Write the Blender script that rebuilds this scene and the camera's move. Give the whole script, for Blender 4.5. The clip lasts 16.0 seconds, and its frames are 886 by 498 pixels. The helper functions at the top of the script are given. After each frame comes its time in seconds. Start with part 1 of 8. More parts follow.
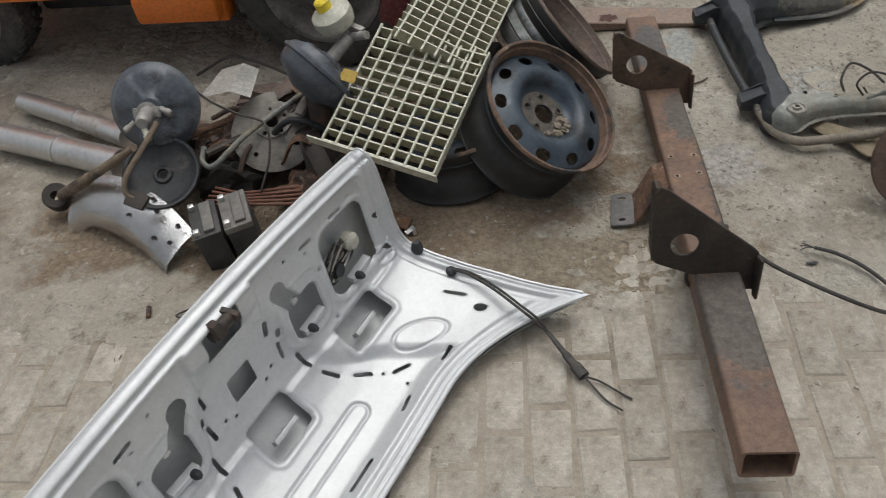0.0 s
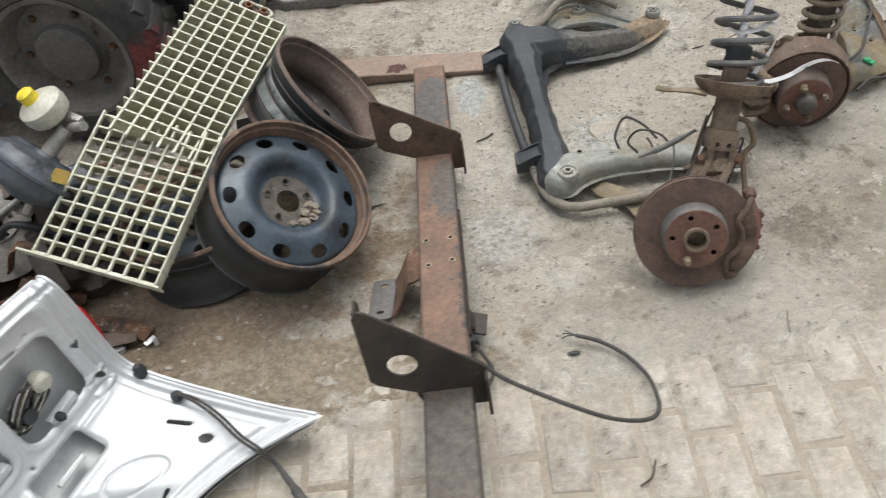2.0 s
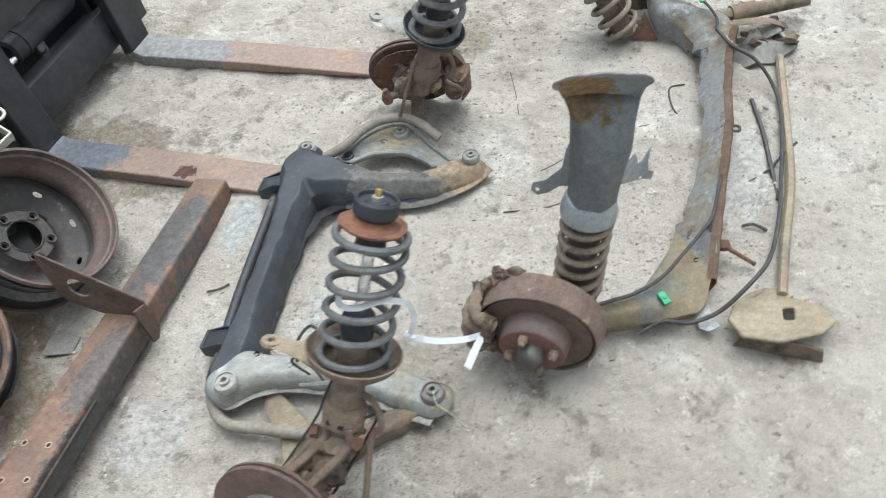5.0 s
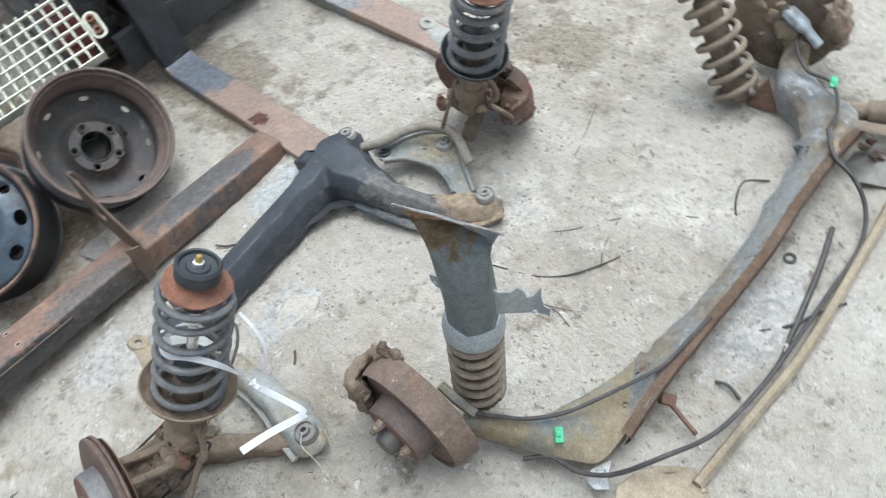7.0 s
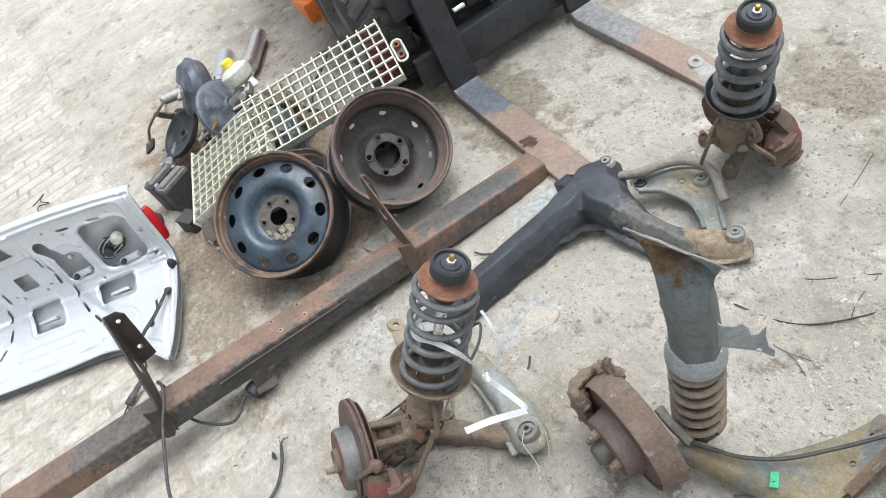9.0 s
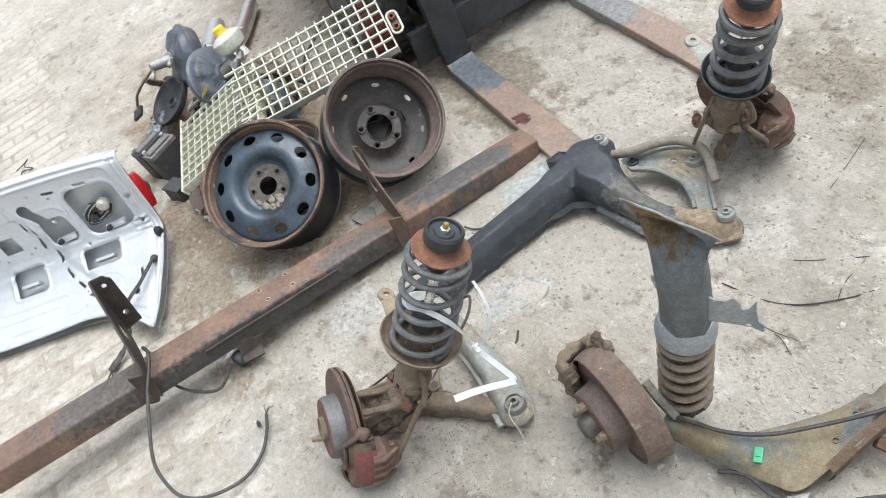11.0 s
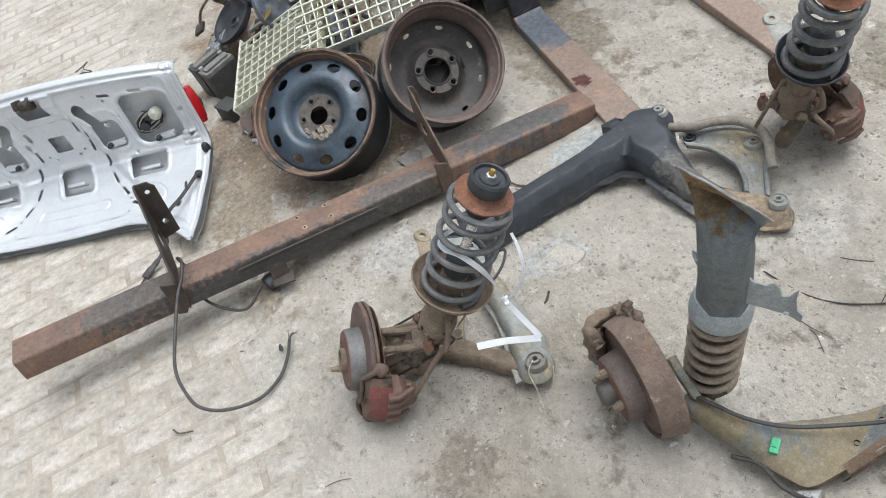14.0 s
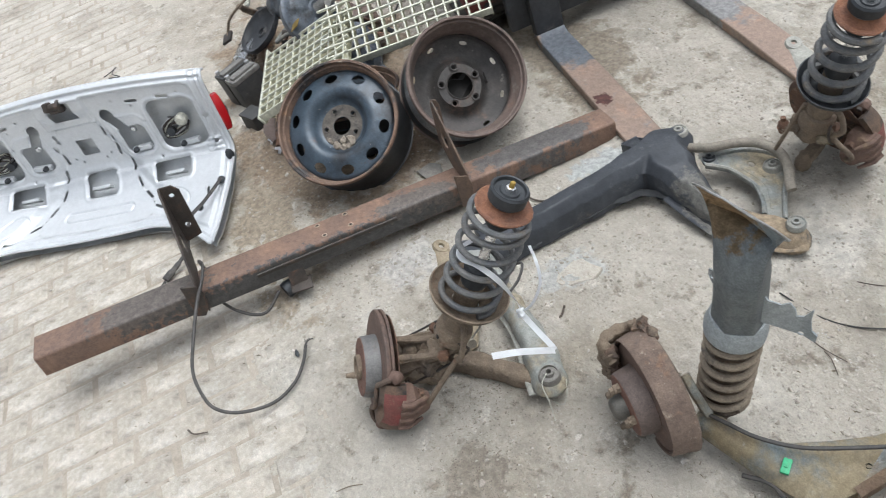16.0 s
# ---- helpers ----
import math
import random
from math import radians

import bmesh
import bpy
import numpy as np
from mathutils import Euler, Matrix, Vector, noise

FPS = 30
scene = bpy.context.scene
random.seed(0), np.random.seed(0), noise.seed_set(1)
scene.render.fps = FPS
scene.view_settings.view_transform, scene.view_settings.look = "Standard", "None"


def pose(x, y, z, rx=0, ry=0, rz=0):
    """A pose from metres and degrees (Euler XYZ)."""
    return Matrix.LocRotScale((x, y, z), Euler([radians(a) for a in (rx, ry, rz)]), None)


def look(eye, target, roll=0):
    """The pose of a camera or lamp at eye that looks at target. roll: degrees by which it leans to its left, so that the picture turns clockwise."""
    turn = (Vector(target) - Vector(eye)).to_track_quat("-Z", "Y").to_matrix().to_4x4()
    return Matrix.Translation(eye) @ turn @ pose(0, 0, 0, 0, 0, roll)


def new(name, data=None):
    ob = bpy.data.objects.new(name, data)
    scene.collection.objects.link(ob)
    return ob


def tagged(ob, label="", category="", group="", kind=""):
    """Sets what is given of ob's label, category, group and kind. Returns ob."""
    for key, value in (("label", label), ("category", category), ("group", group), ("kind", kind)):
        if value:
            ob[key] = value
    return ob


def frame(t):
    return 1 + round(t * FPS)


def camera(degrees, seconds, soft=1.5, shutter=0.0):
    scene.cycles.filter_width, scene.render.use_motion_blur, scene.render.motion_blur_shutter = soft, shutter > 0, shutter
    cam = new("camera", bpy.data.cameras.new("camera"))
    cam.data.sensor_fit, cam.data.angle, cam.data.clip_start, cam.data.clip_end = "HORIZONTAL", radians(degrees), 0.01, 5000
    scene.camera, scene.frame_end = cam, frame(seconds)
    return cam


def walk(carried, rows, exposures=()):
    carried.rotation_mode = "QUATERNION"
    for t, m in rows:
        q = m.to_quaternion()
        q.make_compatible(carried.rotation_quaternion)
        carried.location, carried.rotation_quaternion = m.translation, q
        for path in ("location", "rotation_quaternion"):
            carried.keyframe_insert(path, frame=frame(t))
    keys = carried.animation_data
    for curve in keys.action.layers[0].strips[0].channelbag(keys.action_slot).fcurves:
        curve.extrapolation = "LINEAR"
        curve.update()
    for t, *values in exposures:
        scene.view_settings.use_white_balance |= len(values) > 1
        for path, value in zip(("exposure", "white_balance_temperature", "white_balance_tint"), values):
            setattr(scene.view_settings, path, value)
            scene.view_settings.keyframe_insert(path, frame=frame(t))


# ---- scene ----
cam = camera(57.4, 16.0, 0.95, 0.4)
PATH = [
    (0, (-0.098, -0.372, 1.504), (-0.334, 1.032, 0.099), -9.7),
    (0.5, (0.023, -0.354, 1.482), (-0.222, 1.045, 0.074), -12.8),
    (1, (0.127, -0.24, 1.462), (-0.072, 1.16, 0.048), -13.0),
    (1.5, (0.234, -0.108, 1.49), (0.132, 1.284, 0.058), -10.7),
    (2, (0.394, -0.047, 1.48), (0.283, 1.342, 0.046), -10.7),
    (2.5, (0.608, 0.028, 1.48), (0.257, 1.366, 0.036), -10.4),
    (3, (0.738, 0.181, 1.481), (0.391, 1.526, 0.043), -11.3),
    (3.5, (0.832, 0.424, 1.464), (0.507, 1.778, 0.028), -10.9),
    (4, (0.965, 0.511, 1.466), (0.654, 1.867, 0.028), -10.6),
    (4.5, (1.27, 0.624, 1.466), (0.809, 1.883, -0.018), -13.8),
    (4.7, (1.366, 0.672, 1.48), (0.886, 1.922, -0.005), -14.1),
    (6.8, (1.999, 1.352, 1.46), (0.945, 2.083, -0.074), -23.1),
    (7, (2.014, 1.367, 1.474), (0.931, 2.101, -0.039), -21.5),
    (7.5, (2.121, 1.411, 1.499), (0.695, 1.769, 0.143), -22.9),
    (8, (2.165, 1.419, 1.519), (0.678, 1.583, 0.19), -29.7),
    (8.5, (2.161, 1.37, 1.541), (0.641, 1.679, 0.278), -30.2),
    (9, (2.142, 1.355, 1.539), (0.624, 1.667, 0.275), -30.1),
    (11.3, (2.143, 1.319, 1.52), (0.665, 1.63, 0.209), -27.7),
    (11.5, (2.145, 1.315, 1.516), (0.659, 1.581, 0.204), -27.5),
    (12, (2.146, 1.303, 1.507), (0.662, 1.511, 0.182), -26.5),
    (12.5, (2.153, 1.306, 1.51), (0.669, 1.506, 0.184), -26.3),
    (13, (2.141, 1.309, 1.506), (0.658, 1.499, 0.178), -25.5),
    (13.5, (2.142, 1.305, 1.5), (0.665, 1.494, 0.164), -24.4),
    (14, (2.144, 1.308, 1.5), (0.677, 1.499, 0.154), -23.6),
    (14.5, (2.148, 1.309, 1.502), (0.684, 1.516, 0.155), -23.0),
    (15, (2.149, 1.317, 1.502), (0.69, 1.542, 0.152), -22.5),
    (15.5, (2.154, 1.306, 1.505), (0.687, 1.53, 0.164), -22.5),
    (16, (2.164, 1.295, 1.508), (0.661, 1.471, 0.2), -22.2),
]
walk(cam, [(t, look(eye, target, roll)) for t, eye, target, roll in PATH],
     [(0.0, -0.4, 6500, 8), (1.0, -0.3, 6500, 8), (1.5, 0.15, 6450, 8), (2.0, 0.32, 6450, 8), (2.5, 0.36, 6430, 8), (3.0, 0.76, 6330, 7), (3.5, 0.88, 6250, 7), (4.7, 0.72, 5950, 5), (7.0, 0.78, 5720, 5), (9.0, 0.76, 6000, 7), (11.5, 0.72, 6030, 8), (12.5, 0.45, 6030, 8), (14.0, 0.49, 6030, 8), (16.0, 0.47, 6030, 8)])

# world: a bright overcast sky and a wide, weak sun
world = bpy.data.worlds.new("overcast_sky")
scene.world = world
world.use_nodes = True
_wn = world.node_tree
_sky = _wn.nodes.new("ShaderNodeTexSky")
_sky.sky_type, _sky.sun_disc = "NISHITA", False
_sky.sun_elevation, _sky.sun_rotation = radians(74), radians(20)
_sky.air_density, _sky.dust_density, _sky.ozone_density = 1.0, 6.0, 1.0
_pale = _wn.nodes.new("ShaderNodeHueSaturation")
_pale.inputs["Saturation"].default_value = 0.22
_wn.links.new(_sky.outputs[0], _pale.inputs["Color"])
_wn.links.new(_pale.outputs[0], _wn.nodes["Background"].inputs[0])
_wn.nodes["Background"].inputs[1].default_value = 0.15
sun = new("sun", bpy.data.lights.new("sun", "SUN"))
sun.data.energy, sun.data.angle, sun.data.color = 1.0, radians(60), (1.0, 0.98, 0.955)
sun.matrix_basis = look((0.25, 0.75, 3.0), (0, 0, 0))

# ---- materials ----
def _mix(t, fac, a, b):
    m = t.nodes.new("ShaderNodeMix")
    m.data_type = "RGBA"
    for sock, v in ((m.inputs[0], fac), (m.inputs[6], a), (m.inputs[7], b)):
        if isinstance(v, bpy.types.NodeSocket):
            t.links.new(v, sock)
        else:
            sock.default_value = v if isinstance(v, (int, float)) else (*v, 1)
    return m.outputs[2]


def _noise(t, scale, detail=6, rough=0.6, stretch=None, seed=0.0):
    co = t.nodes.new("ShaderNodeTexCoord")
    mp = t.nodes.new("ShaderNodeMapping")
    mp.inputs["Location"].default_value = (seed, seed * 0.7, -seed)
    mp.inputs["Scale"].default_value = stretch or (1, 1, 1)
    t.links.new(co.outputs["Object"], mp.inputs[0])
    n = t.nodes.new("ShaderNodeTexNoise")
    n.inputs["Scale"].default_value, n.inputs["Detail"].default_value, n.inputs["Roughness"].default_value = scale, detail, rough
    t.links.new(mp.outputs[0], n.inputs["Vector"])
    return n.outputs[0]


def _range(t, v, lo, hi, a=0.0, b=1.0):
    r = t.nodes.new("ShaderNodeMapRange")
    r.interpolation_type = "SMOOTHSTEP"
    t.links.new(v, r.inputs[0])
    for n, x in zip((1, 2, 3, 4), (lo, hi, a, b)):
        r.inputs[n].default_value = x
    return r.outputs[0]


def surf(name, c1, c2, scale=25, rough=0.6, metal=0.0, patches=(), bump=0.25, grain=120, vary=0.0, depth=0.002, speck=0.2, stains=()):
    """A worn surface: two tones of a base, then patches of (colour, scale, low, high, roughness, metal)
    and single stains of (colour, centre, radii, roughness), over fine relief."""
    m = bpy.data.materials.new(name)
    m.use_nodes = True
    t = m.node_tree
    b = t.nodes["Principled BSDF"]
    col = _mix(t, _range(t, _noise(t, scale, 7), 0.3, 0.7), c1, c2)
    r_now, m_now = rough, metal
    for k, (c, sc, lo, hi, pr, pm) in enumerate(patches):
        f = _range(t, _noise(t, sc, 9, 0.68, seed=3.1 + 5.7 * k), lo, hi)
        fine = _mix(t, _range(t, _noise(t, sc * 9, 4, seed=1.3 + k), 0.3, 0.7), tuple(0.72 * x for x in c), tuple(min(1, 1.2 * x) for x in c))
        col = _mix(t, f, col, fine)
        rr = t.nodes.new("ShaderNodeMix")
        mm = t.nodes.new("ShaderNodeMix")
        for node, was, to in ((rr, r_now, pr), (mm, m_now, pm)):
            t.links.new(f, node.inputs[0])
            if isinstance(was, bpy.types.NodeSocket):
                t.links.new(was, node.inputs[2])
            else:
                node.inputs[2].default_value = was
            node.inputs[3].default_value = to
        r_now, m_now = rr.outputs[0], mm.outputs[0]
    for k, (c, at, radii, pr) in enumerate(stains):
        co = t.nodes.new("ShaderNodeTexCoord")
        away, ratio, dist = (t.nodes.new("ShaderNodeVectorMath") for _ in range(3))
        away.operation, ratio.operation, dist.operation = "SUBTRACT", "DIVIDE", "LENGTH"
        t.links.new(co.outputs["Object"], away.inputs[0])
        away.inputs[1].default_value = at
        t.links.new(away.outputs[0], ratio.inputs[0])
        ratio.inputs[1].default_value = radii
        t.links.new(ratio.outputs[0], dist.inputs[0])
        add = t.nodes.new("ShaderNodeMath")
        add.operation = "ADD"
        t.links.new(dist.outputs["Value"], add.inputs[0])
        t.links.new(_range(t, _noise(t, 1.4 / min(radii), 9, 0.7, seed=2.2 + k), 0.2, 0.8, -0.55, 0.55), add.inputs[1])
        f = _range(t, add.outputs[0], 0.72, 1.05, 1.0, 0.0)
        fine = _mix(t, _range(t, _noise(t, 60, 5, seed=6.0 + k), 0.3, 0.7), tuple(0.75 * x for x in c), tuple(min(1, 1.2 * x) for x in c))
        col = _mix(t, f, col, fine)
        rr = t.nodes.new("ShaderNodeMix")
        t.links.new(f, rr.inputs[0])
        if isinstance(r_now, bpy.types.NodeSocket):
            t.links.new(r_now, rr.inputs[2])
        else:
            rr.inputs[2].default_value = r_now
        rr.inputs[3].default_value = pr
        r_now = rr.outputs[0]
    if vary:
        oi = t.nodes.new("ShaderNodeObjectInfo")
        hv = t.nodes.new("ShaderNodeHueSaturation")
        t.links.new(_range(t, oi.outputs["Random"], 0, 1, 1 - vary, 1 + vary), hv.inputs["Value"])
        t.links.new(col, hv.inputs["Color"])
        col = hv.outputs[0]
    if speck:
        hv = t.nodes.new("ShaderNodeHueSaturation")
        ad = t.nodes.new("ShaderNodeMath")
        ad.operation = "MULTIPLY"
        t.links.new(_range(t, _noise(t, 330, 4, 0.7, seed=9.0), 0.28, 0.72, 1 - speck, 1 + speck), ad.inputs[0])
        t.links.new(_range(t, _noise(t, 70, 6, 0.7, seed=4.0), 0.25, 0.75, 1 - speck, 1 + speck), ad.inputs[1])
        t.links.new(ad.outputs[0], hv.inputs["Value"])
        t.links.new(col, hv.inputs["Color"])
        col = hv.outputs[0]
    t.links.new(col, b.inputs["Base Color"])
    for sock, v in ((b.inputs["Roughness"], r_now), (b.inputs["Metallic"], m_now)):
        if isinstance(v, bpy.types.NodeSocket):
            t.links.new(v, sock)
        else:
            sock.default_value = v
    if bump:
        bp = t.nodes.new("ShaderNodeBump")
        bp.inputs["Strength"].default_value, bp.inputs["Distance"].default_value = bump, depth
        t.links.new(_noise(t, grain, 8, 0.7), bp.inputs["Height"])
        t.links.new(bp.outputs[0], b.inputs["Normal"])
    return m


DUST = (0.34, 0.31, 0.265)
M_RUST = surf("rusty_steel", (0.112, 0.066, 0.046), (0.185, 0.104, 0.066), 18, 0.85, 0.1, [((0.052, 0.042, 0.037), 9, 0.49, 0.62, 0.8, 0.2), ((0.255, 0.135, 0.075), 20, 0.55, 0.66, 0.9, 0), ((0.36, 0.29, 0.215), 34, 0.55, 0.68, 0.95, 0)], 0.8, 80, depth=0.007)
M_BEAM = surf("beam_rust", (0.195, 0.122, 0.086), (0.140, 0.092, 0.070), 11, 0.66, 0.15, [((0.235, 0.142, 0.095), 2.8, 0.46, 0.66, 0.8, 0), ((0.070, 0.060, 0.054), 26, 0.60, 0.68, 0.55, 0.2), ((0.27, 0.20, 0.15), 40, 0.62, 0.70, 0.9, 0)], 0.5, 120, depth=0.003, stains=[((0.104, 0.088, 0.077), (0.0, 0.33, 0.07), (0.2, 0.17, 0.045), 0.6), ((0.092, 0.084, 0.079), (0.0, 1.50, 0.07), (0.065, 0.20, 0.2), 0.5), ((0.105, 0.088, 0.076), (0.03, 1.12, 0.07), (0.05, 0.16, 0.2), 0.55), ((0.060, 0.058, 0.056), (0.049, 0.75, 0.02), (0.03, 0.50, 0.06), 0.55)])
M_PLATE = surf("black_plate", (0.032, 0.028, 0.025), (0.060, 0.047, 0.038), 14, 0.6, 0.2, [((0.135, 0.075, 0.048), 11, 0.53, 0.72, 0.85, 0.1), ((0.17, 0.155, 0.13), 30, 0.64, 0.76, 0.9, 0)], 0.4, 120)
M_PLATE_RUST = surf("rusty_plate", (0.085, 0.060, 0.045), (0.135, 0.088, 0.060), 16, 0.75, 0.1, [((0.035, 0.031, 0.028), 9, 0.52, 0.66, 0.6, 0.2), ((0.24, 0.175, 0.125), 24, 0.60, 0.74, 0.9, 0)], 0.5, 110, depth=0.003)
M_DARK = surf("dark_paint", (0.020, 0.021, 0.024), (0.038, 0.04, 0.044), 16, 0.5, 0.0, [(DUST, 7, 0.6, 0.95, 0.9, 0)], 0.2, 120)
M_WHEEL = surf("wheel_paint", (0.030, 0.043, 0.058), (0.064, 0.087, 0.110), 8, 0.32, 0.12, [((0.15, 0.088, 0.058), 10, 0.62, 0.74, 0.85, 0.1), ((0.018, 0.020, 0.024), 6, 0.48, 0.62, 0.45, 0), ((0.40, 0.38, 0.34), 75, 0.67, 0.72, 0.9, 0)], 0.3, 110)
M_WHEEL_IN = surf("wheel_inside", (0.050, 0.046, 0.044), (0.092, 0.082, 0.074), 11, 0.65, 0.1, [((0.145, 0.098, 0.074), 8, 0.54, 0.70, 0.85, 0), ((0.026, 0.025, 0.025), 7, 0.54, 0.68, 0.6, 0.1), ((0.29, 0.265, 0.23), 22, 0.62, 0.74, 0.95, 0)], 0.5, 100, depth=0.004)
M_RIM = surf("rim_rust", (0.195, 0.124, 0.086), (0.130, 0.088, 0.066), 16, 0.75, 0.15, [((0.042, 0.038, 0.037), 7, 0.50, 0.62, 0.6, 0.1), ((0.27, 0.155, 0.085), 12, 0.56, 0.70, 0.9, 0), ((0.38, 0.32, 0.25), 28, 0.62, 0.74, 0.9, 0)], 0.7, 90, depth=0.004)
M_BARREL = surf("barrel_brown", (0.115, 0.084, 0.07), (0.165, 0.122, 0.102), 13, 0.72, 0.15, [((0.045, 0.042, 0.042), 6, 0.54, 0.70, 0.6, 0.1), (DUST, 12, 0.58, 0.82, 0.95, 0), ((0.19, 0.115, 0.082), 18, 0.58, 0.74, 0.9, 0)], 0.45, 120, depth=0.003)
M_SILVER = surf("silver_paint", (0.545, 0.558, 0.570), (0.595, 0.608, 0.619), 8, 0.44, 0.30, [((0.44, 0.43, 0.41), 9, 0.62, 0.86, 0.6, 0.2)], 0.05, 70, speck=0.05)
M_PRIMER = surf("grey_primer", (0.50, 0.512, 0.515), (0.57, 0.582, 0.582), 12, 0.42, 0.3, [((0.33, 0.32, 0.29), 8, 0.58, 0.78, 0.8, 0)], 0.05, 60, speck=0.05)
M_ALU = surf("polished_metal", (0.90, 0.905, 0.915), (0.80, 0.805, 0.81), 10, 0.17, 0.95, [((0.50, 0.47, 0.43), 8, 0.60, 0.80, 0.5, 0.5), ((0.12, 0.11, 0.10), 6, 0.64, 0.73, 0.6, 0.1)], 0.35, 16, speck=0.05, depth=0.008)
M_GALV = surf("dull_tube", (0.70, 0.70, 0.70), (0.60, 0.60, 0.595), 8, 0.33, 0.85, [((0.36, 0.33, 0.28), 6, 0.56, 0.76, 0.7, 0.2), ((0.13, 0.115, 0.10), 11, 0.64, 0.74, 0.7, 0)], 0.25, 30, speck=0.08, depth=0.004)
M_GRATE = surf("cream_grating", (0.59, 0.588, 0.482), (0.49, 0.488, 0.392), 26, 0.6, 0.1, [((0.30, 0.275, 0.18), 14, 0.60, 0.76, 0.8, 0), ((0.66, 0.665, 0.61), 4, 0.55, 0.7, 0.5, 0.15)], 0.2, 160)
# for the bar sides: grime, with shade put into the darker olive
M_GRATE_SIDE = surf("grimy_shaded_grating", (0.40, 0.388, 0.268), (0.31, 0.30, 0.20), 18, 0.75, 0.05, [((0.19, 0.176, 0.12), 12, 0.55, 0.70, 0.85, 0), ((0.50, 0.492, 0.39), 26, 0.56, 0.70, 0.7, 0)], 0.3, 120)
M_ORANGE = surf("orange_paint", (0.72, 0.19, 0.025), (0.62, 0.15, 0.02), 7, 0.45, 0.0, [((0.16, 0.09, 0.05), 8, 0.62, 0.8, 0.8, 0), ((0.5, 0.3, 0.17), 3, 0.55, 0.8, 0.8, 0)], 0.15, 90)
M_TYRE = surf("tyre_rubber", (0.040, 0.040, 0.041), (0.075, 0.072, 0.068), 18, 0.8, 0.0, [((0.16, 0.14, 0.118), 6, 0.52, 0.80, 0.95, 0)], 0.4, 120, stains=[((0.19, 0.055, 0.05), (-0.17, -0.45, 0.24), (0.09, 0.12, 0.13), 0.85)])
M_RUBBER = surf("black_rubber", (0.016, 0.018, 0.021), (0.03, 0.034, 0.038), 30, 0.55, 0.0, [((0.12, 0.11, 0.1), 20, 0.6, 0.85, 0.9, 0)], 0.2, 150)
M_CABLE = surf("cable_sheath", (0.03, 0.028, 0.026), (0.055, 0.05, 0.045), 30, 0.6, 0.0, [((0.17, 0.15, 0.125), 12, 0.55, 0.8, 0.9, 0)], 0.2, 150)
M_SUB = surf("subframe_black", (0.021, 0.024, 0.029), (0.043, 0.047, 0.054), 10, 0.55, 0.05, [((0.20, 0.175, 0.14), 7, 0.64, 0.82, 0.9, 0), ((0.085, 0.090, 0.092), 24, 0.58, 0.70, 0.7, 0)], 0.3, 100, stains=[((0.265, 0.205, 0.138), (0.36, 0.34, 0.08), (0.11, 0.10, 0.2), 0.9), ((0.12, 0.115, 0.103), (0.22, 0.26, 0.1), (0.14, 0.06, 0.2), 0.8)])
M_SUBGREY = surf("subframe_dusty", (0.190, 0.202, 0.190), (0.270, 0.272, 0.246), 8, 0.6, 0.1, [((0.265, 0.222, 0.150), 7, 0.48, 0.66, 0.9, 0), ((0.085, 0.100, 0.108), 8, 0.55, 0.70, 0.45, 0.1), ((0.45, 0.46, 0.44), 11, 0.60, 0.74, 0.8, 0)], 0.4, 100)
M_OIL = surf("oily_dirt", (0.22, 0.178, 0.118), (0.285, 0.235, 0.162), 12, 0.8, 0.0, [((0.11, 0.09, 0.065), 8, 0.54, 0.74, 0.7, 0), (DUST, 6, 0.58, 0.8, 0.9, 0), ((0.24, 0.135, 0.08), 7, 0.6, 0.72, 0.9, 0)], 0.6, 90, depth=0.004)
M_ARM = surf("dusty_arm", (0.25, 0.243, 0.212), (0.33, 0.32, 0.28), 10, 0.75, 0.0, [((0.14, 0.115, 0.085), 8, 0.54, 0.72, 0.9, 0), ((0.18, 0.195, 0.19), 4, 0.52, 0.7, 0.6, 0)], 0.4, 110)
M_SPRING = surf("spring_grey", (0.095, 0.10, 0.105), (0.15, 0.145, 0.135), 22, 0.6, 0.2, [((0.22, 0.17, 0.12), 14, 0.56, 0.75, 0.9, 0)], 0.3, 150)
M_SPRING_R = surf("spring_rust", (0.165, 0.130, 0.095), (0.245, 0.20, 0.145), 20, 0.8, 0.1, [((0.07, 0.06, 0.05), 14, 0.54, 0.72, 0.8, 0)], 0.4, 150)
M_STRUT = surf("strut_dirt", (0.150, 0.113, 0.080), (0.230, 0.178, 0.126), 16, 0.85, 0.05, [((0.065, 0.051, 0.041), 9, 0.50, 0.66, 0.8, 0.1), ((0.185, 0.103, 0.064), 12, 0.57, 0.74, 0.9, 0), ((0.37, 0.315, 0.24), 12, 0.60, 0.78, 0.95, 0)], 0.8, 80, depth=0.007)
M_CAP = surf("rust_plate", (0.23, 0.105, 0.058), (0.165, 0.080, 0.052), 20, 0.88, 0.05, [((0.38, 0.27, 0.20), 16, 0.58, 0.72, 0.9, 0), ((0.085, 0.055, 0.042), 10, 0.55, 0.72, 0.8, 0)], 0.9, 80, depth=0.006)
M_DISC = surf("disc_rust", (0.115, 0.078, 0.062), (0.16, 0.105, 0.082), 12, 0.72, 0.25, [((0.075, 0.056, 0.048), 7, 0.5, 0.68, 0.7, 0.3), ((0.20, 0.105, 0.068), 9, 0.6, 0.8, 0.9, 0)], 0.35, 150)
M_HAT = surf("hat_grey", (0.115, 0.113, 0.11), (0.16, 0.155, 0.147), 14, 0.6, 0.3, [((0.2, 0.12, 0.085), 9, 0.56, 0.75, 0.85, 0)], 0.3, 140)
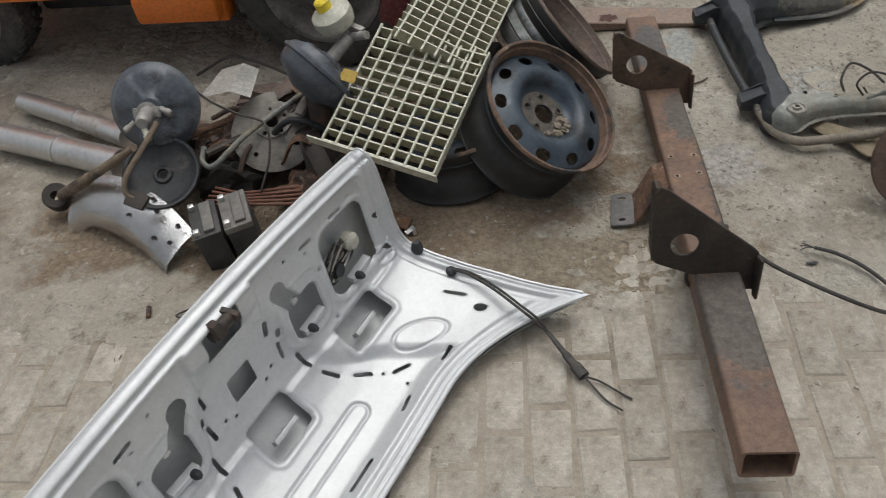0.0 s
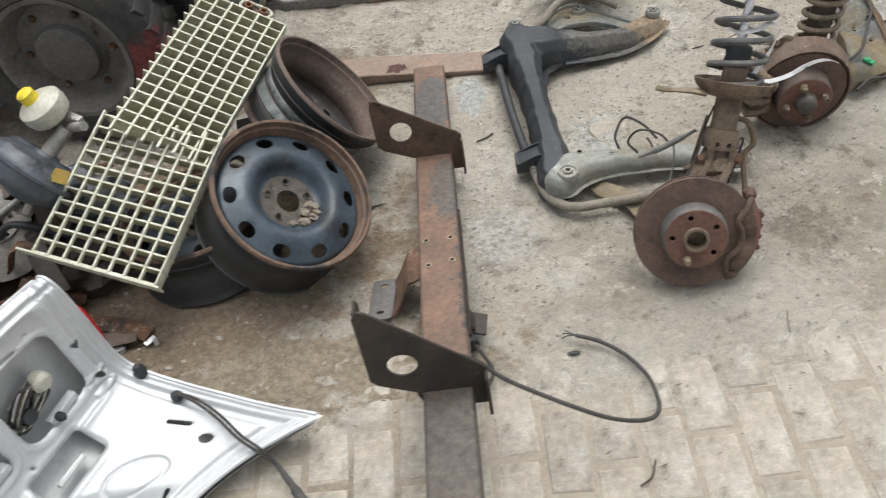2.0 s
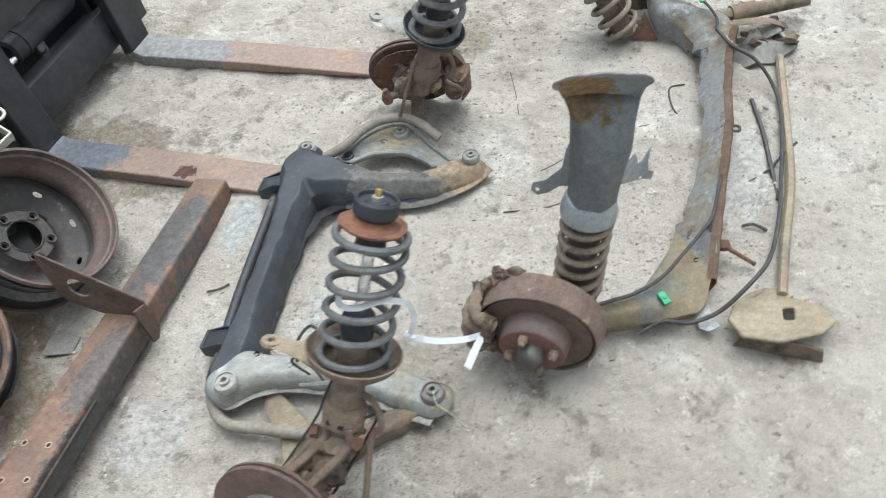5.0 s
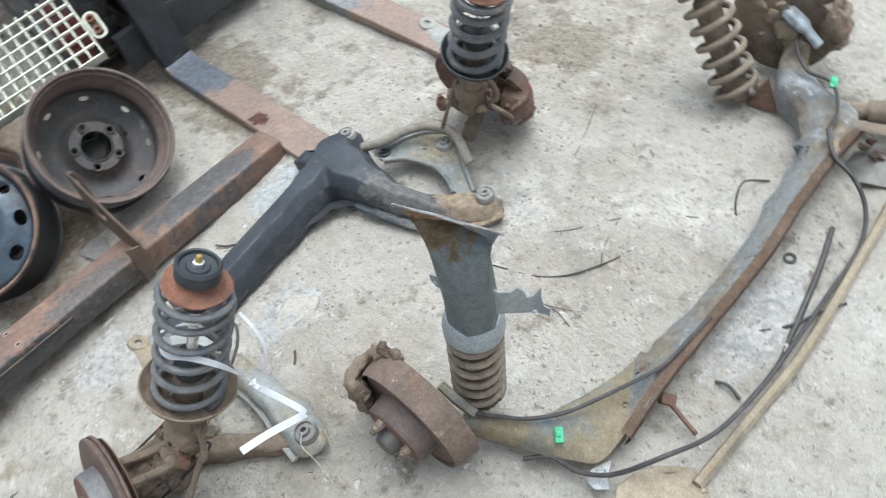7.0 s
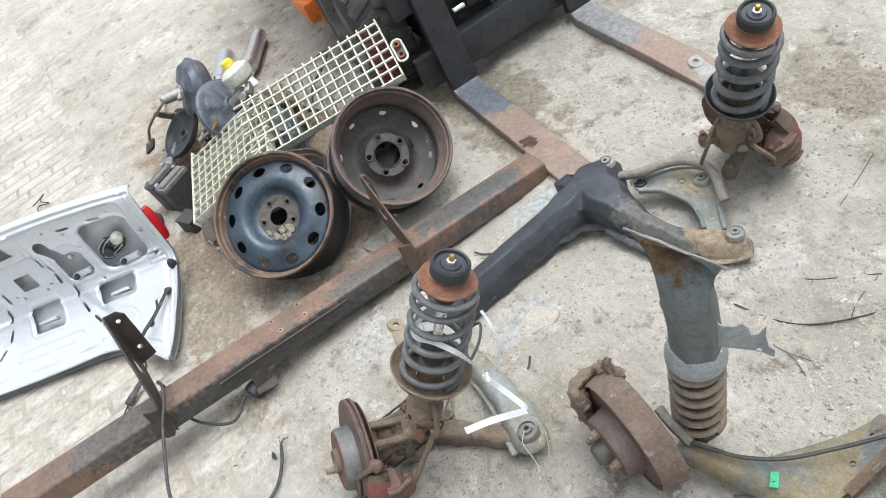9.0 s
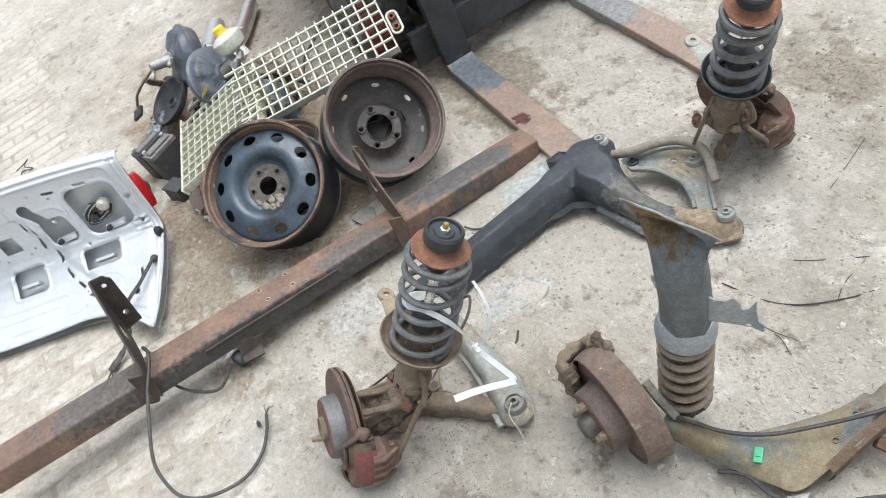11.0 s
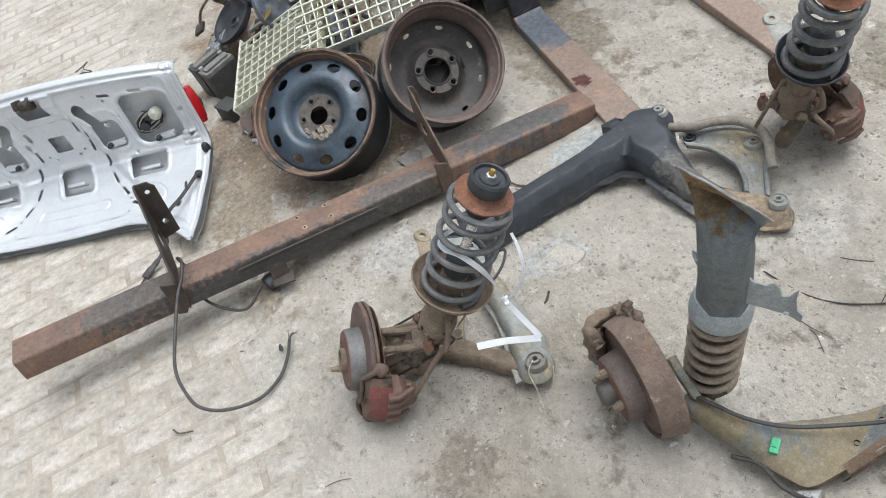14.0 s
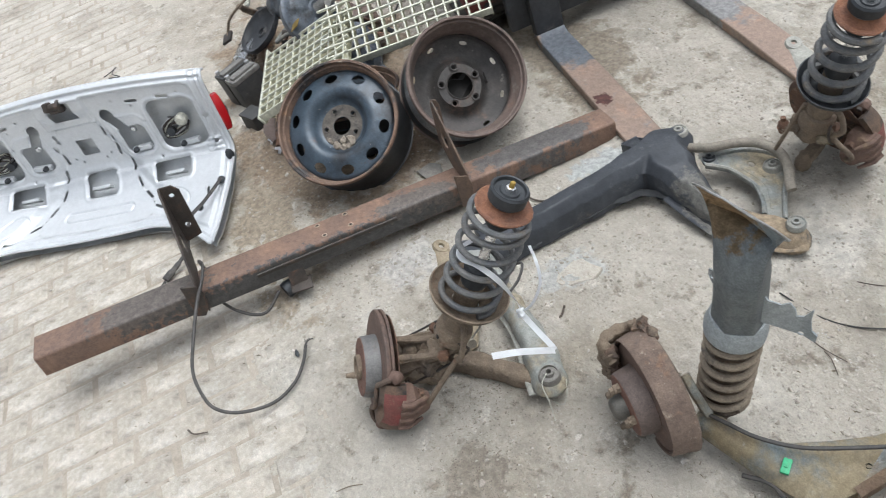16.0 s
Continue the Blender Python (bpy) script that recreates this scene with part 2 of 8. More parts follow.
M_CAL = surf("caliper_rust", (0.150, 0.092, 0.068), (0.110, 0.068, 0.052), 12, 0.75, 0.0, [((0.24, 0.165, 0.105), 10, 0.50, 0.64, 0.9, 0), ((0.06, 0.045, 0.04), 16, 0.58, 0.72, 0.8, 0)], 0.7, 80, depth=0.005)
M_CALRED = surf("caliper_red", (0.20, 0.046, 0.042), (0.145, 0.050, 0.042), 14, 0.6, 0.0, [((0.125, 0.078, 0.058), 11, 0.47, 0.62, 0.85, 0), ((0.34, 0.045, 0.045), 8, 0.60, 0.70, 0.5, 0), ((0.26, 0.185, 0.13), 22, 0.58, 0.70, 0.9, 0)], 0.6, 80, depth=0.005)
M_TOWER = surf("tower_grey", (0.225, 0.250, 0.258), (0.30, 0.318, 0.316), 6, 0.45, 0.2, [((0.085, 0.100, 0.112), 5, 0.56, 0.70, 0.45, 0.15), ((0.36, 0.39, 0.40), 12, 0.62, 0.74, 0.55, 0), ((0.25, 0.205, 0.145), 6, 0.62, 0.76, 0.9, 0)], 0.4, 100, stains=[((0.30, 0.222, 0.136), (0.03, -0.01, 0.615), (0.075, 0.09, 0.055), 0.9)])
M_AXLE = surf("axle_paint", (0.27, 0.285, 0.285), (0.37, 0.375, 0.36), 5, 0.65, 0.1, [((0.36, 0.30, 0.215), 4.5, 0.47, 0.60, 0.9, 0), ((0.50, 0.51, 0.50), 12, 0.56, 0.64, 0.7, 0), ((0.075, 0.085, 0.100), 6, 0.585, 0.63, 0.6, 0.1), ((0.21, 0.125, 0.08), 13, 0.61, 0.68, 0.9, 0)], 0.5, 100)
M_AXLE_OCHRE = surf("axle_ochre", (0.335, 0.272, 0.170), (0.40, 0.335, 0.225), 7, 0.8, 0.0, [((0.225, 0.262, 0.272), 3.2, 0.55, 0.68, 0.6, 0.1), ((0.20, 0.115, 0.065), 9, 0.58, 0.70, 0.9, 0), ((0.45, 0.41, 0.33), 16, 0.60, 0.72, 0.9, 0), ((0.06, 0.062, 0.062), 30, 0.68, 0.73, 0.7, 0)], 0.45, 100)
M_AXLE_PALE = surf("bare_edge", (0.27, 0.265, 0.255), (0.2, 0.19, 0.175), 30, 0.6, 0.2, [((0.2, 0.13, 0.09), 20, 0.58, 0.7, 0.9, 0)], 0.4, 120)
M_AXLE_EDGE = surf("axle_edge", (0.155, 0.098, 0.066), (0.235, 0.165, 0.112), 9, 0.85, 0.05, [((0.35, 0.31, 0.25), 5, 0.52, 0.70, 0.9, 0), ((0.075, 0.055, 0.043), 8, 0.55, 0.70, 0.8, 0)], 0.6, 90, depth=0.004)
M_YELLOW = surf("yellow_cap", (0.78, 0.62, 0.05), (0.72, 0.56, 0.04), 20, 0.4, 0, [], 0.05)
M_RESV = surf("milky_plastic", (0.50, 0.495, 0.42), (0.42, 0.41, 0.34), 9, 0.45, 0, [((0.26, 0.22, 0.16), 7, 0.55, 0.8, 0.8, 0)], 0.08)
M_BOOST = surf("booster_paint", (0.066, 0.078, 0.096), (0.115, 0.130, 0.150), 9, 0.40, 0.1, [((0.20, 0.185, 0.165), 6, 0.52, 0.78, 0.9, 0), ((0.026, 0.025, 0.024), 9, 0.56, 0.70, 0.5, 0), ((0.13, 0.085, 0.06), 16, 0.63, 0.75, 0.9, 0)], 0.35, 90)
M_CAST = surf("cast_alu", (0.28, 0.27, 0.25), (0.4, 0.39, 0.37), 25, 0.6, 0.5, [((0.2, 0.16, 0.11), 12, 0.55, 0.8, 0.9, 0)], 0.35, 120)
M_SHIELD = surf("dust_shield", (0.165, 0.155, 0.137), (0.235, 0.222, 0.198), 8, 0.7, 0.15, [((0.10, 0.08, 0.06), 6, 0.52, 0.70, 0.9, 0), ((0.19, 0.11, 0.07), 12, 0.62, 0.74, 0.9, 0)], 0.4, 100)
M_PAPER = surf("folded_foil", (0.62, 0.612, 0.58), (0.72, 0.712, 0.68), 9, 0.45, 0.25, [((0.36, 0.33, 0.28), 8, 0.58, 0.74, 0.9, 0)], 0.25, 60)
M_BATT = surf("battery_case", (0.03, 0.031, 0.032), (0.055, 0.053, 0.05), 14, 0.55, 0, [((0.2, 0.18, 0.15), 8, 0.55, 0.8, 0.9, 0)], 0.15, 110)
M_BATTLID = surf("battery_lid", (0.13, 0.125, 0.115), (0.2, 0.19, 0.175), 14, 0.7, 0, [((0.05, 0.05, 0.05), 9, 0.55, 0.75, 0.7, 0)], 0.2, 110)
M_STRAP = surf("white_strap", (0.82, 0.83, 0.84), (0.78, 0.79, 0.80), 12, 0.4, 0, [], 0.05, 200, speck=0.04)
M_GREEN = surf("green_plastic", (0.03, 0.30, 0.13), (0.04, 0.36, 0.16), 30, 0.5, 0, [((0.3, 0.29, 0.25), 40, 0.62, 0.75, 0.9, 0)], 0.05)
M_LENS = surf("red_lens", (0.42, 0.012, 0.016), (0.36, 0.01, 0.014), 20, 0.18, 0, [], 0.03, speck=0.05)
M_BRASS = surf("brass", (0.42, 0.30, 0.08), (0.36, 0.24, 0.06), 20, 0.4, 0.7, [], 0.1)
M_STONE = surf("pebble", (0.42, 0.37, 0.31), (0.3, 0.26, 0.215), 30, 0.9, 0, [], 0.4, 120, vary=0.35)
M_SLAB = surf("stone_slab", (0.39, 0.358, 0.305), (0.34, 0.308, 0.256), 9, 0.92, 0, [((0.33, 0.298, 0.247), 14, 0.54, 0.70, 0.95, 0)], 0.6, 60, depth=0.006)
M_TWIG = surf("dry_twig", (0.075, 0.06, 0.048), (0.12, 0.095, 0.075), 30, 0.9, 0, [], 0.3)
M_STRAW = surf("straw", (0.30, 0.25, 0.18), (0.14, 0.115, 0.085), 7, 0.9, 0, [], 0.2)
M_COPPER = surf("copper_cable", (0.20, 0.092, 0.062), (0.15, 0.072, 0.05), 20, 0.7, 0.1, [(DUST, 9, 0.58, 0.8, 0.9, 0)], 0.2)
M_BOLT = surf("bolt_bush", (0.34, 0.26, 0.19), (0.42, 0.33, 0.26), 40, 0.7, 0.3, [], 0.2)
# near-black painted for the shade inside holes and slots; also on two heap lumps
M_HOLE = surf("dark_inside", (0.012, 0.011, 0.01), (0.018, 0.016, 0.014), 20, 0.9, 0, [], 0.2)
M_SAND = surf("sandy_ground", (0.430, 0.391, 0.327), (0.520, 0.480, 0.408), 5, 0.95, 0, [((0.338, 0.296, 0.234), 1.3, 0.46, 0.68, 0.97, 0), ((0.575, 0.540, 0.472), 2.4, 0.52, 0.68, 0.95, 0), ((0.265, 0.228, 0.178), 11, 0.55, 0.68, 0.95, 0), ((0.585, 0.549, 0.478), 17, 0.55, 0.68, 0.95, 0), ((0.235, 0.202, 0.157), 38, 0.60, 0.70, 0.95, 0), ((0.62, 0.588, 0.52), 52, 0.61, 0.70, 0.95, 0), ((0.74, 0.715, 0.665), 80, 0.69, 0.74, 0.9, 0)], 1.0, 30, depth=0.026, speck=0.11,
              # darker sand patches by the heap, forks, wheels and struts; paler ones between
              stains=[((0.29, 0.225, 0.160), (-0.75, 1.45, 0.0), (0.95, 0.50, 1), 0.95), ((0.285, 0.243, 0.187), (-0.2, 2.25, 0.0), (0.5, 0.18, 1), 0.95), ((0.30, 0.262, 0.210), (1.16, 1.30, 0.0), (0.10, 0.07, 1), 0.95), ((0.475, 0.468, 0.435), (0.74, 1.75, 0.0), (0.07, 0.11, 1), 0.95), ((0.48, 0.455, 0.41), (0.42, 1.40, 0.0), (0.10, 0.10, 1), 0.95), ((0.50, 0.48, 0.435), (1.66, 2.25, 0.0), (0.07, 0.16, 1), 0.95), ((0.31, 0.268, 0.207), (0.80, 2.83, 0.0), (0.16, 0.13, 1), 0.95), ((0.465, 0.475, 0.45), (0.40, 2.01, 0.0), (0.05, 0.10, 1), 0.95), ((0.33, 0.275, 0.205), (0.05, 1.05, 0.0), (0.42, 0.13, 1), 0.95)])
M_JOINT = surf("jointing_sand", (0.335, 0.293, 0.235), (0.395, 0.350, 0.288), 9, 0.95, 0, [((0.245, 0.208, 0.160), 3, 0.5, 0.7, 0.95, 0), ((0.55, 0.52, 0.46), 110, 0.67, 0.72, 0.9, 0)], 0.8, 60, depth=0.008, speck=0.12)
M_PAVER = surf("concrete_paver", (0.435, 0.397, 0.338), (0.53, 0.492, 0.428), 7, 0.92, 0, [((0.34, 0.302, 0.247), 2.4, 0.46, 0.68, 0.95, 0), ((0.59, 0.56, 0.505), 6, 0.53, 0.70, 0.9, 0), ((0.29, 0.255, 0.205), 20, 0.58, 0.70, 0.95, 0), ((0.17, 0.15, 0.122), 90, 0.68, 0.74, 0.95, 0), ((0.70, 0.675, 0.63), 110, 0.68, 0.73, 0.9, 0)], 0.9, 50, vary=0.09, depth=0.009, speck=0.13)


# ---- shapes ----
def part(name, bm, material, parent=None, label="", world=False, sharp=38, kind=""):
    """Links a bmesh as one mesh object, under a thing or a part; world: its places are in the world's metres."""
    if world and parent is not None:
        top = parent
        while top.parent:
            top = top.parent
        bmesh.ops.transform(bm, matrix=top.matrix_basis.inverted(), verts=bm.verts)
    bmesh.ops.recalc_face_normals(bm, faces=bm.faces)
    me = bpy.data.meshes.new(name)
    bm.to_mesh(me)
    bm.free()
    me.materials.append(material)
    me.shade_smooth()
    me.set_sharp_from_angle(angle=radians(sharp))
    ob = new(name, me)
    ob.parent = parent
    return tagged(ob, label, kind=kind)


def thing(name, at, label, category, group=""):
    """An Empty at a thing's base."""
    ob = new(name)
    ob.empty_display_size = 0.05
    ob.matrix_basis = at if isinstance(at, Matrix) else Matrix.Translation(at)
    return tagged(ob, label, category, group)


def axes(origin, z, x=(1, 0, 0)):
    """A pose whose z points along z and whose x leans towards x."""
    z = Vector(z).normalized()
    y = z.cross(Vector(x)).normalized()
    m = Matrix((y.cross(z), y, z)).transposed().to_4x4()
    return Matrix.Translation(origin) @ m


def lathe(bm, profile, m=Matrix(), n=32, closed=False, wobble=0.0):
    rings = []
    for r, z in profile:
        if r < 1e-6:
            rings.append([bm.verts.new(m @ Vector((0, 0, z)))])
        else:
            rings.append([bm.verts.new(m @ Vector((r * math.cos(a) * (1 + wobble * math.sin(3 * a + z * 40)), r * math.sin(a), z))) for a in (2 * math.pi * k / n for k in range(n))])
    pairs = list(zip(rings, rings[1:])) + ([(rings[-1], rings[0])] if closed else [])
    for a, b in pairs:
        for k in range(n):
            q = [a[k % len(a)], a[(k + 1) % n % len(a)], b[(k + 1) % n % len(b)], b[k % len(b)]]
            q = list(dict.fromkeys(q))
            if len(q) > 2:
                bm.faces.new(q)
    return bm


def curve(pts, n=8):
    """A smooth line through points."""
    p = [Vector(q) for q in pts]
    p = [2 * p[0] - p[1]] + p + [2 * p[-1] - p[-2]]
    out = []
    for a, b, c, d in zip(p, p[1:], p[2:], p[3:]):
        for k in range(n):
            t = k / n
            out.append(0.5 * (2 * b + (c - a) * t + (2 * a - 5 * b + 4 * c - d) * t * t + (3 * b - a - 3 * c + d) * t ** 3))
    return out + [p[-2]]


def tube(bm, pts, r, n=10, flat=1.0, up=(0, 0, 1)):
    """A round bar along a line; r: one radius or one for each point; flat: its height against its width."""
    pts = [Vector(p) for p in pts]
    rs = r if isinstance(r, (list, tuple)) else [r] * len(pts)
    d = (pts[1] - pts[0]).normalized()
    side = d.cross(Vector(up))
    side = (side if side.length > 0.1 else d.cross(Vector((1, 0, 0)))).normalized()
    rings = []
    for k, p in enumerate(pts):
        t = (pts[min(k + 1, len(pts) - 1)] - pts[max(k - 1, 0)]).normalized()
        side = (side - t * side.dot(t)).normalized()
        over = side.cross(t)
        rings.append([bm.verts.new(p + rs[k] * (math.cos(a) * side + flat * math.sin(a) * over)) for a in (2 * math.pi * j / n for j in range(n))])
    for a, b in zip(rings, rings[1:]):
        for j in range(n):
            bm.faces.new((a[j], a[(j + 1) % n], b[(j + 1) % n], b[j]))
    bm.faces.new(rings[0])
    bm.faces.new(rings[-1])
    return bm


def soften(bm, width, angle=30, segments=2):
    edges = [e for e in bm.edges if len(e.link_faces) == 2 and e.calc_face_angle(0) > radians(angle)]
    bmesh.ops.bevel(bm, geom=edges, offset=width, segments=segments, profile=0.6, affect="EDGES", clamp_overlap=True)
    return bm


def box(bm, size, m=Matrix(), bevel=0.0):
    b = bmesh.new()
    bmesh.ops.create_cube(b, size=1.0, matrix=Matrix.Diagonal((*size, 1)))
    if bevel:
        soften(b, bevel)
    return join(bm, b, m)


def join(bm, other, m=Matrix()):
    """Adds the shape other to bm."""
    other.transform(m)
    me = bpy.data.meshes.new("tmp")
    other.to_mesh(me)
    other.free()
    bm.from_mesh(me)
    bpy.data.meshes.remove(me)
    return bm


def oval(cx, cy, rx, ry, n=16, turn=0.0):
    c, s = math.cos(turn), math.sin(turn)
    return [(cx + rx * math.cos(a) * c - ry * math.sin(a) * s, cy + rx * math.cos(a) * s + ry * math.sin(a) * c) for a in (2 * math.pi * k / n for k in range(n))]


def rounded(w, h, r, n=4, cx=0.0, cy=0.0):
    """The outline of a rounded rectangle."""
    out = []
    for qx, qy, a0 in ((1, 1, 0), (-1, 1, 90), (-1, -1, 180), (1, -1, 270)):
        for k in range(n + 1):
            a = radians(a0 + 90 * k / n)
            out.append((cx + qx * (w / 2 - r) + r * math.cos(a), cy + qy * (h / 2 - r) + r * math.sin(a)))
    return out


def sheet(bm, outline, holes=(), thick=0.004, m=Matrix(), bevel=0.0, bend=None):
    """A plate of the given outline and holes in its own x and y, thick along z."""
    b = bmesh.new()
    edges = []
    for loop in (outline, *holes):
        vs = [b.verts.new((x, y, 0)) for x, y in loop]
        edges += [b.edges.new((vs[k - 1], vs[k])) for k in range(len(vs))]
    bmesh.ops.triangle_fill(b, use_beauty=True, use_dissolve=False, edges=edges)
    up = bmesh.ops.extrude_face_region(b, geom=list(b.faces))
    bmesh.ops.translate(b, verts=[v for v in up["geom"] if isinstance(v, bmesh.types.BMVert)], vec=(0, 0, thick))
    bmesh.ops.recalc_face_normals(b, faces=b.faces)
    if bevel:
        soften(b, bevel, 50, 1)
    if bend:
        for v in b.verts:
            v.co = bend(v.co)
    return join(bm, b, m)


def coil(bm, a, b, radius, wire, turns, n=18, end=None):
    """A helical spring from a to b."""
    a, b = Vector(a), Vector(b)
    m = axes(a, b - a)
    length, steps, pts = (b - a).length, int(turns * n), []
    for k in range(steps + 1):
        f = k / steps
        # closed end turns
        z = length * min(1, max(0, (f * turns - 0.6) / max(0.1, turns - 1.2)))
        z = 0.85 * z + 0.15 * length * f
        rr = radius + ((end - radius) * f if end else 0)
        ang = 2 * math.pi * f * turns
        pts.append(m @ Vector((rr * math.cos(ang), rr * math.sin(ang), z)))
    return tube(bm, pts, wire, 8)


def lump(bm, at, size, seed=0, rough=0.35, cuts=2):
    """An uneven clod."""
    b = bmesh.new()
    bmesh.ops.create_icosphere(b, subdivisions=cuts, radius=1)
    for v in b.verts:
        v.co *= 1 + rough * noise.noise(v.co * 1.7 + Vector((seed * 3.7, seed, 0))) + 0.5 * rough * noise.noise(v.co * 4 + Vector((0, seed * 2.3, seed)))
        v.co = Vector((v.co.x * size[0], v.co.y * size[1], v.co.z * size[2]))
    return join(bm, b, Matrix.Translation(at))


def nut(bm, m, r=0.009, h=0.008, n=6):
    return lathe(bm, [(0, 0), (r, 0), (r, h), (r * 0.6, h + 0.001), (0, h + 0.001)], m, n)


def pressed(bm, lines, edge=0.03, rise=0.03, step=0.007, wave=0.0, floor=None, bend=2.0):
    """A pressed steel shape. lines: centre lines of (x, y, height, half width), wide and narrow as the steel is;
    its top rounds off towards the rim over edge, by rise; a skirt goes down from the rim by floor, or to the height floor."""
    segs = [(np.array(a, float), np.array(b, float)) for ln in lines for a, b in zip(ln, ln[1:])]
    pts = np.array([p for ln in lines for p in ln], float)
    x0, y0 = pts[:, 0].min() - pts[:, 3].max() - step, pts[:, 1].min() - pts[:, 3].max() - step
    nx, ny = int((pts[:, 0].max() + pts[:, 3].max() + step - x0) / step) + 2, int((pts[:, 1].max() + pts[:, 3].max() + step - y0) / step) + 2

    def field(x, y):
        best, zz, k = np.full(x.shape, 9.0), np.zeros(x.shape), 0.02
        wsum = np.zeros(x.shape)
        for a, b in segs:
            d = b - a
            t = np.clip(((x - a[0]) * d[0] + (y - a[1]) * d[1]) / (d[0] ** 2 + d[1] ** 2), 0, 1)
            q = np.hypot(x - a[0] - t * d[0], y - a[1] - t * d[1]) - (a[3] + t * d[3])
            h = np.clip(0.5 + 0.5 * (best - q) / k, 0, 1)
            best = best * (1 - h) + q * h - k * h * (1 - h)
            w = np.exp(-np.maximum(q, -0.02) / 0.012)
            zz += w * (a[2] + t * d[2])
            wsum += w
        return best, zz / np.maximum(wsum, 1e-12)

    gx, gy = np.meshgrid(x0 + step * np.arange(nx), y0 + step * np.arange(ny))
    d, z = field(gx, gy)
    e = 1e-4
    dx, dy = (field(gx + e, gy)[0] - d) / e, (field(gx, gy + e)[0] - d) / e
    g2 = np.maximum(dx * dx + dy * dy, 0.2)
    pull = np.where(d > 0, d, 0)
    px, py = gx - pull * dx / g2, gy - pull * dy / g2
    if wave:
        z = z + wave * np.sin(px * 55) * np.cos(py * 47)
    t = np.clip(-d / edge, 0, 1)
    top = z - rise * (1 - t) ** bend
    made, inside = {}, d < 0

    def vert(j, i):
        if (j, i) not in made:
            made[j, i] = bm.verts.new((px[j, i], py[j, i], top[j, i]))
        return made[j, i]

    new_faces = []
    for j in range(ny - 1):
        for i in range(nx - 1):
            c = [(j, i), (j, i + 1), (j + 1, i + 1), (j + 1, i)]
            if sum(inside[q] for q in c) >= 3:
                new_faces.append(bm.faces.new([vert(*q) for q in c]))
            elif sum(inside[q] for q in c) == 2 and d[c[0]] + d[c[1]] + d[c[2]] + d[c[3]] < 0.2 * step:
                new_faces.append(bm.faces.new([vert(*q) for q in c]))
    rim = [ed for f in new_faces for ed in f.edges if ed.is_boundary]
    # even out the rim
    for _ in range(4):
        near = {}
        for ed in set(rim):
            a, b = ed.verts
            near.setdefault(a, []).append(b.co.copy())
            near.setdefault(b, []).append(a.co.copy())
        for v, qs in near.items():
            v.co = v.co * 0.5 + sum(qs, Vector()) * (0.5 / len(qs))
    out = bmesh.ops.extrude_edge_only(bm, edges=list(set(rim)))
    for v in out["geom"]:
        if isinstance(v, bmesh.types.BMVert):
            v.co.z = floor if floor is not None else v.co.z - 0.015
    return bm


def bushing(name, at, axis, r, h, parent, mat=None, label=""):
    """A rubber bush in a steel sleeve."""
    m = axes(at, axis)
    b = lathe(bmesh.new(), [(r * 1.25, -h), (r * 1.3, -h * 0.2), (r * 1.15, h * 0.5), (r, h * 0.6), (r * 0.95, h * 0.3), (r * 0.6, h * 0.35), (r * 0.55, h * 0.9), (r * 0.32, h * 0.9), (r * 0.3, 0), (0, -0.001)], m, 24)
    return part(name, b, mat or M_ARM, parent, label, world=True)


# ---- the yard ----
def sand_height(x, y):
    """The sand: low over the pavers on the near side, higher and uneven beyond their edge."""
    edge = 1.06 + 0.05 * noise.noise((x * 1.3, 0, 4)) - 0.03 * max(0, -x - 0.6)
    f = min(1, max(0, (y - edge + 0.30) / 0.36))
    f = f * f * (3 - 2 * f)
    rise = -0.0040 + 0.0035 * max(0, noise.noise((x * 1.9, y * 1.9, 21))) + 0.0109 * f
    n = 0.0010 * noise.noise((x * 2.6, y * 2.6, 1)) + 0.0010 * noise.noise((x * 8, y * 8, 2)) + 0.0008 * noise.noise((x * 30, y * 30, 7))
    clods = 0.016 * max(0, noise.noise((x * 5, y * 5, 8)) - 0.05) * (0.5 + abs(noise.noise((x * 21, y * 21, 9))))
    rough = f * (0.008 * noise.noise((x * 1.7, y * 1.7, 11)) + 0.0075 * noise.noise((x * 11, y * 11, 3)) - 0.0085 * abs(noise.noise((x * 22, y * 22, 5))) + 0.0045 * noise.noise((x * 45, y * 45, 6)) + clods)
    loose = min(1, max(0, (y - 1.95) / 0.5))
    loose *= 0.012 * max(0, noise.noise((x * 9, y * 9, 14)) - 0.1) + 0.007 * noise.noise((x * 17, y * 17, 15)) - 0.006 * abs(noise.noise((x * 31, y * 31, 16)))
    return rise + n + rough + loose


def steps(lo, hi, fine, far):
    inner = list(np.arange(lo, hi + 1e-6, fine))
    out, d = [], fine
    while sum(out) < far:
        d *= 1.35
        out.append(d)
    run = np.cumsum(out)
    return [lo - r for r in run[::-1]] + inner + [hi + r for r in run]


xs, ys = steps(-2.2, 2.2, 0.0105, 900), steps(0.1, 3.2, 0.0105, 900)
verts = [(x, y, sand_height(x, y) if -8 < x < 8 and -6 < y < 9 else 0.002) for y in ys for x in xs]
nx = len(xs)
faces = [(j * nx + i, j * nx + i + 1, (j + 1) * nx + i + 1, (j + 1) * nx + i) for j in range(len(ys) - 1) for i in range(nx - 1)]
me = bpy.data.meshes.new("ground")
me.from_pydata([tuple(map(float, v)) for v in verts], [], faces)
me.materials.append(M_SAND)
me.materials.append(M_JOINT)
